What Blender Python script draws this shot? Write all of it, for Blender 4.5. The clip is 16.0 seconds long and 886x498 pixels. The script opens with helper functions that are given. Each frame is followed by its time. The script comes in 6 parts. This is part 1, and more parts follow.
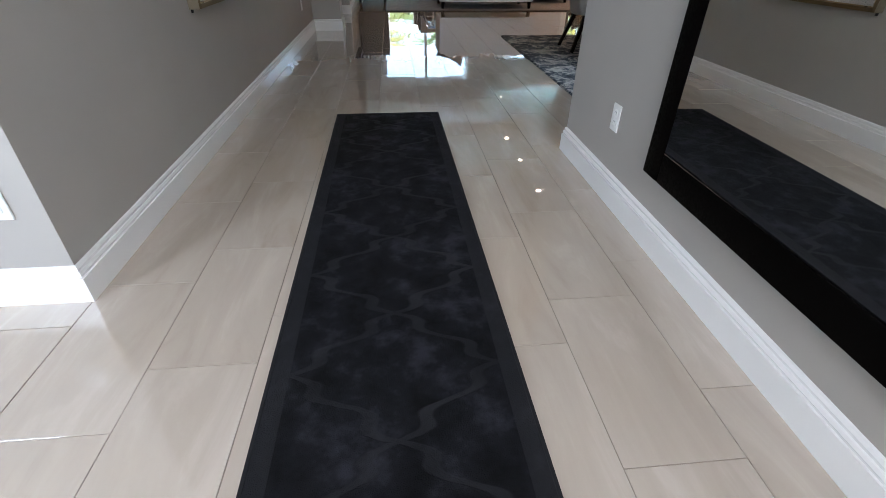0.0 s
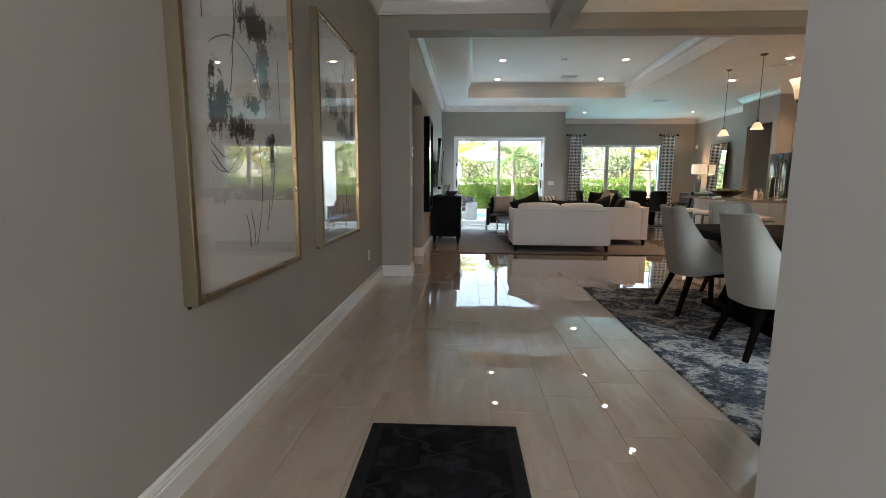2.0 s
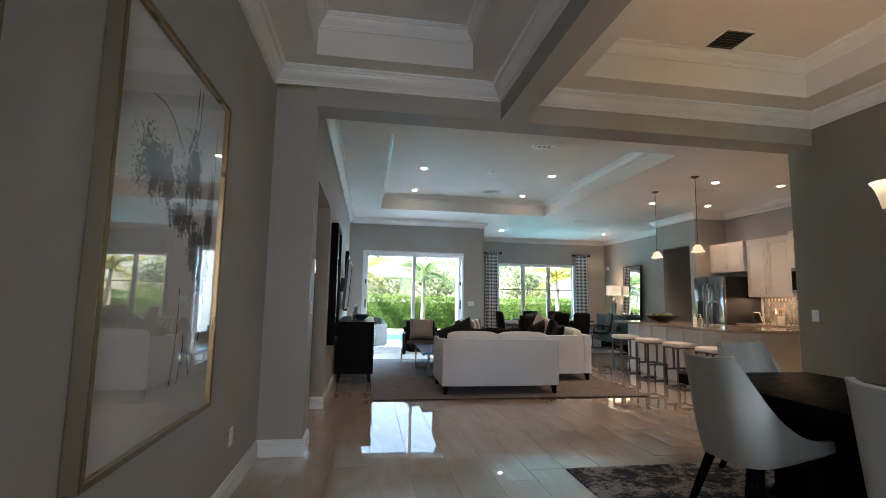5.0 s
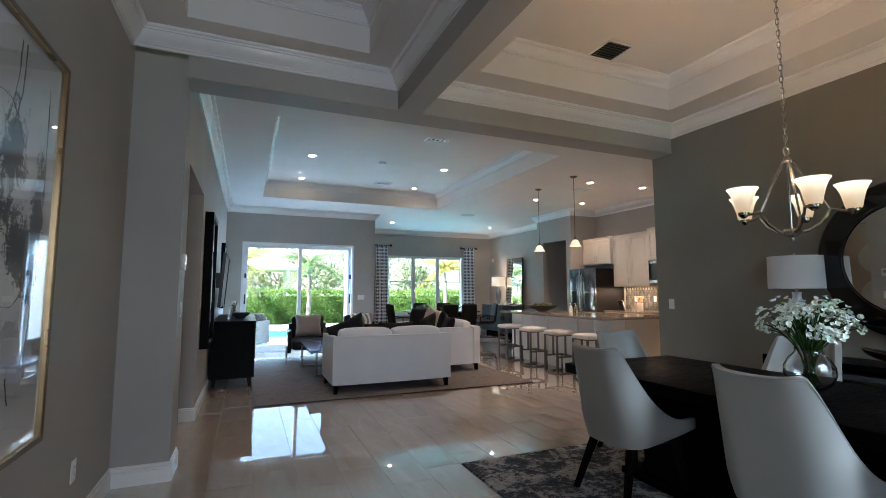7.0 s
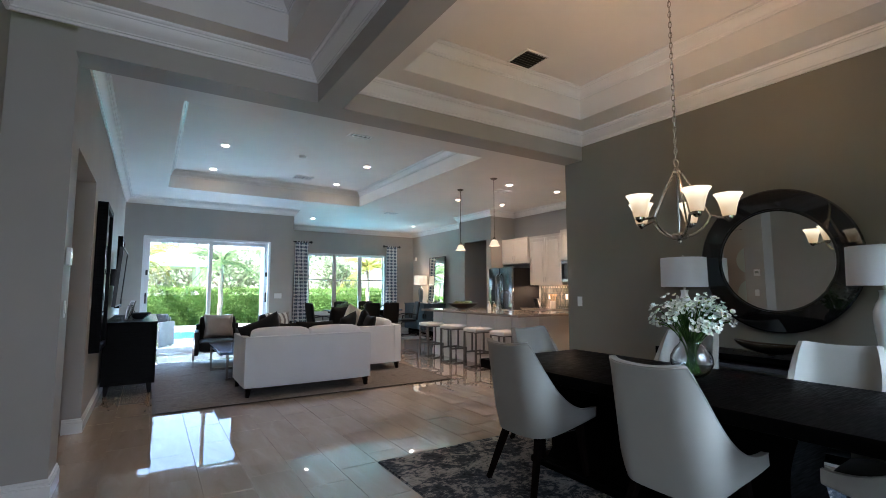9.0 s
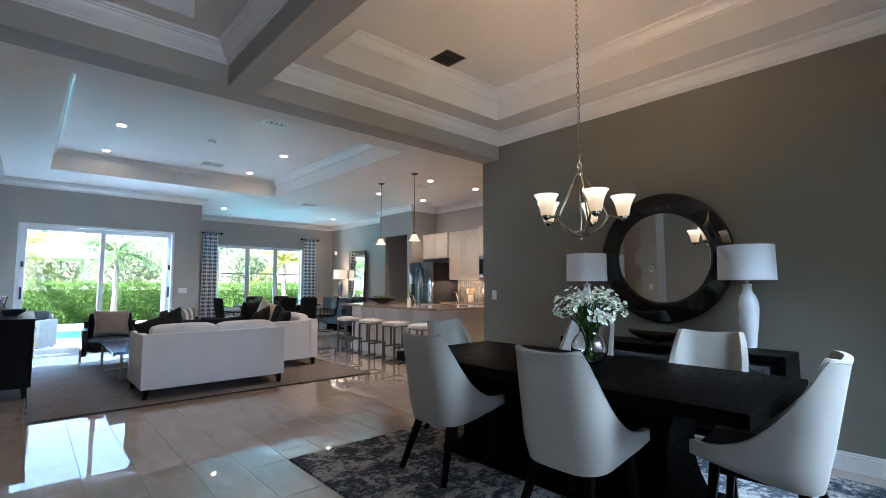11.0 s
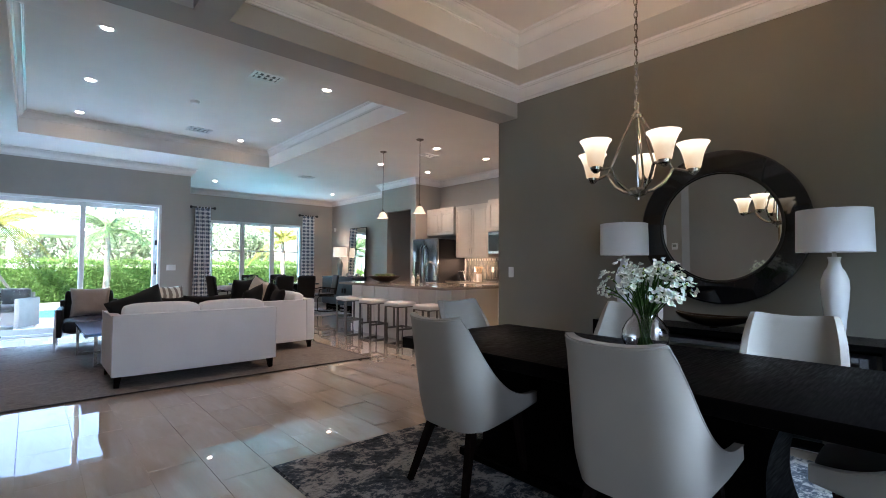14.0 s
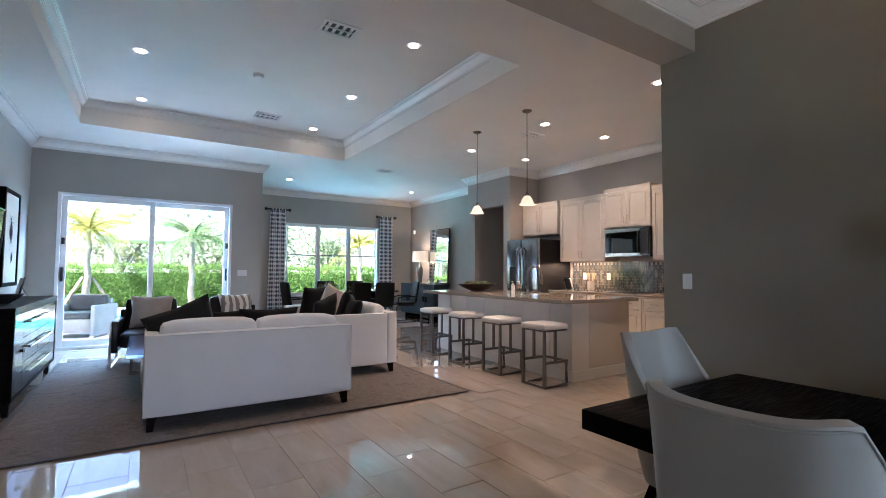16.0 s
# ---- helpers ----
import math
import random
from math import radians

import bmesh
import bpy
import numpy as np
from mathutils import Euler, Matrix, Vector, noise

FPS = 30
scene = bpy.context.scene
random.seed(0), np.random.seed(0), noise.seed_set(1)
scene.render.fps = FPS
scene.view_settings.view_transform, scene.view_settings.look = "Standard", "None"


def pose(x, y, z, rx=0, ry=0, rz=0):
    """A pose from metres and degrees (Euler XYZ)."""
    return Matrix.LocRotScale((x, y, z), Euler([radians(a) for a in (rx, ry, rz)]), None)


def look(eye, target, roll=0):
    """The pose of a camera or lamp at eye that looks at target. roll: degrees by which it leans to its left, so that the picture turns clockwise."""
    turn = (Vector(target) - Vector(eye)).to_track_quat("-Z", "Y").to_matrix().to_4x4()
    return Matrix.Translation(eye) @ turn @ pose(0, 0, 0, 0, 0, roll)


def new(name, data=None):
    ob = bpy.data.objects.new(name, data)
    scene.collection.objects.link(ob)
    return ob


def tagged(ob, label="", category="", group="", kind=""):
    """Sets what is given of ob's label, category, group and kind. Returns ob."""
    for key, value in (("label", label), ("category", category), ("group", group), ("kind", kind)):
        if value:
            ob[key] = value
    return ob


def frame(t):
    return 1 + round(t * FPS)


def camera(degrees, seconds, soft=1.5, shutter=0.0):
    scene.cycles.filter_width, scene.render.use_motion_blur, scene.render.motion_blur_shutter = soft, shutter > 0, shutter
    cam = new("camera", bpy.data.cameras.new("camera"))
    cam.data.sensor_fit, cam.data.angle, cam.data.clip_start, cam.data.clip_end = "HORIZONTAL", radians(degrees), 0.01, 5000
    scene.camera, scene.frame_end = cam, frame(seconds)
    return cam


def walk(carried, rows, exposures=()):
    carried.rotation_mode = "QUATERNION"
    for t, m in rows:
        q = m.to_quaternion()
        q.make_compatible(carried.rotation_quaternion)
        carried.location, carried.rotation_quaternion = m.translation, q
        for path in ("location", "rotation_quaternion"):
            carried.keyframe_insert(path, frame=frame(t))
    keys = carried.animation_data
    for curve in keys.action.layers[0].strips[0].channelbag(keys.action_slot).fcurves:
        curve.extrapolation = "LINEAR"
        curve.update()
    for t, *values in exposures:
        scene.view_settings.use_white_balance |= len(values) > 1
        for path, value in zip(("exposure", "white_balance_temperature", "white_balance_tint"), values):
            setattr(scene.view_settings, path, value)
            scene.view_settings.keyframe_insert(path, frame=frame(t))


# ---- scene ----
cam = camera(87.5, 16.0, soft=0.4)
PATH = [
    (0, (0.128, 0.041, 0.996), (0.301, 1.698, -0.109), 0.7),
    (0.5, (0.094, 0.196, 1.037), (0.165, 1.982, 0.141), 0.6),
    (1, (0.083, 0.456, 1.081), (0.133, 2.345, 0.426), 0.7),
    (1.5, (0.142, 0.787, 1.149), (0.086, 2.741, 0.725), 0.4),
    (2, (0.166, 1.138, 1.167), (0.066, 3.116, 0.887), 0.4),
    (2.5, (0.14, 1.487, 1.198), (0.039, 3.477, 1.02), 0.5),
    (3, (0.119, 1.875, 1.227), (-0.037, 3.868, 1.165), 0.5),
    (3.5, (0.073, 2.232, 1.252), (-0.028, 4.229, 1.303), 0.5),
    (5.8, (-0.071, 2.95, 1.332), (0.452, 4.866, 1.571), 0.5),
    (6, (-0.063, 2.968, 1.344), (0.501, 4.872, 1.58), 0.2),
    (6.5, (-0.078, 2.988, 1.337), (0.587, 4.864, 1.541), 0.1),
    (7, (-0.079, 2.991, 1.334), (0.695, 4.826, 1.518), 0.0),
    (7.5, (-0.075, 2.986, 1.331), (0.781, 4.784, 1.512), -0.0),
    (8, (-0.075, 2.976, 1.333), (0.829, 4.752, 1.503), -0.1),
    (8.5, (-0.06, 2.969, 1.329), (0.922, 4.703, 1.499), -0.0),
    (9, (-0.053, 2.964, 1.328), (1.01, 4.648, 1.506), 0.0),
    (9.5, (-0.047, 2.946, 1.323), (1.103, 4.572, 1.498), 0.0),
    (12, (-0.028, 2.905, 1.311), (1.395, 4.304, 1.44), 0.2),
    (12.5, (-0.019, 2.932, 1.298), (1.445, 4.29, 1.402), 0.2),
    (13, (0.019, 2.998, 1.271), (1.491, 4.351, 1.333), 0.3),
    (13.5, (0.189, 3.182, 1.256), (1.629, 4.57, 1.295), 0.3),
    (14, (0.343, 3.486, 1.261), (1.672, 4.978, 1.334), 0.3),
    (14.5, (0.477, 3.837, 1.264), (1.709, 5.409, 1.359), 0.2),
    (15, (0.638, 4.207, 1.279), (1.766, 5.853, 1.414), 0.3),
    (15.5, (0.787, 4.573, 1.262), (1.856, 6.257, 1.413), 0.3),
    (16, (0.948, 4.934, 1.258), (2.03, 6.613, 1.354), 0.4),
]
walk(cam, [(t, look(eye, target, roll)) for t, eye, target, roll in PATH],
     exposures=[(0.0, 3.8, 6400, 16), (1.2, 3.87, 6750, 17), (2.5, 3.58, 7250, 18), (7.0, 3.76, 5900, 14), (9.5, 3.84, 5850, 15), (12.5, 4.05, 5480, 15), (14.75, 3.92, 6000, 20), (16.0, 3.92, 5750, 19)])

# ---- world, sun, large lights ----
world = bpy.data.worlds.new("sky")
scene.world = world
world.use_nodes = True
wn = world.node_tree
sky = wn.nodes.new("ShaderNodeTexSky")
sky.sky_type, sky.sun_disc = "NISHITA", False
sky.sun_elevation, sky.sun_rotation = radians(50), radians(250)
wn.links.new(sky.outputs[0], wn.nodes["Background"].inputs[0])
wn.nodes["Background"].inputs[1].default_value = 0.05
SUN_DIR = Vector((math.sin(radians(250)) * math.cos(radians(50)), math.cos(radians(250)) * math.cos(radians(50)), math.sin(radians(50))))
sun_data = bpy.data.lights.new("sun", "SUN")
sun_data.energy, sun_data.angle, sun_data.color = 5.0, radians(0.5), (1.0, 0.95, 0.87)
sun = new("sun", sun_data)
sun.matrix_world = look(SUN_DIR * 60, (0, 0, 0))


def area_lamp(name, eye, target, w, h, watts, color, spread=180):
    d = bpy.data.lights.new(name, "AREA")
    d.shape, d.size, d.size_y, d.energy, d.color, d.spread = "RECTANGLE", w, h, watts, color, radians(spread)
    ob = new(name, d)
    ob.matrix_world = look(eye, target)
    return ob


def spot_lamp(name, eye, target, watts, color, angle=110, size=0.05):
    d = bpy.data.lights.new(name, "SPOT")
    d.energy, d.color, d.spot_size, d.spot_blend, d.shadow_soft_size = watts, color, radians(angle), 0.6, size
    ob = new(name, d)
    ob.matrix_world = look(eye, target)
    return ob


def point_lamp(name, at, watts, color, size=0.04):
    d = bpy.data.lights.new(name, "POINT")
    d.energy, d.color, d.shadow_soft_size = watts, color, size
    ob = new(name, d)
    ob.location = at
    return ob


DAY = (0.82, 0.91, 1.0)
WARM = (1.0, 0.66, 0.40)
area_lamp("front_window_light", (-2.95, -1.42, 1.6), (-2.6, 2, 1.4), 0.75, 1.4, 7.0, (0.64, 0.82, 1.0), 130)
# Fill lamp added inside the solid, unseen front door to brighten the hall.
area_lamp("entry_fill_lamp", (0.1, -1.42, 1.5), (0.1, 3, 1.2), 1.0, 1.9, 7.5, DAY)
# Unseen blue lamp below the sill outside, added to lift the nook.
area_lamp("nook_fill_lamp", (5.12, 16.99, 0.46), (5.12, 13.0, 2.0), 2.4, 0.25, 6.5, (0.46, 0.76, 1.0))
# Unseen blue lamp hung outside over the slider lintel, added as sky fill.
area_lamp("slider_fill_lamp", (1.03, 14.58, 2.76), (1.03, 12.2, 0.6), 2.3, 0.4, 30, (0.42, 0.72, 1.0))
area_lamp("dining_window_light", (3.1, 2.54, 1.60), (3.0, 4.2, 0.0), 1.5, 1.4, 2.7, (0.62, 0.82, 1.0), 84)
CANS_HIGH = [(x, y) for x in (0.84, 3.21) for y in (9.03, 10.74, 12.41)]
# First entry is no known fixture: a can added to light the side hall.
CANS_LOW = [(-1.75, 7.90), (3.55, 15.2), (6.55, 15.1), (5.40, 11.0), (6.56, 10.96), (5.41, 9.35), (6.57, 9.30), (5.40, 7.7)]
for x, y in CANS_HIGH:
    spot_lamp("can_light", (x, y, 3.535), (x, y, 0), 1.5, WARM)
for x, y in CANS_LOW:
    # Below x = 0 stands the added side hall lamp, kept weak.
    spot_lamp("can_light", (x, y, 3.215), (x, y, 0), 0.6 if x < 0 else 4.0 if y < 12 else 1.5, WARM)


for k in range(5):
    a = 2 * math.pi * k / 5 + 0.262
    point_lamp("chandelier_bulb", (2.875 + 0.285 * math.cos(a), 4.69 + 0.285 * math.sin(a), 1.895), 0.52, (1.0, 0.64, 0.36))
for x, y in ((4.85, 9.10), (4.87, 10.14)):
    spot_lamp("pendant_bulb", (x, y, 2.10), (x, y, 0), 1.6, WARM, 130)
area_lamp("under_cabinet_light", (7.30, 10.3, 1.425), (7.30, 10.3, 0), 0.06, 0.7, 1.5, WARM)
area_lamp("under_cabinet_light", (7.30, 8.6, 1.425), (7.30, 8.6, 0), 0.06, 0.7, 0.3, WARM)
point_lamp("nook_lamp_bulb", (7.17, 15.72, 1.66), 1.2, WARM, 0.03)


# ---- materials ----
def mat(name, base=(0.5, 0.5, 0.5), rough=0.5, metal=0.0, spec=0.5, coat=0.0, sheen=0.0):
    m = bpy.data.materials.new(name)
    m.use_nodes = True
    b = m.node_tree.nodes["Principled BSDF"]
    b.inputs["Base Color"].default_value = (*base, 1)
    b.inputs["Roughness"].default_value = rough
    b.inputs["Metallic"].default_value = metal
    b.inputs["Specular IOR Level"].default_value = spec
    b.inputs["Coat Weight"].default_value = coat
    b.inputs["Sheen Weight"].default_value = sheen
    return m


class Nodes:
    """Small helper to write node graphs in lines."""
    def __init__(self, m):
        self.t = m.node_tree
        self.b = self.t.nodes["Principled BSDF"]
        self.out = self.t.nodes["Material Output"]

    def add(self, kind, **props):
        n = self.t.nodes.new(kind)
        for k, v in props.items():
            if k in n.inputs:
                n.inputs[k].default_value = v
            else:
                setattr(n, k, v)
        return n

    def link(self, a, b):
        self.t.links.new(a, b)

    def coords(self, kind="Object", scale=(1, 1, 1), rot=(0, 0, 0), loc=None):
        tc = self.add("ShaderNodeTexCoord")
        mp = self.add("ShaderNodeMapping")
        mp.inputs["Scale"].default_value = scale
        mp.inputs["Rotation"].default_value = [radians(a) for a in rot]
        self.link(tc.outputs[kind], mp.inputs["Vector"])
        if loc is not None:
            self.link(loc, mp.inputs["Location"])
        return mp.outputs[0]

    def noise(self, vec, scale, detail=4.0, rough=0.55, dist=0.0):
        n = self.add("ShaderNodeTexNoise")
        n.inputs["Scale"].default_value = scale
        n.inputs["Detail"].default_value = detail
        n.inputs["Roughness"].default_value = rough
        n.inputs["Distortion"].default_value = dist
        self.link(vec, n.inputs["Vector"])
        return n.outputs["Fac"]

    def ramp(self, fac, stops, mode="LINEAR"):
        r = self.add("ShaderNodeValToRGB")
        r.color_ramp.interpolation = mode
        els = r.color_ramp.elements
        while len(els) < len(stops):
            els.new(0.5)
        for e, (p, c) in zip(els, stops):
            e.position = p
            e.color = (*c, 1) if len(c) == 3 else c
        self.link(fac, r.inputs[0])
        return r.outputs[0]

    def math(self, op, a, b=None, c=None):
        n = self.add("ShaderNodeMath", operation=op)
        for i, v in enumerate((a, b, c)):
            if v is None:
                continue
            if isinstance(v, (int, float)):
                n.inputs[i].default_value = v
            else:
                self.link(v, n.inputs[i])
        return n.outputs[0]

    def mix(self, fac, a, b, blend="MIX"):
        n = self.add("ShaderNodeMix", data_type="RGBA", blend_type=blend)
        for sock, v in ((n.inputs[0], fac), (n.inputs[6], a), (n.inputs[7], b)):
            if isinstance(v, (int, float)):
                sock.default_value = v
            elif isinstance(v, tuple):
                sock.default_value = (*v, 1)
            else:
                self.link(v, sock)
        return n.outputs[2]

    def bump(self, height, strength=0.2, distance=0.002):
        n = self.add("ShaderNodeBump")
        n.inputs["Strength"].default_value = strength
        n.inputs["Distance"].default_value = distance
        self.link(height, n.inputs["Height"])
        self.link(n.outputs[0], self.b.inputs["Normal"])

    def color(self, c):
        self.link(c, self.b.inputs["Base Color"])

    def rough(self, c):
        self.link(c, self.b.inputs["Roughness"])


def tint(c, k):
    return tuple(min(1.0, v * k) for v in c)


def paint(name, base, rough=0.6, var=0.05, grain=220, bump=0.12):
    """Rolled wall paint: faint cloudiness and an orange-peel relief."""
    m = mat(name, base, rough)
    n = Nodes(m)
    v = n.coords("Object")
    n.color(n.ramp(n.noise(v, 1.3, 3), [(0.3, tint(base, 1 - var)), (0.7, tint(base, 1 + var))]))
    n.bump(n.noise(v, grain, 2), bump, 0.001)
    return m


def fabric(name, base, var=0.12, scale=380, rough=0.9, sheen=0.25, bump=0.35):
    m = mat(name, base, rough, sheen=sheen, spec=0.25)
    n = Nodes(m)
    v = n.coords("Object")
    big = n.ramp(n.noise(v, 4, 3), [(0.3, tint(base, 1 - var)), (0.7, tint(base, 1 + var * 0.6))])
    fine = n.noise(v, scale, 2)
    n.color(n.mix(0.35, big, n.ramp(fine, [(0.35, tint(base, 0.7)), (0.65, tint(base, 1.15))])))
    n.bump(fine, bump, 0.0015)
    return m


def wood(name, dark, light, along=(1, 12, 12), rough=0.45, bump=0.15, scale=4):
    m = mat(name, light, rough)
    n = Nodes(m)
    v = n.coords("Object", scale=along)
    g = n.noise(v, scale, 6, 0.65, 1.0)
    n.color(n.ramp(g, [(0.3, dark), (0.7, light)]))
    n.rough(n.ramp(n.noise(v, 9, 3), [(0.3, (rough * 0.8,) * 3), (0.7, (min(1, rough * 1.25),) * 3)]))
    n.bump(g, bump, 0.001)
    return m


def dark_wood(*a, **k):
    m = wood(*a, **k)
    m.node_tree.nodes["Principled BSDF"].inputs["Specular IOR Level"].default_value = 0.03
    return m


def metal(name, base, rough=0.25, brushed=0.0):
    m = mat(name, base, rough, metal=1.0)
    n = Nodes(m)
    v = n.coords("Object", scale=(1, 1, 60) if brushed else (1, 1, 1))
    n.rough(n.ramp(n.noise(v, 30 if brushed else 6, 3), [(0.3, (rough * 0.75,) * 3), (0.7, (rough * 1.3,) * 3)]))
    return m


def glow(name, color, strength, base=(0.8, 0.8, 0.8)):
    m = mat(name, base, 0.4)
    b = m.node_tree.nodes["Principled BSDF"]
    b.inputs["Emission Color"].default_value = (*color, 1)
    b.inputs["Emission Strength"].default_value = strength
    return m


def clear(name, rough=0.0, ior=1.45, tintc=(1, 1, 1)):
    m = mat(name, tintc, rough)
    b = m.node_tree.nodes["Principled BSDF"]
    b.inputs["Transmission Weight"].default_value = 1.0
    b.inputs["IOR"].default_value = ior
    return m


GREIGE = (0.40, 0.375, 0.34)
M_WALL = paint("greige_wall_paint", GREIGE, 0.62)
M_WALL_DARK = paint("taupe_wall_paint", (0.232, 0.216, 0.172), 0.6)
M_CEIL = paint("ceiling_paint", (0.76, 0.735, 0.70), 0.75, 0.03, 160, 0.2)
M_TRIM = paint("white_trim_paint", (0.84, 0.83, 0.81), 0.22, 0.02, 60, 0.04)
M_STUCCO = paint("white_stucco", (0.78, 0.77, 0.74), 0.9, 0.06, 90, 0.6)
M_PLATE = mat("white_plastic", (0.78, 0.78, 0.76), 0.35)
M_BLACK = mat("black_plastic", (0.005, 0.005, 0.005), 0.35)
M_CHROME = metal("chrome", (0.75, 0.75, 0.77), 0.08)
M_NICKEL = metal("brushed_nickel", (0.52, 0.48, 0.43), 0.3, 1)
M_STEEL = metal("stainless_steel", (0.50, 0.52, 0.54), 0.22, 1)
M_ESPRESSO = dark_wood("espresso_wood", (0.0010, 0.0008, 0.0007), (0.0022, 0.0017, 0.0014), rough=0.5, bump=0.02)
M_BLACKWOOD = dark_wood("black_lacquered_wood", (0.001, 0.001, 0.001), (0.003, 0.003, 0.003), rough=0.3)
M_LEG = dark_wood("dark_walnut_leg", (0.004, 0.0025, 0.002), (0.010, 0.006, 0.005), along=(12, 12, 1), rough=0.35)
M_MIRROR = metal("silvered_mirror", (0.86, 0.88, 0.87), 0.012)
M_GLASS = clear("clear_glass")
# Index lowered so the entry lamp's reflection stays faint in the panes.
M_PANE = clear("low_reflection_window_glass", ior=1.18)
M_CAN = glow("lit_lamp_disc", (1.0, 0.80, 0.58), 6)


def tile_material():
    m = mat("polished_porcelain", (0.5, 0.43, 0.36), 0.04, spec=0.9, coat=0.85)
    m.node_tree.nodes["Principled BSDF"].inputs["Coat IOR"].default_value = 1.6
    m.node_tree.nodes["Principled BSDF"].inputs["Coat Roughness"].default_value = 0.015
    n = Nodes(m)
    info = n.add("ShaderNodeObjectInfo")
    geo = n.add("ShaderNodeNewGeometry")
    seed = n.math("ADD", info.outputs["Random"], geo.outputs["Random Per Island"])
    comb = n.add("ShaderNodeCombineXYZ")
    n.link(n.math("MULTIPLY", seed, 37.0), comb.inputs[0])
    n.link(n.math("MULTIPLY", seed, 91.0), comb.inputs[1])
    geo2 = n.add("ShaderNodeVectorMath", operation="ADD")
    n.link(geo.outputs["Position"], geo2.inputs[0])
    n.link(comb.outputs[0], geo2.inputs[1])
    mp = n.add("ShaderNodeMapping")
    mp.inputs["Scale"].default_value = (6, 1.2, 1)
    mp.inputs["Rotation"].default_value = (0, 0, radians(14))
    n.link(geo2.outputs[0], mp.inputs["Vector"])
    veins = n.noise(mp.outputs[0], 1.2, 6, 0.6, 0.6)
    base = n.ramp(veins, [(0.25, (0.44, 0.355, 0.282)), (0.42, (0.515, 0.43, 0.352)), (0.55, (0.54, 0.455, 0.377)), (0.75, (0.63, 0.545, 0.465))])
    shade = n.ramp(seed, [(0.0, (0.94, 0.94, 0.94)), (1.0, (1.0, 1.0, 1.0))])
    n.color(n.mix(1.0, base, shade, "MULTIPLY"))
    n.rough(n.ramp(n.noise(geo.outputs["Position"], 2.0, 4), [(0.35, (0.012,) * 3), (0.75, (0.03,) * 3)]))
    n.bump(n.noise(geo.outputs["Position"], 2.2, 2), 0.10, 0.003)
    return m


M_TILE = tile_material()
M_GROUT = paint("grout", (0.33, 0.27, 0.215), 0.85, 0.15, 300, 0.3)


# ---- mesh helpers ----
def box(bm, x0, x1, y0, y1, z0, z1, bevel=0.0, seg=1):
    r = bmesh.ops.create_cube(bm, size=1.0, matrix=Matrix.LocRotScale(((x0 + x1) / 2, (y0 + y1) / 2, (z0 + z1) / 2), None, (abs(x1 - x0), abs(y1 - y0), abs(z1 - z0))))
    if bevel > 0:
        es = list({e for v in r["verts"] for e in v.link_edges})
        bmesh.ops.bevel(bm, geom=es, offset=bevel, segments=seg, profile=0.5, affect="EDGES")
    return bm


def boxes(*rows, bevel=0.0, seg=1):
    bm = bmesh.new()
    for r in rows:
        t = bmesh.new()
        box(t, *r, bevel=bevel, seg=seg)
        merge(bm, t)
    return bm


def merge(bm, other):
    me = bpy.data.meshes.new("tmp")
    other.to_mesh(me)
    other.free()
    bm.from_mesh(me)
    bpy.data.meshes.remove(me)
    return bm


def lathe(profile, seg=32, at=(0, 0, 0), bm=None):
    """Turns (radius, height) rows round z."""
    bm = bm or bmesh.new()
    rings = []
    for r, z in profile:
        if r < 1e-5:
            rings.append([bm.verts.new((at[0], at[1], at[2] + z))])
        else:
            rings.append([bm.verts.new((at[0] + r * math.cos(2 * math.pi * k / seg), at[1] + r * math.sin(2 * math.pi * k / seg), at[2] + z)) for k in range(seg)])
    for a, b in zip(rings, rings[1:]):
        for k in range(seg):
            k2 = (k + 1) % seg
            if len(a) == 1 and len(b) == 1:
                continue
            if len(a) == 1:
                bm.faces.new((a[0], b[k2], b[k]))
            elif len(b) == 1:
                bm.faces.new((a[k], a[k2], b[0]))
            else:
                bm.faces.new((a[k], a[k2], b[k2], b[k]))
    return bm


def tube(points, radius, seg=10, bm=None, closed=False, square=False):
    """A round or square bar along points; radius may be one number or a row of them."""
    bm = bm or bmesh.new()
    pts = [Vector(p) for p in points]
    rad = radius if isinstance(radius, (list, tuple)) else [radius] * len(pts)
    if square:
        seg = 4
    rings, up = [], None
    for i, p in enumerate(pts):
        if closed:
            d = (pts[(i + 1) % len(pts)] - pts[i - 1]).normalized()
        else:
            d = (pts[min(i + 1, len(pts) - 1)] - pts[max(i - 1, 0)]).normalized()
        if up is None:
            up = Vector((0, 0, 1)) if abs(d.z) < 0.9 else Vector((1, 0, 0))
        side = d.cross(up).normalized()
        up = side.cross(d).normalized()
        k = 1.0
        if square and 0 < i < len(pts) - 1:
            a, b = (pts[i] - pts[i - 1]).normalized(), (pts[i + 1] - pts[i]).normalized()
            k = 1 / max(0.5, math.cos(a.angle(b, 0) / 2))
        off = math.pi / 4 if square else 0
        f = (math.sqrt(2) if square else 1) * rad[i]
        rings.append([bm.verts.new(p + (side * math.cos(2 * math.pi * j / seg + off) * k + up * math.sin(2 * math.pi * j / seg + off) * (k if square else 1)) * f) for j in range(seg)])
    pairs = list(zip(rings, rings[1:])) + ([(rings[-1], rings[0])] if closed else [])
    for a, b in pairs:
        for j in range(seg):
            bm.faces.new((a[j], a[(j + 1) % seg], b[(j + 1) % seg], b[j]))
    if not closed:
        bm.faces.new(rings[0][::-1])
        bm.faces.new(rings[-1])
    return bm


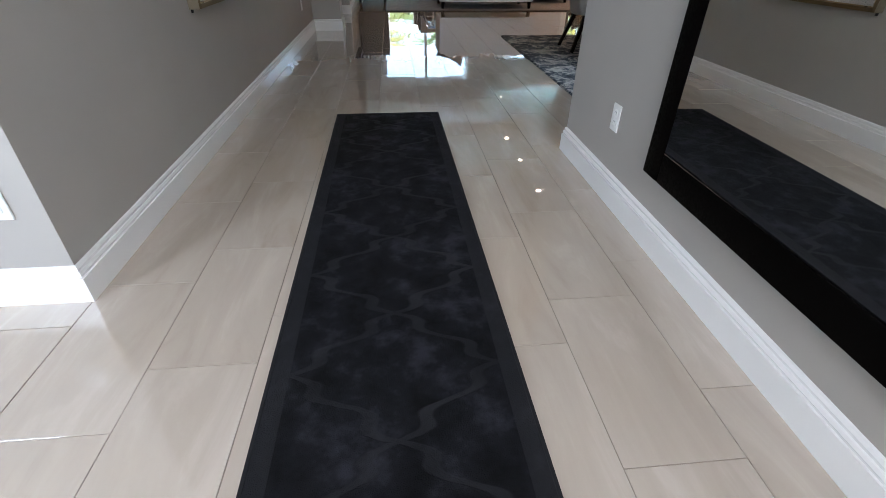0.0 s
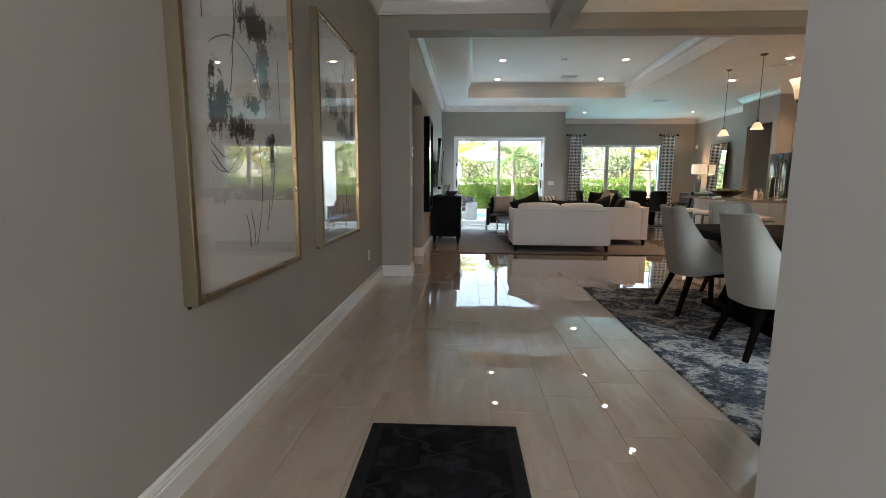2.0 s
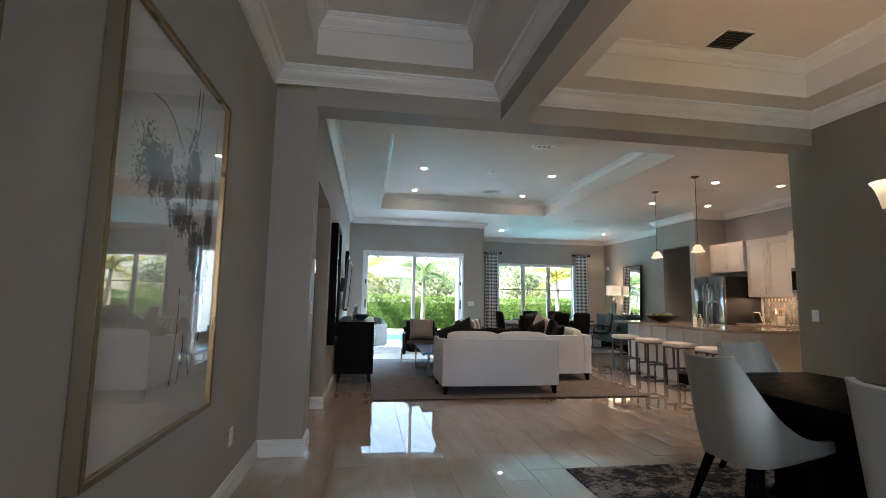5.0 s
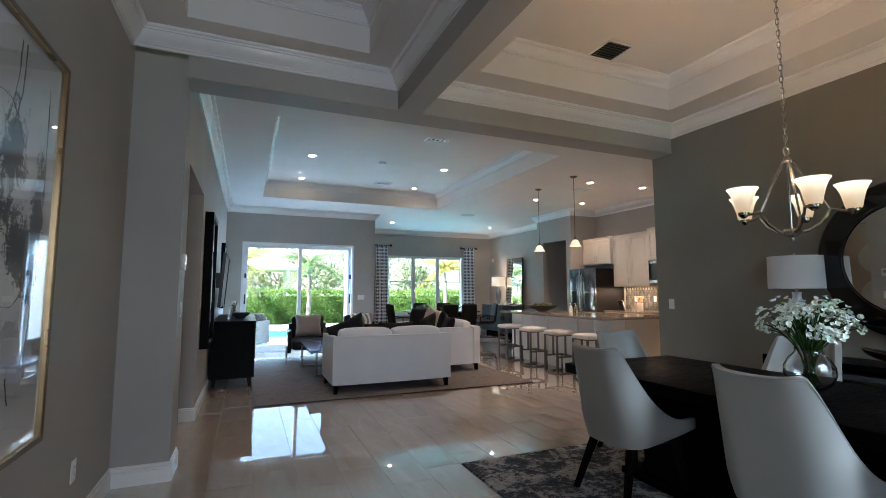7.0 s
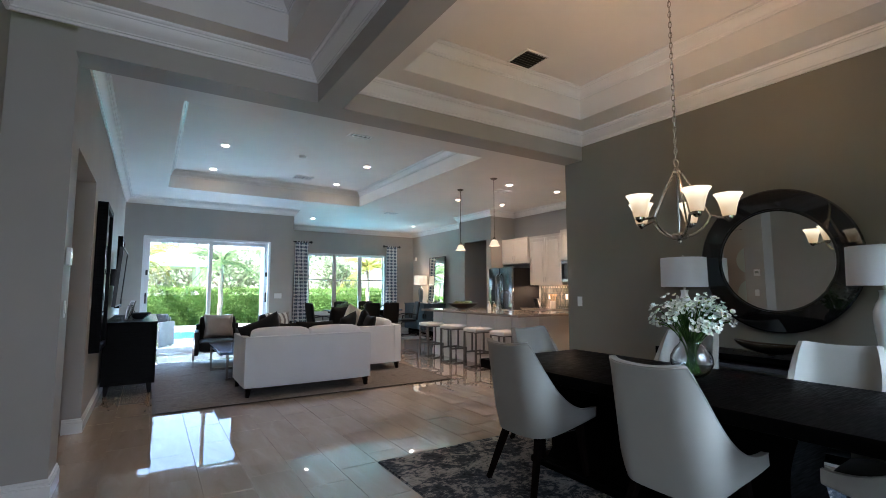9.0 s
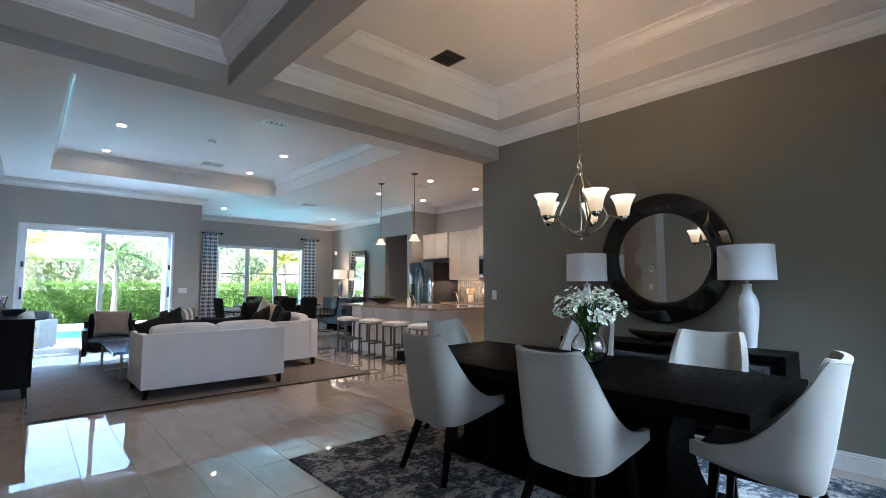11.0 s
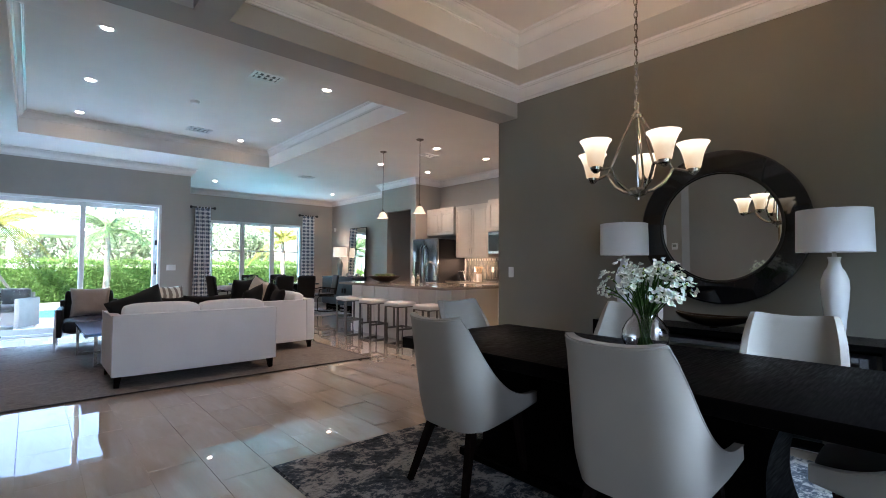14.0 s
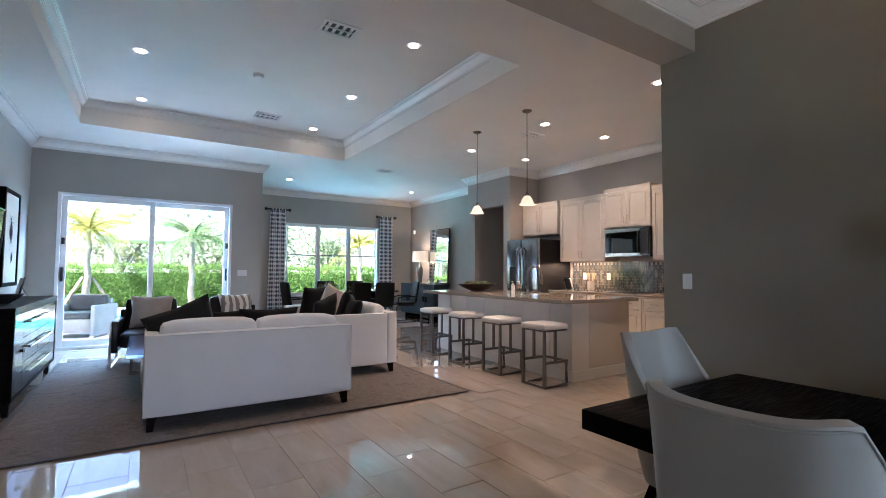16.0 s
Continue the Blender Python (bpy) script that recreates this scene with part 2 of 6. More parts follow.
def mould(path, profile, closed=False, bm=None):
    """A moulding of (out, height) rows along a plan path of (x, y), with mitred corners; out points to the left of the way."""
    bm = bm or bmesh.new()
    pts = [Vector((p[0], p[1])) for p in path]
    n, rings = len(pts), []
    for i, p in enumerate(pts):
        a = (p - pts[i - 1]).normalized() if (closed or i > 0) else None
        b = (pts[(i + 1) % n] - p).normalized() if (closed or i < n - 1) else None
        a, b = a or b, b or a
        na, nb = Vector((-a.y, a.x)), Vector((-b.y, b.x))
        m = (na + nb).normalized()
        m = m / max(0.2, m.dot(na))
        rings.append([bm.verts.new((p.x + m.x * o, p.y + m.y * o, z)) for o, z in profile])
    k = len(profile)
    for i in range(n if closed else n - 1):
        a, b = rings[i], rings[(i + 1) % n]
        for j in range(k):
            bm.faces.new((a[j], b[j], b[(j + 1) % k], a[(j + 1) % k]))
    if not closed:
        bm.faces.new(rings[0])
        bm.faces.new(rings[-1][::-1])
    return bm


def prism(poly, z0, z1, bm=None):
    bm = bm or bmesh.new()
    lo = [bm.verts.new((x, y, z0)) for x, y in poly]
    hi = [bm.verts.new((x, y, z1)) for x, y in poly]
    for i in range(len(poly)):
        j = (i + 1) % len(poly)
        bm.faces.new((lo[i], lo[j], hi[j], hi[i]))
    bm.faces.new(lo[::-1])
    bm.faces.new(hi)
    return bm


def grid_sheet(f, nu, nv, bm=None, closed_u=False):
    """A sheet of nu x nv cells from f(u, v) with u, v in 0..1."""
    bm = bm or bmesh.new()
    vs = [[bm.verts.new(f(i / nu, j / nv)) for j in range(nv + 1)] for i in range(nu if closed_u else nu + 1)]
    for i in range(nu):
        for j in range(nv):
            a, b = vs[i], vs[(i + 1) % len(vs)]
            bm.faces.new((a[j], b[j], b[j + 1], a[j + 1]))
    return bm


def moved(bm, m):
    bmesh.ops.transform(bm, matrix=m, verts=bm.verts)
    return bm


def part(name, bm, material, parent=None, label="", smooth=35):
    """Links a bmesh as one mesh object under a thing."""
    bmesh.ops.recalc_face_normals(bm, faces=bm.faces)
    me = bpy.data.meshes.new(name)
    bm.to_mesh(me)
    bm.free()
    if smooth:
        me.shade_smooth()
        me.set_sharp_from_angle(angle=radians(smooth))
    me.materials.append(material)
    ob = new(name, me)
    if parent is not None:
        ob.parent = parent
    if label:
        ob["label"] = label
    return ob


def thing(name, label, category, at=(0, 0, 0), rz=0, group="", kind=""):
    ob = new(name)
    ob.empty_display_size = 0.1
    ob.matrix_basis = pose(*at, 0, 0, rz)
    return tagged(ob, label, category, group, kind)


def structure(name, bm, material, label, category, smooth=0):
    return tagged(part(name, bm, material, smooth=smooth), label, category, kind="structure")


# ---- large structure ----
CEIL, TRAY, HDR = 3.24, 3.58, 2.925
XL, XR, XD = -0.905, 1.083, 4.39
LW = -0.545
YS, YW = 14.15, 16.70
KX, BX = 7.50, 6.76
NX = 7.42
structure("wall_hall_west", boxes((XL - 0.15, XL, 1.335, 6.90, 0, CEIL)), M_WALL, "greige painted hallway wall with two large pictures", "wall")
structure("wall_den", boxes((-3.6, XL - 0.15, 1.335, 1.48, 0, CEIL)), M_WALL, "greige wall beside the entry, washed with daylight", "wall")
structure("wall_hall_east", boxes((XR, XR + 0.23, -1.5, 2.52, 0, CEIL)), M_WALL, "greige painted hallway wall with a dark framed mirror", "wall")
structure("wall_dining_south", boxes((XR + 0.23, 2.3, 2.37, 2.52, 0, CEIL), (3.9, XD, 2.37, 2.52, 0, CEIL), (2.3, 3.9, 2.37, 2.52, 0, 0.85), (2.3, 3.9, 2.37, 2.52, 2.35, CEIL)), M_WALL, "taupe dining room wall with a window", "wall")
structure("wall_dining_east", boxes((XD, XD + 0.14, 2.37, 7.06, 0, CEIL)), M_WALL_DARK, "dark taupe painted dining room wall", "wall")
structure("wall_pillar", boxes((XL - 0.15, LW, 6.90, 7.22, 0, CEIL)), M_WALL, "greige return wall at the end of the hallway", "wall")


def west_wall():
    """The living room wall with a plain square-topped opening to a side hall."""
    return boxes((LW - 0.14, LW, 8.56, YS, 0, CEIL), (LW - 0.14, LW, 7.22, 8.56, 2.38, CEIL))


structure("wall_living_west", west_wall(), M_WALL, "greige living room wall with a square-topped opening", "wall")
structure("wall_side_hall", boxes((-2.6, LW - 0.14, 8.60, 8.72, 0, CEIL), (-2.6, XL - 0.15, 7.06, 7.20, 0, CEIL), (-2.72, -2.6, 7.06, 8.72, 0, CEIL)), M_WALL, "greige walls of a dim side hall", "wall")
SLX0, SLX1, SLTOP = -0.21, 2.28, 2.45
structure("wall_living_north", boxes((LW - 0.14, SLX0, YS, YS + 0.2, 0, CEIL), (SLX1, 2.79, YS, YS + 0.2, 0, CEIL), (SLX0, SLX1, YS, YS + 0.2, SLTOP, CEIL)), M_WALL, "greige wall round the sliding patio door", "wall")
structure("wall_nook_west", boxes((2.60, 2.79, YS + 0.2, YW + 0.2, 0, CEIL)), M_WALL, "greige breakfast nook side wall", "wall")
structure("wall_nook_outside", boxes((2.585, 2.597, YS + 0.2, YW + 0.2, -0.05, CEIL)), M_STUCCO, "white outside stucco in full daylight", "wall")
WX0, WX1, WZ0, WZ1 = 3.83, 6.42, 0.62, 2.45
structure("wall_nook_north", boxes((2.79, WX0, YW, YW + 0.2, 0, CEIL), (WX1, NX, YW, YW + 0.2, 0, CEIL), (WX0, WX1, YW, YW + 0.2, 0, WZ0), (WX0, WX1, YW, YW + 0.2, WZ1, CEIL)), M_WALL, "greige wall with a wide window", "wall")
DY0, DY1, DZ = 11.80, 12.72, 2.55
structure("wall_nook_east", boxes((NX, NX + 0.14, 12.95, YW + 0.2, 0, CEIL)), M_WALL, "greige breakfast nook wall with a mirror", "wall")
structure("wall_pantry", boxes((BX, BX + 0.14, 11.62, DY0, 0, CEIL), (BX, BX + 0.14, DY1, 12.97, 0, CEIL), (BX, BX + 0.14, DY0, DY1, DZ, CEIL), (BX + 0.14, KX, 11.62, 11.76, 0, CEIL), (BX + 0.14, NX, 12.83, 12.97, 0, CEIL), (8.3, 8.42, 11.62, 12.97, 0, CEIL), (KX, 8.3, 11.62, 11.76, 0, CEIL), (NX, 8.3, 12.83, 12.97, 0, CEIL)), M_WALL, "greige wall with a tall doorway to a dim passage", "wall")
structure("wall_kitchen_east", boxes((KX, KX + 0.14, 6.2, 11.62, 0, CEIL)), M_WALL, "greige kitchen wall above the cabinets", "wall")
structure("wall_kitchen_south", boxes((XD + 0.14, KX, 6.2, 6.34, 0, CEIL)), M_WALL, "greige kitchen end wall", "wall")
structure("wall_entry", boxes((-3.6, -3.35, -1.65, -1.5, 0, CEIL), (-2.55, XR + 0.23, -1.65, -1.5, 0, CEIL), (-3.35, -2.55, -1.65, -1.5, 0, 0.85), (-3.35, -2.55, -1.65, -1.5, 2.35, CEIL), (-3.75, -3.6, -1.65, 1.48, 0, CEIL)), M_WALL, "greige entry wall behind the walk", "wall")
structure("header_beam", boxes((LW, XD - 0.001, 6.78, 7.06, HDR, TRAY + 0.1)), M_WALL, "greige dropped header between hallway and living room", "beam")
structure("dividing_beam", boxes((XR + 0.005, XR + 0.225, 2.52, 6.779, HDR, TRAY + 0.1)), M_WALL, "greige dropped beam between hallway and dining room", "beam")
structure("entry_header", boxes((XL, XR - 0.001, 2.35, 2.58, HDR, TRAY + 0.1)), M_WALL, "greige dropped header over the hallway", "beam")


def tray_ceiling(x0, x1, y0, y1, tx0, tx1, ty0, ty1, top=TRAY):
    """A flat ceiling with a raised tray: border, upstand and upper panel in one mesh."""
    t = 0.05
    bm = boxes((x0, tx0, y0, y1, CEIL, CEIL + t), (tx1, x1, y0, y1, CEIL, CEIL + t), (tx0, tx1, y0, ty0, CEIL, CEIL + t), (tx0, tx1, ty1, y1, CEIL, CEIL + t))
    merge(bm, boxes((tx0 - t, tx0, ty0 - t, ty1 + t, CEIL + t, top + t), (tx1, tx1 + t, ty0 - t, ty1 + t, CEIL + t, top + t), (tx0, tx1, ty0 - t, ty0, CEIL + t, top + t), (tx0, tx1, ty1, ty1 + t, CEIL + t, top + t), (tx0, tx1, ty0, ty1, top, top + t)))
    return bm


structure("ceiling_hall", tray_ceiling(XL - 0.1, XR, 2.4, 6.8, -0.53, 0.76, 2.95, 6.50), M_CEIL, "off-white ceiling with a raised tray", "ceiling")
structure("ceiling_dining", tray_ceiling(XR + 0.2, XD + 0.1, 2.4, 6.8, 1.72, 3.96, 2.90, 6.42), M_CEIL, "off-white dining ceiling with a raised tray", "ceiling")
structure("ceiling_living", tray_ceiling(-0.7, 7.64, 7.0, YW + 0.2, 0.15, 3.92, 8.20, 12.85), M_CEIL, "off-white living ceiling with a large raised tray", "ceiling")
structure("ceiling_kitchen", boxes((XD + 0.1, 7.64, 6.2, 7.0, CEIL, CEIL + 0.05)), M_CEIL, "off-white kitchen ceiling", "ceiling")
structure("ceiling_entry", boxes((-3.75, XR + 0.2, -1.65, 2.4, CEIL, CEIL + 0.05), (-2.75, LW - 0.1, 6.95, 8.75, CEIL, CEIL + 0.05), (7.6, 8.45, 11.6, 13.0, CEIL, CEIL + 0.05)), M_CEIL, "off-white entry ceiling", "ceiling")
# Unseen slab; its south overhang is added to keep sun out of the entry.
structure("roof_sun_shield", boxes((-4.0, 8.8, -3.0, YW + 0.3, 3.75, 3.9)), M_STUCCO, "unseen roof slab over the rooms, overhanging south to block sun", "roof")

CROWN = [(0.0, -0.145), (0.016, -0.145), (0.016, -0.128), (0.024, -0.124), (0.024, -0.114), (0.031, -0.106), (0.046, -0.094), (0.066, -0.068), (0.076, -0.046), (0.078, -0.036), (0.090, -0.036), (0.093, -0.024), (0.104, -0.020), (0.110, -0.012), (0.110, 0.0), (0.0, 0.0)]
CROWN_UP = [(o * 0.8, z * 0.8) for o, z in CROWN]
BASE = [(0.0, 0.0), (0.019, 0.0), (0.019, 0.092), (0.0135, 0.094), (0.0135, 0.099), (0.0165, 0.103), (0.013, 0.112), (0.0085, 0.114), (0.0085, 0.119), (0.0105, 0.123), (0.006, 0.131), (0.0, 0.134)]


def crown(path, closed=True, z=CEIL, profile=CROWN):
    return mould(path, [(o, z + h) for o, h in profile], closed)


structure("crown_hall", crown([(XL, 2.58), (XR + 0.005, 2.58), (XR + 0.005, 6.78), (XL, 6.78)]), M_TRIM, "white crown moulding round the hallway ceiling", "moulding", 30)
structure("crown_dining", crown([(XR + 0.225, 2.52), (XD, 2.52), (XD, 6.78), (XR + 0.225, 6.78)]), M_TRIM, "white crown moulding round the dining ceiling", "moulding", 30)
structure("crown_living", crown([(LW, 7.06), (XD + 0.14, 7.06), (XD + 0.14, 6.34), (KX, 6.34), (KX, 11.62), (BX, 11.62), (BX, 12.97), (NX, 12.97), (NX, YW), (2.79, YW), (2.79, YS), (LW, YS)]), M_TRIM, "white crown moulding round the living room and kitchen", "moulding", 30)
structure("crown_tray_hall", crown([(-0.53, 2.95), (0.76, 2.95), (0.76, 6.50), (-0.53, 6.50)], z=TRAY, profile=CROWN_UP), M_TRIM, "white moulding inside the hallway tray", "moulding", 30)
structure("crown_tray_dining", crown([(1.72, 2.90), (3.96, 2.90), (3.96, 6.42), (1.72, 6.42)], z=TRAY, profile=CROWN_UP), M_TRIM, "white moulding inside the dining tray", "moulding", 30)
structure("crown_tray_living", crown([(0.15, 8.20), (3.92, 8.20), (3.92, 12.85), (0.15, 12.85)], z=TRAY, profile=CROWN_UP), M_TRIM, "white moulding inside the living room tray", "moulding", 30)


def baseboard(name, path, closed=False):
    structure(name, mould(path, BASE, closed), M_TRIM, "white stepped baseboard along the wall", "baseboard", 30)


baseboard("baseboard_hall_west", [(LW - 0.14, 7.22), (LW, 7.22), (LW, 6.90), (XL, 6.90), (XL, 1.335), (-3.6, 1.335)])
baseboard("baseboard_hall_east", [(XR, -1.5), (XR, 2.52), (XR + 0.23, 2.52), (XD, 2.52), (XD, 7.06), (XD + 0.14, 7.06), (XD + 0.14, 6.34)])
baseboard("baseboard_living_west", [(SLX0 - 0.03, YS), (LW, YS), (LW, 8.56), (LW - 0.14, 8.56)])
baseboard("baseboard_living_north", [(BX, DY1 + 0.02), (BX, 12.97), (NX, 12.97), (NX, YW), (2.79, YW), (2.79, YS), (SLX1 + 0.03, YS)])
structure("floor", boxes((-3.75, 1.30, -1.65, 2.40, -0.15, -0.004), (-1.05, 4.55, 2.40, 6.4, -0.15, -0.004), (-2.75, 8.45, 6.4, YS + 0.2, -0.15, -0.004), (2.60, 8.45, YS + 0.2, YW + 0.2, -0.15, -0.004)), M_GROUT, "grout bed under polished beige porcelain tiles", "floor")


# ---- sliding patio door and nook window ----
M_ALU = paint("white_powder_coat", (0.76, 0.76, 0.76), 0.4, 0.02, 60, 0.04)


def slider():
    t = thing("door_1", "white framed two-panel sliding glass patio door, closed", "door", kind="structure")
    y0, y1 = YS - 0.012, YS + 0.15
    fr = boxes((SLX0, SLX0 + 0.05, y0, y1, 0, SLTOP), (SLX1 - 0.05, SLX1, y0, y1, 0, SLTOP), (SLX0 + 0.05, SLX1 - 0.05, y0, y1, SLTOP - 0.05, SLTOP), (SLX0 + 0.05, SLX1 - 0.05, y0, y1, 0, 0.045), bevel=0.004)
    part("door_frame", fr, M_ALU, t)
    mid = (SLX0 + SLX1) / 2
    for x0, x1, y in ((SLX0 + 0.05, mid + 0.04, YS + 0.03), (mid - 0.04, SLX1 - 0.05, YS + 0.085)):
        leaf = boxes((x0, x0 + 0.075, y, y + 0.045, 0.045, SLTOP - 0.05), (x1 - 0.075, x1, y, y + 0.045, 0.045, SLTOP - 0.05), (x0 + 0.075, x1 - 0.075, y, y + 0.045, SLTOP - 0.125, SLTOP - 0.05), (x0 + 0.075, x1 - 0.075, y, y + 0.045, 0.045, 0.145), bevel=0.004)
        lf = part("door_leaf", leaf, M_ALU, t)
        g = part("pane", boxes((x0 + 0.07, x1 - 0.07, y + 0.018, y + 0.024, 0.14, SLTOP - 0.12)), M_PANE, lf)
        g.visible_shadow = False
    for x in (SLX0 + 0.085, SLX1 - 0.085):
        h = boxes((x - 0.014, x + 0.014, YS - 0.02, YS + 0.03, 1.06, 1.28), bevel=0.005)
        part("handle", h, M_BLACK, t, "black pull handle")
        part("sensor", boxes((x - 0.02, x + 0.02, YS - 0.02, YS + 0.03, 1.64, 1.74), bevel=0.004), M_BLACK, t, "small black door sensor")
    return t


slider()


def nook_window():
    t = thing("window_1", "white framed triple window over the breakfast nook", "window", kind="structure")
    y0, y1 = YW + 0.04, YW + 0.13
    part("window_frame", boxes((WX0, WX0 + 0.05, y0, y1, WZ0, WZ1), (WX1 - 0.05, WX1, y0, y1, WZ0, WZ1), (WX0 + 0.05, WX1 - 0.05, y0, y1, WZ1 - 0.05, WZ1), (WX0 + 0.05, WX1 - 0.05, y0, y1, WZ0, WZ0 + 0.05), bevel=0.004), M_TRIM, t)
    w = (WX1 - WX0 - 0.1) / 3
    for k in range(3):
        a = WX0 + 0.05 + k * w
        if k:
            part("mullion", boxes((a - 0.03, a + 0.03, y0 - 0.01, y1, WZ0 + 0.05, WZ1 - 0.05), bevel=0.004), M_TRIM, t)
        for z0, z1, dy in ((WZ0 + 0.05, 1.66, 0.0), (1.63, WZ1 - 0.05, 0.025)):
            e = 0.032
            sash = part("sash", boxes((a + 0.03, a + 0.03 + e, y0 + dy, y0 + dy + 0.03, z0, z1), (a + w - 0.03 - e, a + w - 0.03, y0 + dy, y0 + dy + 0.03, z0, z1), (a + 0.03 + e, a + w - 0.03 - e, y0 + dy, y0 + dy + 0.03, z0, z0 + e), (a + 0.03 + e, a + w - 0.03 - e, y0 + dy, y0 + dy + 0.03, z1 - e, z1), bevel=0.003), M_TRIM, t)
            g = part("pane", boxes((a + 0.03 + e * 0.8, a + w - 0.03 - e * 0.8, y0 + dy + 0.012, y0 + dy + 0.017, z0 + e * 0.8, z1 - e * 0.8)), M_PANE, sash)
            g.visible_shadow = False
    part("window_sill", boxes((WX0 - 0.03, WX1 + 0.03, YW - 0.05, YW + 0.05, WZ0 - 0.025, WZ0 + 0.003), bevel=0.006), M_TRIM, t)


nook_window()


def blind_window(name, x0, x1, y0, y1, label):
    t = thing(name, label, "window", kind="structure")
    xm = (x0 + x1) / 2
    part("window_frame", boxes((x0, x0 + 0.06, y0, y1, 0.85, 2.35), (x1 - 0.06, x1, y0, y1, 0.85, 2.35), (x0 + 0.06, x1 - 0.06, y0, y1, 2.29, 2.35), (x0 + 0.06, x1 - 0.06, y0, y1, 0.85, 0.91), (xm - 0.03, xm + 0.03, y0, y1, 0.91, 2.29), bevel=0.004), M_TRIM, t)
    g = part("pane", boxes((x0 + 0.06, x1 - 0.06, (y0 + y1) / 2 - 0.003, (y0 + y1) / 2 + 0.003, 0.91, 2.29)), M_PANE, t)
    g.visible_shadow = False


blind_window("window_2", 2.3, 3.9, 2.39, 2.47, "white framed dining room window")
blind_window("window_3", -3.35, -2.55, -1.63, -1.55, "white framed front window")
structure("door_2", boxes((-0.45, 0.60, -1.495, -1.45, 0.0, 2.35), bevel=0.01), M_TRIM, "white front door behind the walk, closed", "door")


# ---- ceiling fixtures ----
def can_fixture(x, y, z):
    t = thing("recessed_light", "lit round recessed ceiling light with white trim", "ceiling light", (x, y, z), group="recessed ceiling lights")
    part("trim_ring", lathe([(0.047, -0.0015), (0.056, -0.007), (0.072, -0.006), (0.078, 0.0)], 24), M_TRIM, t)
    part("lens", lathe([(0.0, -0.003), (0.040, -0.003), (0.047, -0.001)], 24), M_CAN, t, "glowing warm lens")


for x, y in CANS_HIGH:
    can_fixture(x, y, TRAY)
# Includes the unseen can added in the side hall.
for x, y in CANS_LOW:
    can_fixture(x, y, CEIL)


# ---- garden beyond the glass ----
M_GRASS = fabric("lawn", (0.06, 0.10, 0.025), 0.4, 60, 1.0, 0.0, 0.8)
M_PAVE = paint("pale_patio_concrete", (0.74, 0.71, 0.66), 0.8, 0.08, 70, 0.4)
M_BARK = fabric("palm_bark", (0.15, 0.125, 0.10), 0.35, 40, 0.95, 0.0, 1.0)
# Wicker held at grey: the shade over the white chair is put in.
M_WICKER = fabric("pale_wicker", (0.20, 0.20, 0.20), 0.2, 160, 0.8, 0.0, 1.0)
M_SLATE = fabric("slate_cushion", (0.03, 0.033, 0.038), 0.2)
M_WATER = mat("pool_water", (0.05, 0.42, 0.48), 0.04)


def leaf_material(name, dark, light, through_leaf=0.5):
    """Thin leaves that let part of the sun through."""
    m = mat(name, light, 0.7, spec=0.12)
    n = Nodes(m)
    geo = n.add("ShaderNodeNewGeometry")
    c = n.ramp(geo.outputs["Random Per Island"], [(0.0, dark), (0.6, light), (1.0, tint(light, 1.5))])
    n.color(c)
    tr = n.add("ShaderNodeBsdfTranslucent")
    n.link(c, tr.inputs["Color"])
    mx = n.add("ShaderNodeMixShader")
    mx.inputs[0].default_value = through_leaf
    n.link(n.b.outputs[0], mx.inputs[1])
    n.link(tr.outputs[0], mx.inputs[2])
    n.link(mx.outputs[0], n.out.inputs["Surface"])
    return m


M_HEDGE = leaf_material("hedge_leaves", (0.06, 0.115, 0.028), (0.10, 0.175, 0.045))
M_TREE = leaf_material("tree_leaves", (0.14, 0.18, 0.115), (0.21, 0.26, 0.165))
M_PALM = leaf_material("palm_fronds", (0.04, 0.075, 0.035), (0.10, 0.15, 0.065))
# Sunlit copy of M_PALM: the sun is put into a yellower, lighter green.
M_PALM_Y = leaf_material("sunlit_palm_fronds", (0.09, 0.10, 0.02), (0.20, 0.20, 0.05))

structure("ground", boxes((-260, 260, -200, 420, -0.6, -0.12)), M_GRASS, "flat lawn reaching to the horizon", "ground")
# Widened to both sides out of view, to bounce pale light, not green.
structure("pavement_patio", boxes((-14.0, 18.0, YW + 0.2, 18.2, -0.14, -0.05), (-14.0, 2.58, YS + 0.2, YW + 0.2, -0.14, -0.05), (-14.0, 18.0, 22.4, 24.0, -0.14, -0.05), (-14.0, -5.5, 18.2, 22.4, -0.14, -0.05), (10.0, 18.0, 18.2, 22.4, -0.14, -0.05)), M_PAVE, "pale sunlit concrete patio round a pool", "patio")
structure("water_pool", boxes((-5.5, 10.0, 18.2, 22.4, -0.30, -0.115)), M_WATER, "bright turquoise swimming pool", "water")


def leaves(name, points, size, material, seed):
    """One mesh of many small folded leaves, one at each point."""
    rng = np.random.default_rng(seed)
    n = len(points)
    a = rng.normal(size=(n, 3))
    a /= np.linalg.norm(a, axis=1, keepdims=True)
    b = np.cross(a, rng.normal(size=(n, 3)))
    b /= np.linalg.norm(b, axis=1, keepdims=True)
    s = size * rng.uniform(0.6, 1.4, (n, 1))
    p = np.asarray(points)
    v = np.stack([p - a * s, p + b * s * 0.45, p + a * s, p - b * s * 0.45], axis=1).reshape(-1, 3)
    f = np.arange(4 * n).reshape(-1, 4)
    me = bpy.data.meshes.new(name)
    me.from_pydata(v.tolist(), [], f.tolist())
    me.materials.append(material)
    return new(name, me)


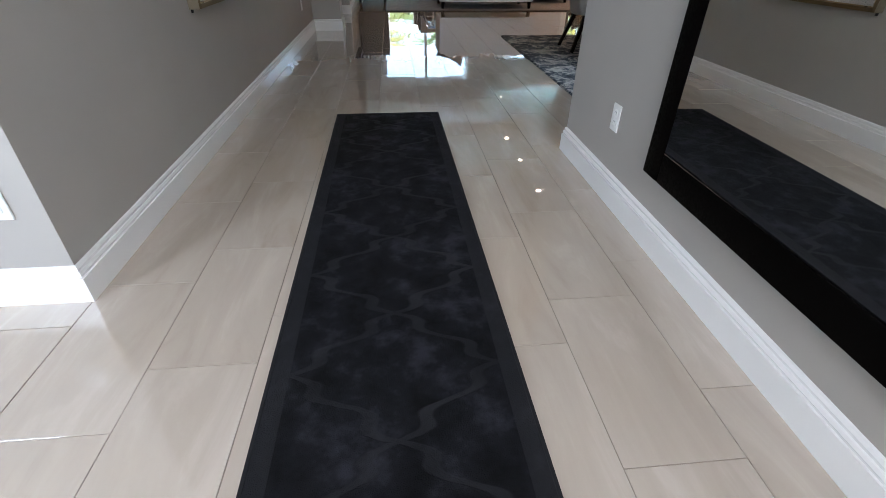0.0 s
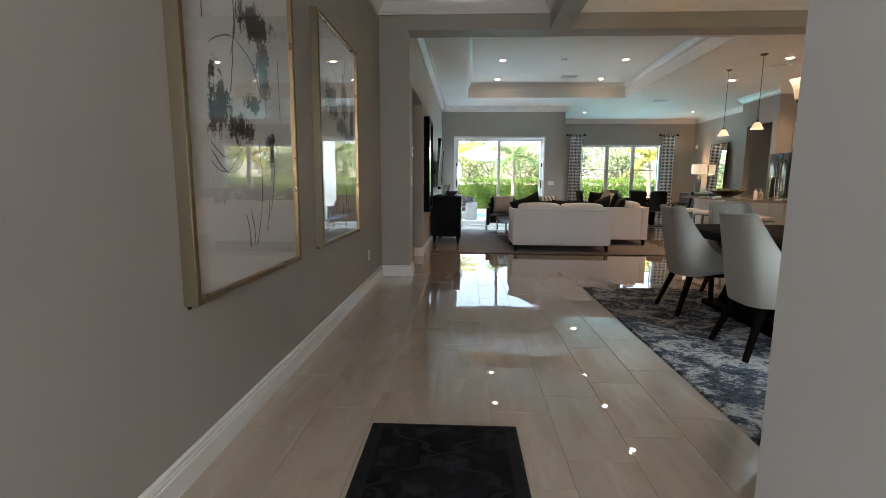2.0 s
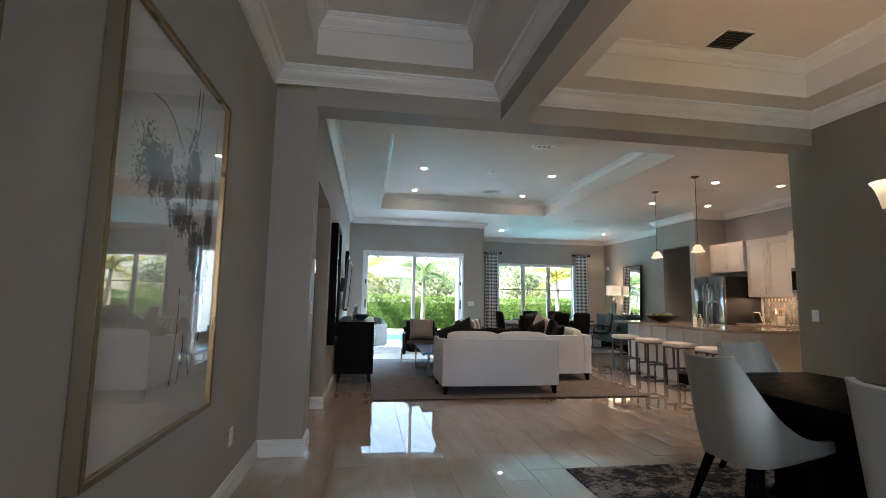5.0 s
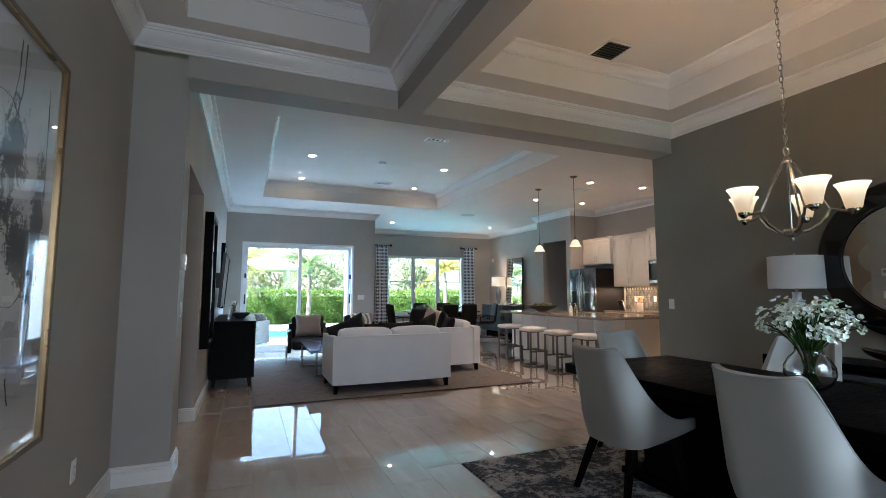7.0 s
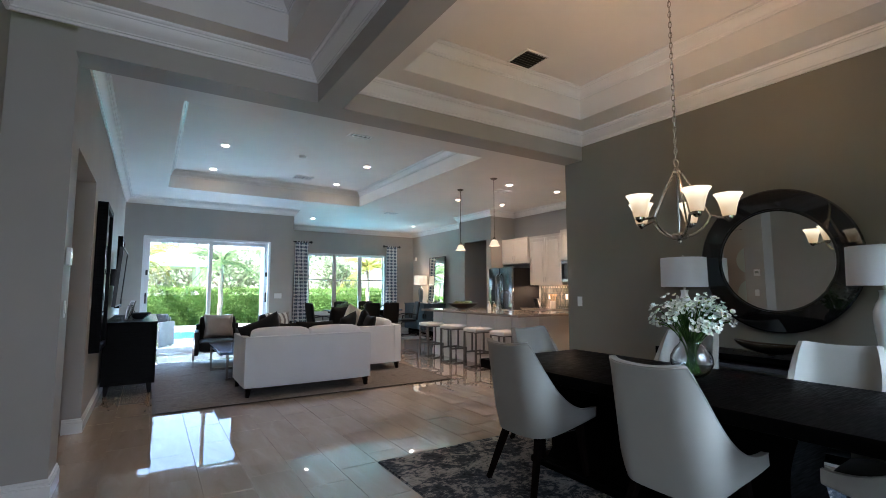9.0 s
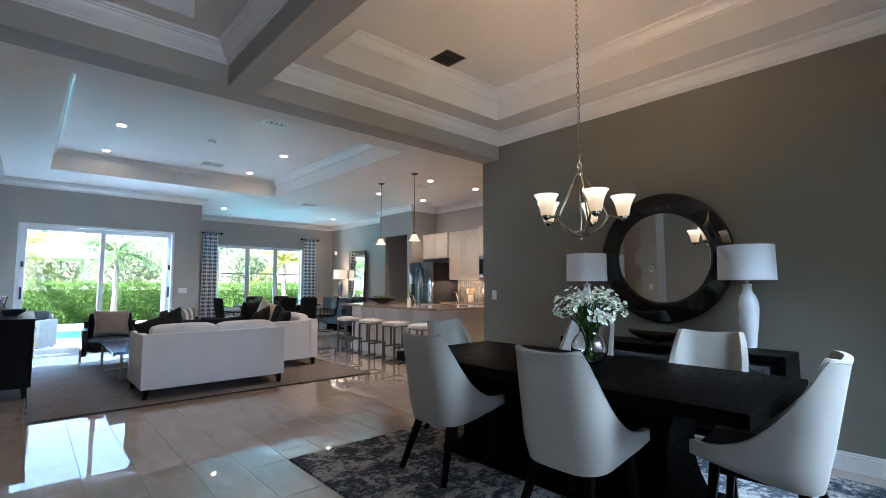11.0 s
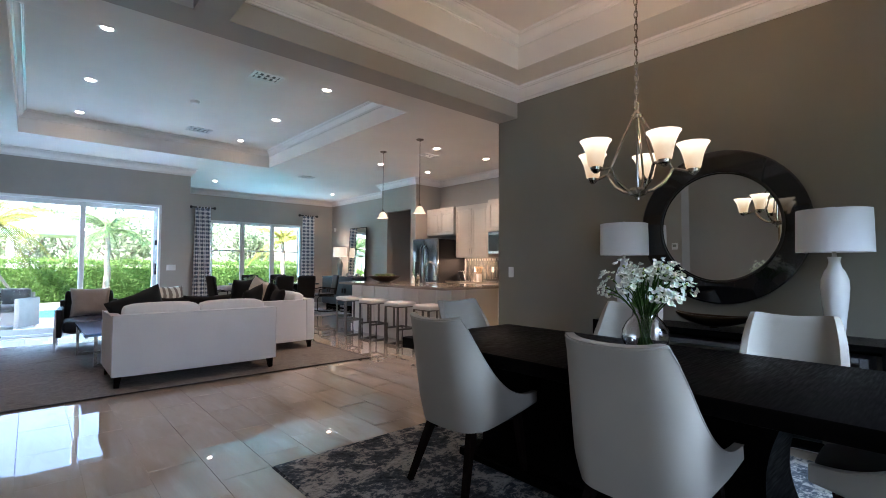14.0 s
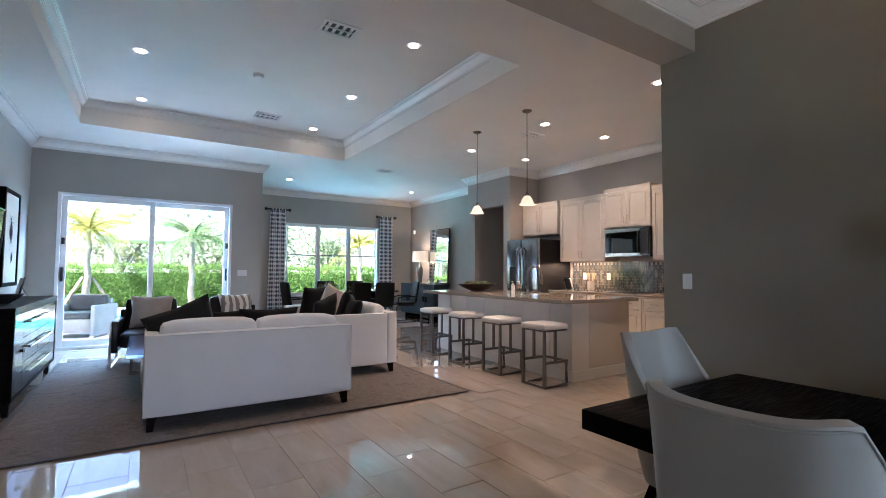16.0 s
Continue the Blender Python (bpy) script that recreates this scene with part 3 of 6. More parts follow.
def hedge():
    rng = np.random.default_rng(5)
    n = 130000
    x = rng.uniform(-16, 22, n)
    face = rng.random(n)
    y = np.where(face < 0.7, 24.6 + np.abs(rng.normal(0, 0.18, n)), rng.uniform(24.6, 25.6, n))
    top = 1.28 + 0.03 * np.sin(x * 1.7) + 0.03 * np.sin(x * 4.1 + 1)
    z = np.where(face < 0.7, rng.uniform(-0.1, 1, n) * top, top + np.abs(rng.normal(0, 0.09, n)))
    ob = leaves("hedge", np.stack([x, y, z], 1), 0.038, M_HEDGE, 6)
    tagged(ob, "clipped bright green hedge along the garden edge", "hedge", kind="stuff")


hedge()
structure("hedge_core", boxes((-16, 22, 24.85, 25.5, -0.12, 1.12)), M_HEDGE, "dense dark inside of the garden hedge", "hedge")


def broadleaf(x, y, h, r, seed):
    t = thing("tree", "sunlit broadleaf tree behind the hedge", "tree", (x, y, -0.12), group="trees behind the hedge")
    rng = np.random.default_rng(seed)
    tb = tube([(0, 0, 0), (0.1, 0, h * 0.3), (0, 0.1, h * 0.55)], [0.16, 0.12, 0.06], 8)
    for k in range(5):
        a = 2 * math.pi * k / 5 + seed
        merge(tb, tube([(0.05, 0, h * 0.35), (r * 0.5 * math.cos(a), r * 0.5 * math.sin(a), h * 0.6), (r * 0.8 * math.cos(a), r * 0.8 * math.sin(a), h * 0.75)], [0.07, 0.04, 0.02], 6))
    part("trunk", tb, M_BARK, t)
    pts = []
    for k in range(30):
        c = rng.normal(size=3)
        c /= np.linalg.norm(c)
        c = c * r * rng.uniform(0.45, 1.0) * np.array([1, 1, 0.8]) + np.array([0, 0, h * 0.68])
        pts.append(c + rng.normal(0, r * 0.18, (85, 3)))
    crown_ob = leaves("crown", np.concatenate(pts), 0.11, M_TREE, seed + 1)
    crown_ob.parent = t


for k, (x, y, h, r) in enumerate([(-9, 31, 4.6, 2.2), (-4.2, 30.5, 3.6, 1.6), (0.0, 31, 4.0, 1.7), (3.4, 30.0, 3.4, 1.5), (6.4, 32, 4.2, 1.8), (9.8, 31, 3.6, 1.6), (13.5, 30, 4.2, 1.9), (18, 33, 5.0, 2.3), (2.0, 38, 5.2, 2.3), (12, 40, 5.6, 2.4), (-7, 40, 5.6, 2.4)]):
    broadleaf(x, y, h, r, 20 + k)


def palm(x, y, h, seed, material, label, length=1.9, staked=False):
    t = thing("palm_tree", label, "palm tree", (x, y, -0.12), group="garden palms")
    rng = random.Random(seed)
    rows = [(0.02 * math.sin(k * 1.3), 0.02 * math.cos(k), h * k / 14) for k in range(15)]
    part("trunk", tube(rows, [0.105 - 0.04 * k / 14 + 0.010 * (k % 2) for k in range(15)], 12), M_BARK, t)
    for k in range(15):
        a = 2 * math.pi * k / 15 + rng.uniform(-0.2, 0.2)
        lift = rng.uniform(0.1, 1.25)
        bm = bmesh.new()
        spine = []
        for j in range(11):
            s = j / 10
            out = length * (s * math.cos(lift * (1 - s * 0.4)))
            up = length * (s * math.sin(lift) - (0.95 - lift * 0.3) * s * s)
            spine.append(Vector((math.cos(a) * out, math.sin(a) * out, h + up)))
        tube(spine, [0.022 * (1 - s / 11) + 0.003 for s in range(11)], 5, bm)
        side = Vector((-math.sin(a), math.cos(a), 0))
        for j in range(1, 40):
            s = j / 40 * 10
            p = spine[int(s)].lerp(spine[min(10, int(s) + 1)], s - int(s))
            d = (spine[min(10, int(s) + 1)] - spine[int(s)]).normalized()
            ln = length * 0.26 * math.sin(math.pi * min(0.97, 0.15 + 0.8 * j / 40)) * rng.uniform(0.8, 1.1)
            for sg in (-1, 1):
                tip = p + (side * sg * 0.85 + d * 0.55 - Vector((0, 0, 0.45))) * ln
                v = [bm.verts.new(p), bm.verts.new(p + d * 0.035), bm.verts.new(tip)]
                bm.faces.new(v)
        part("frond", bm, material, t, smooth=0)
    if staked:
        for k in range(3):
            a = 2 * math.pi * k / 3 + 0.5
            part("stake", tube([(0.85 * math.cos(a), 0.85 * math.sin(a), 0.0), (0.14 * math.cos(a), 0.14 * math.sin(a), 1.1)], 0.035, square=True), M_BARK, t, "wooden bracing stake")


palm(-0.55, 20.6 + 2.6, 2.6, 1, M_PALM_Y, "yellow-green palm braced with wooden stakes by the pool", 1.8, True)
palm(2.35, 23.4, 2.5, 2, M_PALM, "green palm in front of the hedge", 1.7)
palm(8.6, 23.3, 2.4, 3, M_PALM_Y, "sunlit palm seen through the nook window", 1.7)
palm(5.4, 27.0, 2.9, 4, M_PALM, "green palm behind the hedge", 1.9)
palm(-4.0, 26.5, 3.2, 5, M_PALM, "tall green palm behind the hedge", 2.1)


def gazebo():
    t = thing("garden_pavilion", "small white garden pavilion behind the hedge", "pavilion", (0.75, 27.8, -0.12))
    for x in (-1.0, 1.0):
        for y in (-1.0, 1.0):
            part("post", boxes((x - 0.08, x + 0.08, y - 0.08, y + 0.08, 0, 2.5), bevel=0.01), M_STUCCO, t)
    bm = prism([(-1.35, -1.35), (1.35, -1.35), (1.35, 1.35), (-1.35, 1.35)], 2.5, 2.68)
    part("fascia", bm, M_STUCCO, t)
    rb = bmesh.new()
    vs = [rb.verts.new(v) for v in ((-1.45, -1.45, 2.68), (1.45, -1.45, 2.68), (1.45, 1.45, 2.68), (-1.45, 1.45, 2.68), (0, 0, 3.35))]
    for a, b in ((0, 1), (1, 2), (2, 3), (3, 0)):
        rb.faces.new((vs[a], vs[b], vs[4]))
    rb.faces.new((vs[3], vs[2], vs[1], vs[0]))
    part("roof", rb, M_STUCCO, t, smooth=0)


gazebo()


def patio_chair(x, y, rz):
    t = thing("patio_armchair", "pale wicker patio armchair with slate seat cushions", "armchair", (x, y, -0.05), rz)
    part("seat_base", boxes((-0.36, 0.36, -0.33, 0.36, 0.10, 0.36), bevel=0.02, seg=2), M_WICKER, t)
    for s in (-1, 1):
        part("arm", boxes((s * 0.40 - 0.045, s * 0.40 + 0.045, -0.38, 0.38, 0.04, 0.62), bevel=0.02, seg=2), M_WICKER, t)
    part("backrest", boxes((-0.36, 0.36, -0.38, -0.30, 0.10, 0.72), bevel=0.02, seg=2), M_WICKER, t)
    part("seat_cushion", boxes((-0.34, 0.34, -0.28, 0.36, 0.36, 0.48), bevel=0.04, seg=3), M_SLATE, t, "slate grey cushion")
    part("back_cushion", boxes((-0.34, 0.34, -0.30, -0.15, 0.48, 0.80), bevel=0.05, seg=3), M_SLATE, t, "slate grey cushion")
    for sx in (-0.38, 0.38):
        for sy in (-0.34, 0.34):
            part("leg", boxes((sx - 0.025, sx + 0.025, sy - 0.025, sy + 0.025, 0, 0.06)), M_NICKEL, t)


patio_chair(-0.04, 16.33, 155)


# ---- soft helpers ----
def pillow_mesh(w, h, d, seed=0):
    """A plump square pillow with pointed corners, standing in the xz plane."""
    rng = random.Random(seed)
    ph = [rng.uniform(0, 6) for _ in range(4)]

    def side(sg):
        def f(u, v):
            a, b = 2 * u - 1, 2 * v - 1
            pinch = 1 - 0.10 * (1 - abs(b)) * abs(a) ** 3
            pinch2 = 1 - 0.10 * (1 - abs(a)) * abs(b) ** 3
            bulge = (max(0, (1 - a ** 4) * (1 - b ** 4))) ** 0.55
            wr = 0.05 * math.sin(5 * a + ph[0]) * math.sin(4 * b + ph[1])
            return (a * w / 2 * pinch, sg * d / 2 * bulge * (1 + wr), h / 2 + b * h / 2 * pinch2)
        return f
    bm = grid_sheet(side(1), 14, 14)
    merge(bm, grid_sheet(side(-1), 14, 14))
    bmesh.ops.remove_doubles(bm, verts=bm.verts, dist=0.0005)
    return bm


def cushion(x0, x1, y0, y1, z0, z1, puff=0.02, bevel=0.04):
    """A box cushion with rounded edges and a slightly domed top."""
    bm = bmesh.new()
    box(bm, x0, x1, y0, y1, z0, z1)
    bmesh.ops.subdivide_edges(bm, edges=bm.edges, cuts=7, use_grid_fill=True)
    cx, cy, cz = (x0 + x1) / 2, (y0 + y1) / 2, (z0 + z1) / 2
    hx, hy, hz = (x1 - x0) / 2, (y1 - y0) / 2, (z1 - z0) / 2
    for v in bm.verts:
        a, b, c = (v.co.x - cx), (v.co.y - cy), (v.co.z - cz)
        r = min(bevel, hx, hy, hz)
        q = Vector((max(-hx + r, min(hx - r, a)), max(-hy + r, min(hy - r, b)), max(-hz + r, min(hz - r, c))))
        d = Vector((a, b, c)) - q
        if d.length > 1e-6:
            d = d.normalized() * r
        p = q + d
        fx, fy, fz = 1 - (a / hx) ** 2, 1 - (b / hy) ** 2, 1 - (c / hz) ** 2
        p.z += math.copysign(puff, c) * max(0, fx) * max(0, fy) * (abs(c) / hz) ** 2
        p.y += math.copysign(puff, b) * max(0, fx) * max(0, fz) * (abs(b) / hy) ** 2
        p.x += math.copysign(puff * 0.6, a) * max(0, fy) * max(0, fz) * (abs(a) / hx) ** 2
        v.co = Vector((cx, cy, cz)) + p
    return bm


# ---- hallway: pictures, mirror, runner ----
M_GOLD = metal("champagne_gilt_frame", (0.34, 0.29, 0.21), 0.38, 1)
M_GILT_EDGE = metal("gilt_inner_lip", (0.42, 0.30, 0.16), 0.3)
# Darker gilt: the dark reflection on the front face is put into colour.
M_GILT_DIM = metal("dimmed_gilt_face", (0.22, 0.155, 0.085), 0.42)
M_FRAMEGLASS = mat("picture_glass", (1, 1, 1), 0.01)
M_FRAMEGLASS.node_tree.nodes["Principled BSDF"].inputs["Transmission Weight"].default_value = 1.0
M_FRAMEGLASS.node_tree.nodes["Principled BSDF"].inputs["IOR"].default_value = 1.5


def ink_material(name, shift, patches):
    """White paper with dry-brush ink patches and splatter."""
    m = mat(name, (0.76, 0.74, 0.70), 0.9, spec=0.08)
    n = Nodes(m)
    tc = n.add("ShaderNodeTexCoord")
    sep = n.add("ShaderNodeSeparateXYZ")
    n.link(tc.outputs["Object"], sep.inputs[0])
    y, z = sep.outputs[1], sep.outputs[2]

    def blob(cy, cz, ry, rz):
        a = n.math("DIVIDE", n.math("SUBTRACT", y, cy), ry)
        b = n.math("DIVIDE", n.math("SUBTRACT", z, cz), rz)
        return n.math("EXPONENT", n.math("MULTIPLY", n.math("ADD", n.math("MULTIPLY", a, a), n.math("MULTIPLY", b, b)), -1.0))
    fields = [blob(*p) for p in patches]
    total = fields[0]
    for f in fields[1:]:
        total = n.math("MAXIMUM", total, f)
    mp = n.add("ShaderNodeMapping")
    mp.inputs["Location"].default_value = (shift * 7, shift * 5, 1.0)
    mp.inputs["Scale"].default_value = (1, 1.15, 0.72)
    n.link(tc.outputs["Object"], mp.inputs["Vector"])
    rag = n.noise(mp.outputs[0], 12, 9, 0.74, 0.5)
    fine = n.noise(mp.outputs[0], 70, 7, 0.8, 0.4)
    drag = n.noise(n.coords("Object", (1, 3, 26)), 5, 5, 0.7, 0.2)
    field = n.math("ADD", n.math("MULTIPLY", total, 0.52), n.math("MULTIPLY", n.math("SUBTRACT", rag, 0.5), 1.25))
    field = n.math("ADD", field, n.math("ADD", n.math("MULTIPLY", n.math("SUBTRACT", fine, 0.5), 1.1), n.math("MULTIPLY", n.math("SUBTRACT", drag, 0.5), 0.6)))
    ink = n.ramp(n.math("SUBTRACT", field, 0.27), [(0.0, (0, 0, 0)), (0.035, (1, 1, 1))])
    brown = n.ramp(n.noise(mp.outputs[0], 3, 2), [(0.45, (0.004, 0.004, 0.005)), (0.75, (0.020, 0.011, 0.007))])
    n.color(n.mix(ink, (0.76, 0.74, 0.70), brown))
    return m


def picture(y0, y1, z0, z1, shift, seed, patches, strokes):
    t = thing("framed_picture", "large abstract ink picture behind glass in a champagne frame", "picture", (XL, (y0 + y1) / 2, (z0 + z1) / 2), group="pictures in the hallway")
    w, h, d, e = (y1 - y0) / 2, (z1 - z0) / 2, 0.055, 0.024

    def rim(x0, x1, a, b):
        """Four bars whose outer edge is inset by a and inner edge by b."""
        return boxes((x0, x1, -w + a, -w + b, -h + a, h - a), (x0, x1, w - b, w - a, -h + a, h - a), (x0, x1, -w + b, w - b, -h + a, -h + b), (x0, x1, -w + b, w - b, h - b, h - a), bevel=0.0012)
    part("frame", rim(0.002, d, 0.0, e), M_GOLD, t)
    # Thin added strip that carries the darkened front colour.
    part("face_strip", rim(d, d + 0.003, 0.002, e - 0.001), M_GILT_DIM, t, "gilt front face darkened for a dark reflection")
    part("inner_lip", rim(d - 0.014, d + 0.001, e, e + 0.006), M_GILT_EDGE, t)
    part("print", boxes((0.01, 0.030, -w + e, w - e, -h + e, h - e)), ink_material("ink_on_paper", shift, patches), t, "white paper with black ink splashes")
    g = part("glass", boxes((0.040, 0.043, -w + e, w - e, -h + e, h - e)), M_FRAMEGLASS, t)
    g.visible_shadow = False
    rng = random.Random(seed)
    for ya, za, yb, zb, bend in strokes:
        rows = []
        horizontal = abs(yb - ya) > abs(zb - za)
        for j in range(13):
            s = j / 12
            o = bend * math.sin(math.pi * s) + rng.uniform(-0.003, 0.003)
            rows.append((0.0305, ya + (yb - ya) * s + (0 if horizontal else o), za + (zb - za) * s + (o if horizontal else 0)))
        part("ink_line", tube(rows, [0.0010 + 0.0022 * rng.random() for _ in rows], 4), M_BLACK, t)
    part("hanger", boxes((0.001, 0.012, -w + 0.02, -w + 0.035, -h - 0.018, -h), bevel=0.002), M_BLACK, t)


picture(2.80, 3.91, 0.695, 2.34, 0.0, 1,
        ((-0.27, -0.03, 0.12, 0.13), (-0.09, -0.11, 0.15, 0.07), (0.17, 0.20, 0.09, 0.20), (0.23, -0.18, 0.09, 0.09), (-0.31, 0.10, 0.03, 0.05), (0.06, 0.02, 0.09, 0.05), (0.10, 0.40, 0.20, 0.10)),
        ((-0.33, 0.20, 0.07, 0.20, 0.08), (0.07, 0.20, 0.13, 0.08, 0.0), (-0.35, -0.19, -0.09, -0.20, -0.05), (-0.35, -0.22, -0.07, -0.24, -0.08), (-0.35, -0.27, -0.12, -0.22, -0.06), (0.09, -0.15, 0.02, -0.66, 0.05), (0.26, -0.20, 0.20, -0.50, 0.02), (0.18, -0.45, 0.14, -0.60, 0.01), (-0.08, -0.50, -0.05, -0.66, 0.01), (-0.03, -0.48, 0.0, -0.66, 0.01), (-0.10, 0.56, -0.17, 0.04, 0.02), (-0.07, 0.56, -0.15, 0.20, 0.02), (-0.36, 0.46, -0.36, 0.28, 0.0), (0.36, 0.30, 0.37, -0.02, 0.0)))
picture(4.365, 5.50, 0.71, 2.33, 0.05, 2,
        ((-0.18, 0.26, 0.22, 0.14), (0.16, 0.32, 0.13, 0.17), (0.10, 0.10, 0.19, 0.08), (0.27, -0.03, 0.12, 0.15), (0.36, -0.10, 0.09, 0.13), (0.40, 0.12, 0.07, 0.22)),
        ((0.16, 0.74, 0.10, 0.42, 0.02), (0.20, 0.74, 0.15, 0.42, 0.02), (-0.28, 0.52, 0.02, 0.40, 0.05), (0.02, 0.50, 0.24, 0.36, 0.06), (0.44, 0.66, 0.45, 0.20, 0.0), (0.34, -0.16, 0.12, -0.22, -0.05), (0.10, -0.20, 0.06, -0.62, 0.02), (0.18, -0.40, 0.14, -0.62, 0.01), (0.24, -0.50, 0.27, -0.60, 0.0), (0.40, -0.24, 0.36, -0.46, 0.01)))


def hall_mirror():
    t = thing("wall_mirror", "tall mirror in a wide dark wooden frame", "mirror", (XR, 0, 0))
    t.matrix_basis = pose(XR - 0.012, 0, 0, 0, 0.3, 0)
    y0, y1, z0, z1, e, d = 0.25, 1.575, 0.288, 2.20, 0.105, 0.035
    part("frame", boxes((-d, -0.002, y0, y0 + e, z0, z1), (-d, -0.002, y1 - e, y1, z0, z1), (-d, -0.002, y0 + e, y1 - e, z0, z0 + e), (-d, -0.002, y0 + e, y1 - e, z1 - e, z1), bevel=0.006, seg=2), M_ESPRESSO, t)
    part("mirror_glass", boxes((-0.032, -0.006, y0 + e, y1 - e, z0 + e, z1 - e)), M_MIRROR, t)


hall_mirror()


def runner_material():
    """Charcoal pile with a carved lattice of ogee lines and a border band."""
    m = mat("charcoal_runner", (0.02, 0.02, 0.022), 0.95, spec=0.15)
    n = Nodes(m)
    tc = n.add("ShaderNodeTexCoord")
    sep = n.add("ShaderNodeSeparateXYZ")
    n.link(tc.outputs["Object"], sep.inputs[0])
    wob = n.noise(tc.outputs["Object"], 9, 2)
    x = n.math("ADD", sep.outputs[0], n.math("MULTIPLY", n.math("SUBTRACT", wob, 0.5), 0.02))
    y = n.math("ADD", sep.outputs[1], n.math("MULTIPLY", n.math("SUBTRACT", wob, 0.5), 0.02))
    P = 0.457
    pp = n.math("PINGPONG", n.math("ADD", y, 40 * P), P / 2)
    amp = n.math("ADD", n.math("MULTIPLY", pp, 0.29 / (P / 2)), n.math("MULTIPLY", n.math("SINE", n.math("MULTIPLY", pp, 8 * math.pi / P)), 0.030))
    d1 = n.math("ABSOLUTE", n.math("SUBTRACT", n.math("ABSOLUTE", x), amp))
    line = n.ramp(d1, [(0.016, (1, 1, 1)), (0.024, (0, 0, 0))])
    ax = n.math("ABSOLUTE", sep.outputs[0])
    edge = n.math("LESS_THAN", ax, 0.288)
    worn = n.ramp(n.noise(tc.outputs["Object"], 2.6, 3), [(0.38, (0.45, 0.45, 0.45)), (0.58, (1, 1, 1))])
    line = n.math("MULTIPLY", n.math("MULTIPLY", line, edge), worn)
    band = n.math("SUBTRACT", 1.0, edge)
    cloud = n.noise(tc.outputs["Object"], 6, 5, 0.7)
    pile = n.noise(tc.outputs["Object"], 500, 2)
    field = n.ramp(cloud, [(0.35, (0.0025, 0.0025, 0.003)), (0.52, (0.008, 0.008, 0.010)), (0.66, (0.024, 0.024, 0.031))])
    col = n.mix(n.math("MULTIPLY", line, 0.8), field, (0.023, 0.023, 0.026))
    col = n.mix(n.math("MULTIPLY", band, 0.6), col, (0.022, 0.022, 0.025))
    n.color(col)
    h = n.math("ADD", n.math("MULTIPLY", line, -0.6), n.math("ADD", n.math("MULTIPLY", pile, 0.5), n.math("MULTIPLY", cloud, 0.4)))
    n.bump(h, 0.8, 0.006)
    return m


def flat_rug(name, label, cx, cy, w, l, material, thick=0.010, category="rug", rz=0):
    """A rug with a soft rolled edge and a faintly wavy outline."""
    t = thing(name, label, category, (cx, cy, 0.001), rz)
    bm = bmesh.new()
    box(bm, -w / 2, w / 2, -l / 2, l / 2, 0, thick)
    es = [e for e in bm.edges if all(v.co.z > thick / 2 for v in e.verts)]
    bmesh.ops.bevel(bm, geom=es, offset=thick * 0.6, segments=2, affect="EDGES")
    part("carpet", bm, material, t)
    return t


r = flat_rug("runner_rug", "dark charcoal runner with a carved lattice pattern", 0.088, 1.62, 0.685, 3.22, runner_material(), 0.011, rz=0.6)
part("binding", mould([(-0.3425, -1.61), (0.3425, -1.61), (0.3425, 1.61), (-0.3425, 1.61)], [(-0.003, 0.0), (0.006, 0.0), (0.006, 0.012), (-0.003, 0.012)], True), fabric("runner_binding", (0.014, 0.014, 0.016), sheen=0.0), r, "grey bound edge")


def wall_plate(name, label, category, x, y, z, face, kind="outlet", gangs=1):
    """A plastic plate on a wall; face is the way it looks, in degrees round z from +x."""
    t = thing(name, label, category, (x, y, z), face, group="wall plates")
    w = 0.036 + 0.023 * (gangs - 1)
    part("plate", boxes((0.001, 0.007, -w, w, -0.058, 0.058), bevel=0.002), M_PLATE, t)
    for g in range(gangs):
        o = (g - (gangs - 1) / 2) * 0.046
        if kind == "outlet":
            for dz in (-0.02, 0.02):
                s = part("socket", boxes((0.007, 0.0095, o - 0.017, o + 0.017, dz - 0.014, dz + 0.014), bevel=0.003), M_PLATE, t)
                for dy in (-0.006, 0.006):
                    part("slot", boxes((0.0093, 0.0100, o + dy - 0.001, o + dy + 0.001, dz - 0.002, dz + 0.006)), M_BLACK, s)
        else:
            part("rocker", boxes((0.007, 0.0115, o - 0.016, o + 0.016, -0.033, 0.033), bevel=0.002), M_PLATE, t)


wall_plate("outlet", "white wall outlet beside the dark mirror", "outlet", XR, 1.957, 0.365, 180)
wall_plate("outlet", "white wall outlet under the hallway pictures", "outlet", XL, 6.13, 0.38, 0)
wall_plate("outlet", "white wall outlet by the entry", "outlet", -1.03, 1.335, 0.365, -90)
wall_plate("outlet", "white wall outlet on the dining wall", "outlet", XD, 3.09, 0.39, 180)
wall_plate("light_switch", "white rocker switch at the dining wall's end", "switch", XD, 6.87, 1.195, 180, "rocker")
wall_plate("light_switch", "white rocker switch on the return wall", "switch", LW, 7.04, 1.20, 0, "rocker")
wall_plate("light_switch", "white rocker switch past the hall opening", "switch", LW, 8.68, 1.20, 0, "rocker")
wall_plate("light_switch", "wide white switch plate beside the patio door", "switch", 2.47, YS, 1.20, -90, "rocker", 3)
wall_plate("light_switch", "white rocker switch in the passage", "switch", BX + 1.535, 12.30, 1.2, 180, "rocker")


def thermostat(y, z):
    t = thing("thermostat", "white wall thermostat with a small grey display", "thermostat", (LW, y, z))
    part("body", boxes((0.001, 0.026, -0.05, 0.05, -0.06, 0.06), bevel=0.006, seg=2), M_PLATE, t)
    part("display", boxes((0.0255, 0.0275, -0.032, 0.032, -0.01, 0.035)), mat("lcd_grey", (0.30, 0.33, 0.30), 0.2), t, "grey display")


thermostat(7.02, 1.56)


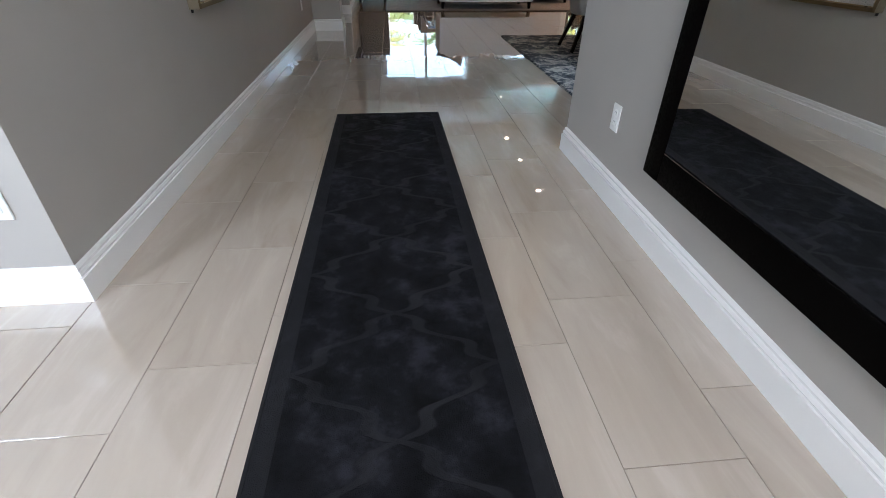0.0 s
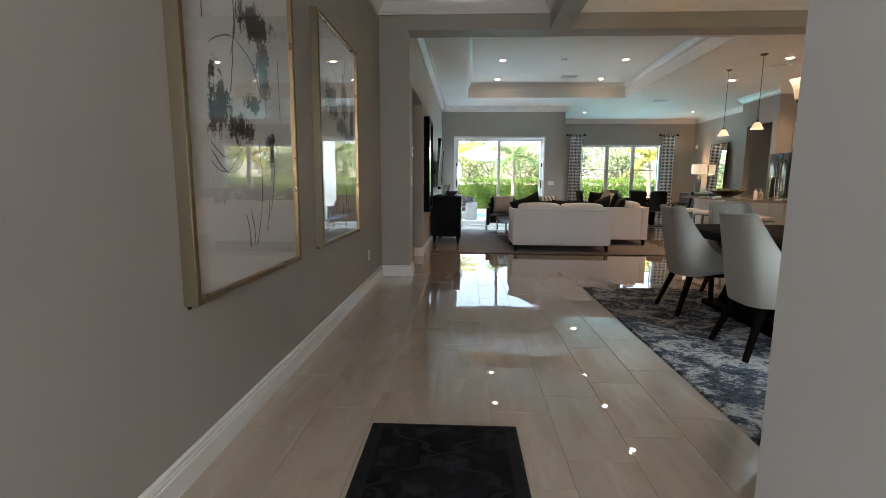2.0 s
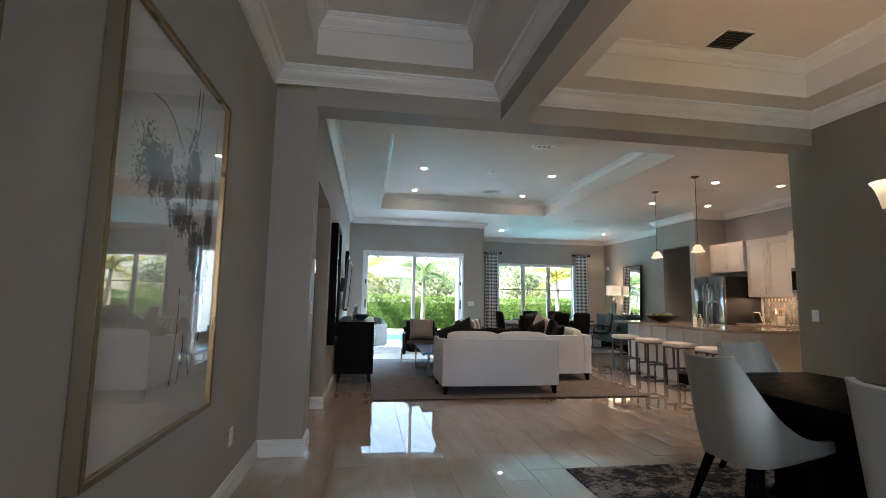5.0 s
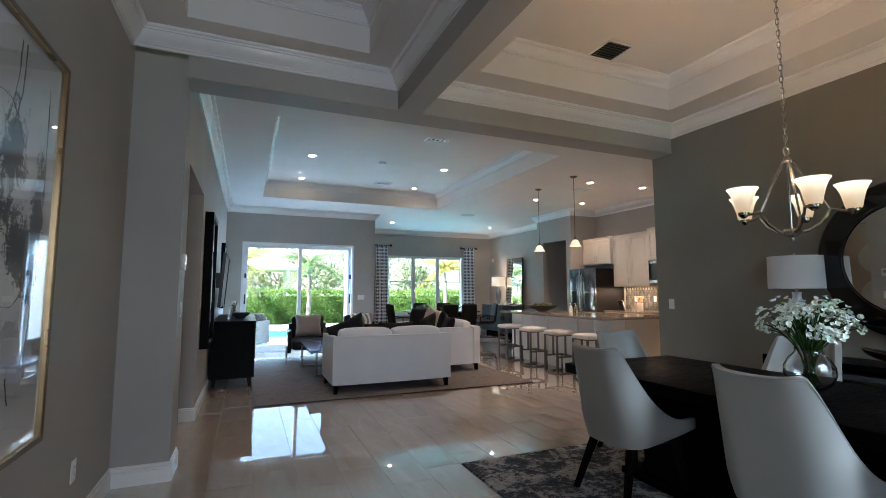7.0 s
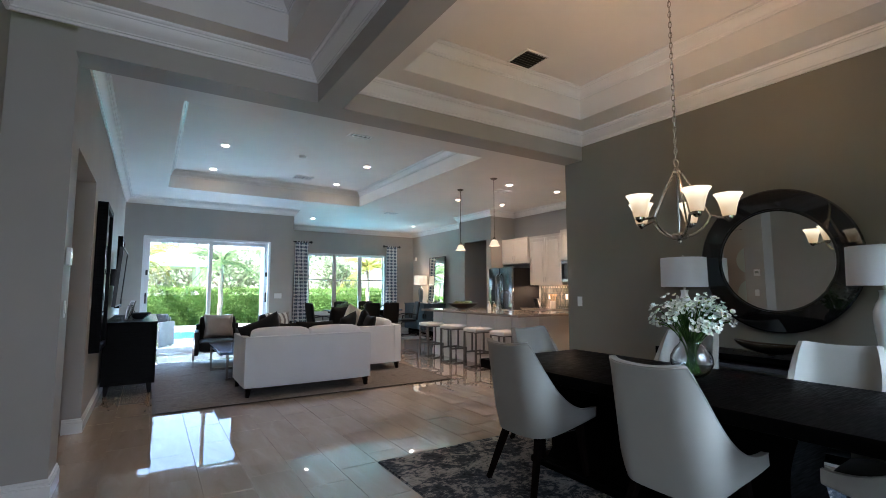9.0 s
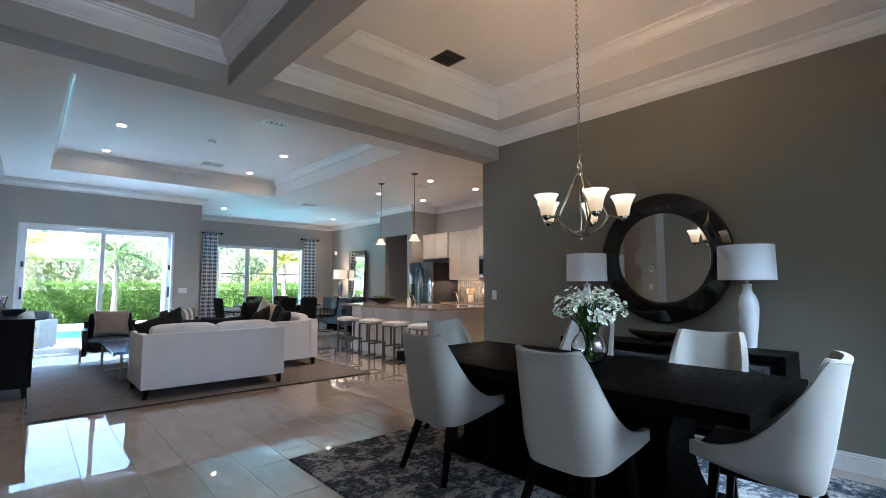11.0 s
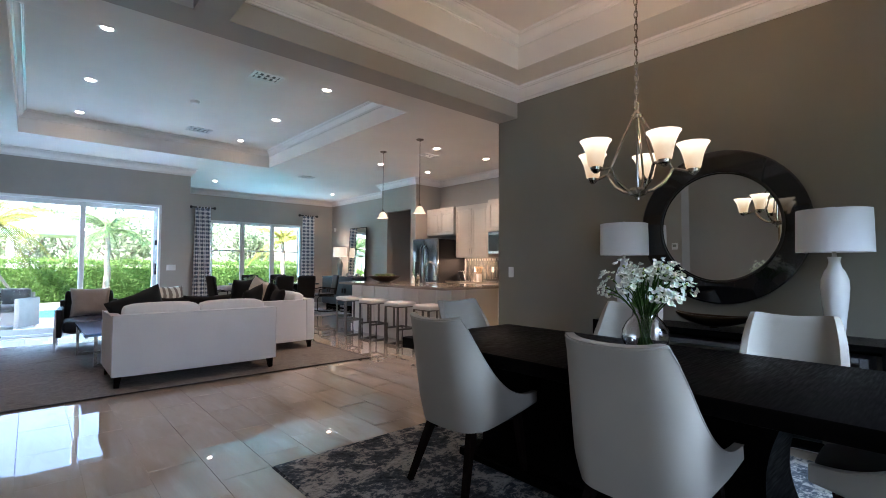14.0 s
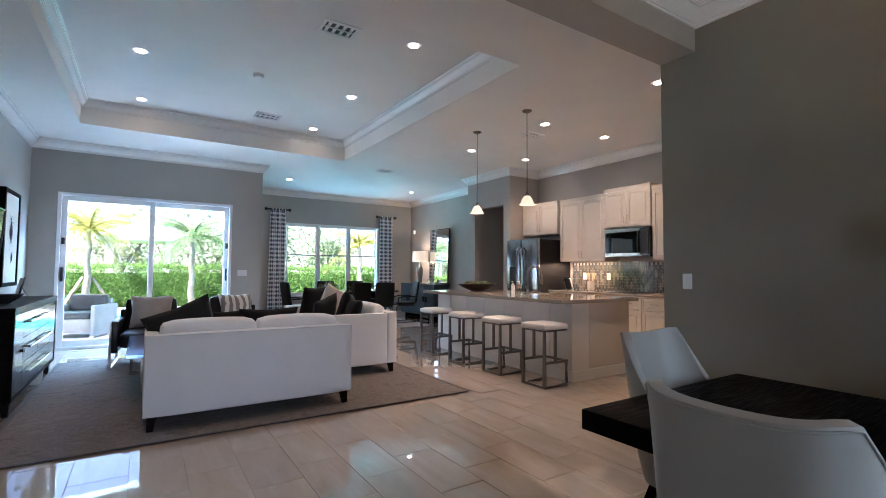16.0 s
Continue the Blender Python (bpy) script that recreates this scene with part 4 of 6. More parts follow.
def wall_disc(y, z):
    t = thing("wall_disc", "round plate hung in the side hall, tinted for a pale reflection", "wall decor", (-2.598, y, z), group="round plates in the side hall")
    # Pale teal base colour stands in for a bright bluish reflection.
    part("plate", moved(lathe([(0, 0.0), (0.29, 0.0), (0.31, 0.012), (0.305, 0.020), (0.27, 0.016), (0, 0.010)], 48), pose(0, 0, 0, 0, 90, 0)), mat("reflection_tinted_glaze", (0.52, 0.62, 0.59), 0.12, coat=0.5), t)


wall_disc(8.02, 1.88)
wall_disc(8.02, 1.15)


def air_vent(x, y, z, w, l, label, dark=True):
    """A square grille: a return with many shade-coloured blades, or a white supply with a few curved ones."""
    t = thing("ceiling_vent", label, "vent", (x, y, z), group="ceiling vents")
    e = 0.020 if dark else 0.036
    # Black sheet paints the shade of the duct behind the blades.
    part("duct_shade_sheet", boxes((-w / 2 + 0.01, w / 2 - 0.01, -l / 2 + 0.01, l / 2 - 0.01, -0.003, -0.001)), M_BLACK, t)
    part("frame", boxes((-w / 2, -w / 2 + e, -l / 2, l / 2, -0.014, 0), (w / 2 - e, w / 2, -l / 2, l / 2, -0.014, 0), (-w / 2 + e, w / 2 - e, -l / 2, -l / 2 + e, -0.014, 0), (-w / 2 + e, w / 2 - e, l / 2 - e, l / 2, -0.014, 0), bevel=0.003), M_TRIM, t)
    if dark:
        k = int((l - 0.05) / 0.035)
        for j in range(k):
            blade = boxes((-w / 2 + e, w / 2 - e, -0.011, 0.011, -0.001, 0.001))
            part("slat", moved(blade, pose(0, -l / 2 + 0.035 + j * (l - 0.06) / k, -0.008, 40, 0, 0)), mat_slat, t)
        return
    part("divider", boxes((-w / 2 + e, w / 2 - e, -0.004, 0.004, -0.012, -0.003)), M_TRIM, t)
    for row in (-1, 1):
        for j in range(4):
            x0 = -w / 2 + e + (j + 0.5) * (w - 2 * e) / 4
            y0, y1 = sorted((row * 0.008, row * (l / 2 - e - 0.004)))
            arc = grid_sheet(lambda u, v: (x0 - 0.014 + 0.028 * u, y0 + (y1 - y0) * v, -0.004 - 0.008 * u * u), 4, 1)
            ob = part("blade", arc, M_TRIM, t)
            ob.modifiers.new("thickness", "SOLIDIFY").thickness = 0.001


# Slat paint darkened to hold the shade inside the grille.
mat_slat = paint("shadowed_vent_slat", (0.30, 0.27, 0.23), 0.5)
air_vent(2.968, 6.20, TRAY, 0.30, 0.32, "louvred return vent in the dining tray with shade-coloured slats")
air_vent(2.45, 9.14, TRAY, 0.36, 0.26, "white louvred vent in the living tray", False)
air_vent(2.44, 12.16, TRAY, 0.36, 0.26, "white louvred vent in the living tray", False)
air_vent(4.91, 13.23, CEIL, 0.32, 0.22, "white louvred vent in the nook ceiling", False)
air_vent(5.60, 9.80, CEIL, 0.32, 0.22, "white louvred vent in the kitchen ceiling", False)
sm = thing("smoke_detector", "round white smoke detector on the ceiling", "smoke detector", (2.02, 10.68, TRAY))
part("body", lathe([(0, -0.035), (0.045, -0.035), (0.058, -0.022), (0.062, 0), (0, 0)], 24), M_PLATE, sm)


# ---- dining room ----
def distressed_rug(name, lo, mid, hi, scale=3.0):
    m = mat(name, mid, 0.95, spec=0.15)
    n = Nodes(m)
    v = n.coords("Object", scale=(1, 1.2, 1))
    a = n.noise(v, scale, 8, 0.74, 0.8)
    b = n.noise(v, scale * 7, 5, 0.7, 0.3)
    mixv = n.math("ADD", n.math("MULTIPLY", a, 0.65), n.math("MULTIPLY", b, 0.35))
    n.color(n.ramp(mixv, [(0.37, lo), (0.46, mid), (0.495, tint(mid, 1.4)), (0.525, tint(hi, 0.7)), (0.60, hi)]))
    n.bump(n.noise(v, 350, 2), 0.5, 0.003)
    return m


M_RUG_D = distressed_rug("distressed_blue_grey_rug", (0.008, 0.012, 0.018), (0.062, 0.072, 0.084), (0.46, 0.44, 0.41), 4.2)
flat_rug("area_rug", "distressed blue-grey and cream rug under the dining table", 2.83, 4.66, 2.66, 3.42, M_RUG_D, 0.012)
M_LEATHER = paint("ivory_leather", (0.335, 0.31, 0.265), 0.5, 0.06, 400, 0.25)
M_LEATHER_IN = fabric("black_seat_leather", (0.008, 0.008, 0.009), 0.2, 300, 0.6, 0.0, 0.2)


def dining_chair(x, y, rz, label):
    t = thing("dining_chair", label, "chair", (x, y, 0.013), rz, group="chairs round the dining table")

    def plan(s, k):
        """A point of the U-shaped plan; k runs 0 at the seat to 1 at the back's top."""
        w, r, front = 0.262 - 0.026 * k, 0.15, 0.305
        back = -0.235 - 0.105 * k
        a = abs(s)
        l1, l2 = w - r, math.pi / 2 * r
        l3 = front - (back + r)
        d = a * (l1 + l2 + l3)
        if d < l1:
            px, py = d, back
        elif d < l1 + l2:
            q = (d - l1) / r
            px, py = l1 + r * math.sin(q), back + r * (1 - math.cos(q))
        else:
            px, py = w, back + r + (d - l1 - l2)
        return math.copysign(px, s), py

    def height(a):
        """The sagging top edge, rounded over into the long slope down to the arm."""
        top = 0.956 + 0.024 * (a / 0.29) ** 2
        q = (a - 0.29) / 0.71
        slope = 0.500 + 0.480 * (1 - q) ** 2.7 + 0.012 * q ** 4 if q > 0 else 0.98 - 1.825 * (a - 0.29)
        k = 0.012
        return -k * math.log(math.exp(-(top - 0.9) / k) + math.exp(-(slope - 0.9) / k)) + 0.9

    def shell(u, v):
        s = 2 * u - 1
        h = height(abs(s))
        bottom = 0.350 + 0.085 * abs(s) ** 2
        z = bottom + (h - bottom) * v
        k = max(0.0, (z - 0.42) / 0.55)
        tuck = (1 - min(1, v * 4)) ** 2
        px, py = plan(s, k)
        return (px * (1 - 0.09 * tuck), py * (1 - 0.07 * tuck), z)
    sh = part("shell", grid_sheet(shell, 56, 14), M_LEATHER, t, smooth=60)
    so = sh.modifiers.new("thickness", "SOLIDIFY")
    so.thickness, so.offset = 0.034, -1
    bv = sh.modifiers.new("soft_edge", "BEVEL")
    bv.width, bv.segments, bv.limit_method, bv.angle_limit = 0.015, 3, "ANGLE", radians(60)
    rows = [shell(i / 56, 0.985) for i in range(57)]
    part("piping", tube([(a * 1.004, b - 0.001, c) for a, b, c in rows], 0.0032, 6), M_LEATHER, t)
    part("seat", cushion(-0.20, 0.20, -0.20, 0.295, 0.405, 0.49, 0.012, 0.035), M_LEATHER_IN, t, "black leather seat pad")
    part("seat_frame", boxes((-0.17, 0.17, -0.16, 0.22, 0.345, 0.412), bevel=0.01), M_LEG, t)
    for sx, sy, fx, fy in ((-0.18, 0.21, -0.215, 0.25), (0.18, 0.21, 0.215, 0.25), (-0.15, -0.13, -0.225, -0.265), (0.15, -0.13, 0.225, -0.265)):
        part("leg", tube([(sx, sy, 0.40), (fx, fy, 0.0)], [0.022, 0.014], square=True), M_LEG, t)


IV = "ivory leather dining chair with a sloping wrap back"
dining_chair(2.30, 5.44, -90, IV + " on dark legs")
dining_chair(2.28, 4.375, -91, IV + " on dark legs")
dining_chair(2.825, 3.605, 4, "ivory leather chair with sloping wrap back at the table's end")
dining_chair(3.44, 4.13, 96, IV + " before the console")
dining_chair(3.53, 5.16, 92, IV + " before the console")
dining_chair(2.97, 5.98, 180, "ivory leather chair with sloping wrap back at the table's end")


def dining_table():
    t = thing("dining_table", "long espresso wooden dining table on a slab pedestal", "table", (2.84, 4.81, 0.013))
    part("tabletop", boxes((-0.56, 0.56, -1.27, 1.27, 0.685, 0.757), bevel=0.006, seg=2), M_ESPRESSO, t)
    bm = bmesh.new()
    for z0, z1 in ((0.0, 0.685),):
        n = 12
        rows = []
        for k in range(n + 1):
            s = k / n
            inset = 0.10 * math.sin(math.pi * s)
            rows.append((0.26 - inset * 0.6, 0.86 - inset, z0 + (z1 - z0) * s))
        rings = [[bm.verts.new((sx * a, sy * b, z)) for sx, sy in ((-1, -1), (1, -1), (1, 1), (-1, 1))] for a, b, z in rows]
        for a, b in zip(rings, rings[1:]):
            for j in range(4):
                bm.faces.new((a[j], a[(j + 1) % 4], b[(j + 1) % 4], b[j]))
        bm.faces.new(rings[0][::-1])
        bm.faces.new(rings[-1])
    part("pedestal", bm, M_ESPRESSO, t)
    part("plinth", boxes((-0.34, 0.34, -0.93, 0.93, 0, 0.05), bevel=0.008), M_ESPRESSO, t)


dining_table()


def vase_of_flowers(x, y, z):
    t = thing("flower_vase", "round glass vase of white freesias", "vase", (x, y, z))
    prof = [(0.0, 0.004), (0.06, 0.004), (0.095, 0.035), (0.115, 0.085), (0.112, 0.13), (0.09, 0.175), (0.062, 0.205), (0.060, 0.222), (0.064, 0.228), (0.060, 0.230), (0.056, 0.222), (0.058, 0.203), (0.086, 0.172), (0.107, 0.13), (0.110, 0.085), (0.09, 0.04), (0.055, 0.012), (0.0, 0.012)]
    part("vase", lathe([(r * 1.1, z * 1.04) for r, z in prof], 32), M_GLASS, t, smooth=80)
    stem_m = leaf_material("flower_stems", (0.02, 0.05, 0.010), (0.06, 0.12, 0.025))
    petal_m = mat("white_petals", (0.70, 0.70, 0.57), 0.55)
    petal_m.node_tree.nodes["Principled BSDF"].inputs["Subsurface Weight"].default_value = 0.15
    rng = random.Random(8)
    bud_m = leaf_material("green_buds", (0.10, 0.16, 0.04), (0.25, 0.30, 0.10))
    for k in range(40):
        stems, petals, cores, heads = bmesh.new(), bmesh.new(), bmesh.new(), []
        a, sp = rng.uniform(0, 2 * math.pi), rng.uniform(0.25, 1.0) ** 0.7
        top = Vector((math.cos(a) * 0.25 * sp, math.sin(a) * 0.25 * sp, 0.51 - 0.16 * sp * sp + rng.uniform(-0.04, 0.03)))
        low = Vector((math.cos(a + 2.2) * 0.055 * sp, math.sin(a + 2.2) * 0.055 * sp, 0.02))
        neck = Vector((math.cos(a) * 0.056 * sp, math.sin(a) * 0.056 * sp, 0.22))
        rows = []
        for j in range(9):
            s = j / 8
            if s < 0.45:
                p = low.lerp(neck, s / 0.45)
            else:
                q = (s - 0.45) / 0.55
                p = neck.lerp(top, q) + Vector((0, 0, 0.03 * math.sin(math.pi * q)))
            rows.append(p)
        tube(rows, 0.0040, 5, stems)
        d = (rows[-1] - rows[-3]).normalized()
        for j in range(11):
            heads.append((top + Vector((rng.uniform(-1, 1), rng.uniform(-1, 1), rng.uniform(-0.8, 0.7))) * 0.045, (d + Vector((rng.uniform(-1, 1), rng.uniform(-1, 1), rng.uniform(0, 1.2))) * 0.8).normalized(), rng.uniform(0.45, 0.85)))
        if k % 2 == 0:
            for j in range(3):
                p = rows[4 + j]
                tip = p + Vector((rng.uniform(-1, 1), rng.uniform(-1, 1), 0.9)).normalized() * 0.10
                mid = p.lerp(tip, 0.5) + Vector((rng.uniform(-1, 1), rng.uniform(-1, 1), 0)) * 0.008
                sd = (tip - p).cross(Vector((rng.random(), rng.random(), 0.1))).normalized() * 0.006
                vs = [stems.verts.new(v) for v in (p, mid + sd, tip, mid - sd)]
                stems.faces.new(vs)
        for c, d, s in heads:
            u = d.cross(Vector((0.3, 0.5, 0.8))).normalized()
            w = d.cross(u)
            for j in range(6):
                a = 2 * math.pi * j / 6
                r = u * math.cos(a) + w * math.sin(a)
                b = u * math.cos(a + 1.57) + w * math.sin(a + 1.57)
                p0, p1, p2 = c, c + (r * 0.014 + d * 0.012) * s, c + (r * 0.021 + d * 0.018) * s
                vs = [petals.verts.new(v) for v in (p0, p1 - b * 0.011 * s, p2 - b * 0.006 * s, p2 + b * 0.006 * s, p1 + b * 0.011 * s)]
                petals.faces.new(vs)
        bmesh.ops.create_icosphere(cores, subdivisions=1, radius=0.008, matrix=Matrix.Translation(top))
        st = part("stem", stems, stem_m, t)
        part("blossom", petals, petal_m, st, smooth=0)
        part("bud", cores, bud_m, st)


vase_of_flowers(2.94, 4.685, 0.771)


def dining_console():
    t = thing("console_table", "black waterfall console with an inner grey frame under the mirror", "console table", (4.15, 4.68, 0.0))
    part("top", boxes((-0.21, 0.21, -0.92, 0.92, 0.775, 0.815), bevel=0.004), M_BLACKWOOD, t)
    for s in (-1, 1):
        part("side", boxes((-0.21, 0.21, s * 0.90 - 0.02, s * 0.90 + 0.02, 0.0, 0.775), bevel=0.004), M_BLACKWOOD, t)
        part("inner_side", boxes((-0.19, 0.19, s * 0.80 - 0.02, s * 0.80 + 0.02, 0.0, 0.735), bevel=0.004), M_GREYWOOD, t)
    part("inner_top", boxes((-0.19, 0.19, -0.78, 0.78, 0.70, 0.735), bevel=0.004), M_GREYWOOD, t, "grey inner shelf")
    part("rail", boxes((-0.02, 0.02, -0.88, 0.88, 0.735, 0.775)), M_BLACKWOOD, t)


M_GREYWOOD = wood("grey_stained_wood", (0.05, 0.05, 0.05), (0.11, 0.11, 0.11), rough=0.4)
dining_console()
M_CERAMIC = mat("glazed_white_ceramic", (0.74, 0.74, 0.72), 0.12, coat=0.5)
M_SHADE = fabric("white_linen_shade", (0.72, 0.72, 0.74), 0.03, 500, 0.9, 0.1, 0.2)


def table_lamp(x, y, z, label, base_mat, shade_mat, scale=1.0, on=0.0):
    t = thing("table_lamp", label, "lamp", (x, y, z), group="table lamps")
    k = scale
    part("foot", lathe([(0, 0), (0.062 * k, 0), (0.062 * k, 0.018 * k), (0.056 * k, 0.022 * k), (0, 0.022 * k)], 28), M_GLASS if base_mat is M_CERAMIC else M_NICKEL, t, "clear round foot")
    prof = [(0.0, 0.022), (0.050, 0.022), (0.054, 0.04), (0.062, 0.12), (0.076, 0.23), (0.083, 0.32), (0.080, 0.37), (0.062, 0.42), (0.042, 0.45), (0.034, 0.48), (0.036, 0.50), (0.042, 0.515), (0.0, 0.518)]
    part("body", lathe([(r * k * 0.9, h * k) for r, h in prof], 32), base_mat, t, smooth=70)
    part("neck", lathe([(0, 0.515 * k), (0.012 * k, 0.515 * k), (0.012 * k, 0.575 * k), (0, 0.575 * k)], 12), M_NICKEL, t)
    sh = [(0.198 * k, 0.545 * k), (0.193 * k, 0.815 * k), (0.190 * k, 0.815 * k), (0.195 * k, 0.545 * k), (0.198 * k, 0.545 * k)]
    part("shade", lathe(sh, 40), shade_mat, t, "white drum shade")
    part("spider", boxes((-0.19 * k, 0.19 * k, -0.003, 0.003, 0.80 * k, 0.806 * k), (-0.003, 0.003, -0.19 * k, 0.19 * k, 0.7935 * k, 0.7995 * k)), M_NICKEL, t)
    part("finial", lathe([(0, 0.806 * k), (0.004, 0.806 * k), (0.004, 0.825 * k), (0.010, 0.832 * k), (0.0, 0.845 * k)], 12), M_NICKEL, t)


table_lamp(4.17, 4.03, 0.816, "white ceramic table lamp with a white drum shade, unlit", M_CERAMIC, M_SHADE)
table_lamp(4.17, 5.43, 0.816, "white ceramic table lamp with a white drum shade, unlit", M_CERAMIC, M_SHADE)
bw = thing("boat_bowl", "long dark bronze boat-shaped bowl on the console", "bowl", (4.12, 4.72, 0.816))


def boat(u, v):
    a = 2 * math.pi * u
    r = 0.10 + 0.90 * math.sin(v * math.pi / 2)
    yy = math.sin(a) * 0.27 * r
    lift = (abs(math.sin(a)) ** 3) * 0.022 * r
    return (math.cos(a) * 0.085 * r, yy, 0.008 + 0.080 * (1 - math.cos(v * math.pi / 2)) + lift)


bb = part("bowl", grid_sheet(boat, 40, 10, closed_u=True), metal("dark_bronze", (0.055, 0.042, 0.03), 0.35), bw, smooth=80)
bb.modifiers.new("wall", "SOLIDIFY").thickness = 0.006
part("foot", lathe([(0, 0), (0.03, 0), (0.025, 0.012), (0, 0.012)], 20), metal("bronze_foot", (0.08, 0.06, 0.04), 0.4), bw)


def round_mirror():
    t = thing("round_mirror", "large round mirror with a wide glossy black surround", "mirror", (XD - 0.002, 4.755, 1.575))
    t.matrix_basis = pose(XD - 0.008, 4.755, 1.575, 0, -0.5, 0)
    turn = pose(0, 0, 0, 0, -90, 0)
    part("back", moved(lathe([(0.0, 0.0), (0.590, 0.0), (0.600, 0.010), (0.600, 0.030), (0.590, 0.036), (0.43, 0.045), (0.43, 0.024), (0.0, 0.024)], 72), turn), mat("smoked_mirror_glass", (0.010, 0.011, 0.013), 0.04, spec=0.9), t, "glossy black surround", smooth=4)
    part("mirror_glass", moved(lathe([(0.0, 0.032), (0.415, 0.032), (0.428, 0.026), (0.428, 0.025)], 72), turn), M_MIRROR, t, smooth=4)
    part("inner_bead", moved(lathe([(0.428, 0.026), (0.428, 0.046), (0.440, 0.046), (0.440, 0.026)], 72), turn), M_BLACK, t)


round_mirror()


def lit_shade():
    """Opal glass, brightest round the bulb near its rim and warmer towards the cup."""
    m = glow("lit_opal_glass", (1.0, 0.78, 0.50), 1.0, (0.50, 0.46, 0.40))
    n = Nodes(m)
    sep = n.add("ShaderNodeSeparateXYZ")
    n.link(n.coords("Object"), sep.inputs[0])
    h = n.math("DIVIDE", n.math("SUBTRACT", sep.outputs[2], 0.135), 0.14)
    mottle = n.noise(n.coords("Object"), 18, 3)
    h = n.math("ADD", h, n.math("MULTIPLY", n.math("SUBTRACT", mottle, 0.5), 0.25))
    n.link(n.ramp(h, [(0.0, (0.036, 0.022, 0.010)), (0.45, (0.050, 0.036, 0.020)), (0.8, (0.095, 0.078, 0.050)), (1.0, (0.13, 0.105, 0.070))]), n.b.inputs["Emission Color"])
    return m


M_LIT = lit_shade()
M_LIT_P = glow("lit_pendant_glass", (1.0, 0.72, 0.44), 0.07, (0.7, 0.65, 0.58))
M_DARKNICKEL = metal("dark_brushed_nickel", (0.20, 0.18, 0.16), 0.28, 1)


M_CHANDELIER = metal("satin_nickel", (0.36, 0.33, 0.29), 0.22, 1)


def chandelier(x, y, z):
    t = thing("chandelier", "brushed nickel five-arm chandelier with lit bell glass shades", "chandelier", (x, y, z))
    part("bottom_hub", lathe([(0, -0.035), (0.012, -0.03), (0.014, -0.012), (0.045, 0.0), (0.055, 0.022), (0.040, 0.038), (0.012, 0.042), (0, 0.042)], 24), M_CHANDELIER, t)
    part("top_hub", lathe([(0, 0.435), (0.030, 0.435), (0.034, 0.447), (0.020, 0.460), (0.014, 0.475), (0, 0.48)], 20), M_CHANDELIER, t)
    part("stem", lathe([(0, 0.04), (0.007, 0.04), (0.007, 0.435), (0, 0.435)], 10), M_CHANDELIER, t)
    for k in range(5):
        a = 2 * math.pi * k / 5 + 0.262
        c, s = math.cos(a), math.sin(a)
        prof = [(0.03, 0.012), (0.09, 0.024), (0.150, 0.062), (0.185, 0.105), (0.200, 0.134), (0.216, 0.138), (0.318, 0.114)]
        arm = tube([(c * r * 0.9, s * r * 0.9, h) for r, h in prof], 0.0085, 8)
        ar = part("arm", arm, M_CHANDELIER, t)
        part("strut", tube([(c * 0.183, s * 0.183, 0.136), (c * 0.105, s * 0.105, 0.30), (c * 0.025, s * 0.025, 0.443)], 0.0065, 8), M_CHANDELIER, t)
        at = (c * 0.285, s * 0.285, 0.118)
        part("cup", lathe([(0, -0.02), (0.010, -0.018), (0.028, 0.0), (0.030, 0.016), (0, 0.016)], 16, at), M_CHANDELIER, ar)
        part("shade", lathe([(0.0, 0.018), (0.036, 0.018), (0.040, 0.032), (0.046, 0.065), (0.056, 0.105), (0.070, 0.138), (0.083, 0.158), (0.080, 0.159), (0.066, 0.139), (0.052, 0.106), (0.042, 0.066), (0.036, 0.036), (0.032, 0.024), (0.0, 0.024)], 28, at), M_LIT, ar, "lit opal glass bell shade")
    part("chain_ring", moved(tube([(0.026 * math.cos(q), 0, 0.508 + 0.030 * math.sin(q)) for q in [2 * math.pi * j / 14 for j in range(14)]], 0.0045, 6, closed=True), Matrix.Identity(4)), M_CHANDELIER, t)
    ceiling_h = TRAY - z
    links = int((ceiling_h - 0.60) / 0.036)
    chain = bmesh.new()
    for j in range(links + 1):
        zc = 0.552 + j * (ceiling_h - 0.586) / links
        ring = tube([(0.0095 * math.cos(q), 0, zc + 0.024 * math.sin(q)) for q in [2 * math.pi * i / 10 for i in range(10)]], 0.0028, 5, closed=True)
        merge(chain, moved(ring, pose(0, 0, 0, 0, 0, 90 * (j % 2) + 20)))
    tube([(0.004, 0, 0.53), (0.012, 0, 1.0), (-0.006, 0, ceiling_h - 0.1)], 0.0022, 5, chain)
    part("chain", chain, M_CHANDELIER, t)
    part("canopy", lathe([(0, ceiling_h - 0.05), (0.02, ceiling_h - 0.048), (0.062, ceiling_h - 0.012), (0.066, ceiling_h), (0, ceiling_h)], 24), M_CHANDELIER, t)


chandelier(2.875, 4.69, 1.665)


# ---- living room ----
M_SOFA = fabric("white_linen_upholstery", (0.80, 0.80, 0.80), 0.04, 420, 0.92, 0.15, 0.3)
M_DARKVELVET = fabric("black_velvet", (0.004, 0.004, 0.005), 0.3, 300, 0.85, 0.06, 0.3)
M_GREYVELVET = fabric("charcoal_velvet", (0.014, 0.016, 0.017), 0.3, 300, 0.85, 0.06, 0.3)
M_TAUPE_PILLOW = fabric("taupe_pillow_cloth", (0.32, 0.28, 0.25), 0.25, 120, 0.9, 0.2, 0.6)
M_IVORY_PILLOW = fabric("ivory_pillow_cloth", (0.62, 0.58, 0.52), 0.2, 140, 0.9, 0.2, 0.6)
M_BLACKLEATHER = mat("black_leather", (0.004, 0.004, 0.004), 0.36, spec=0.3)
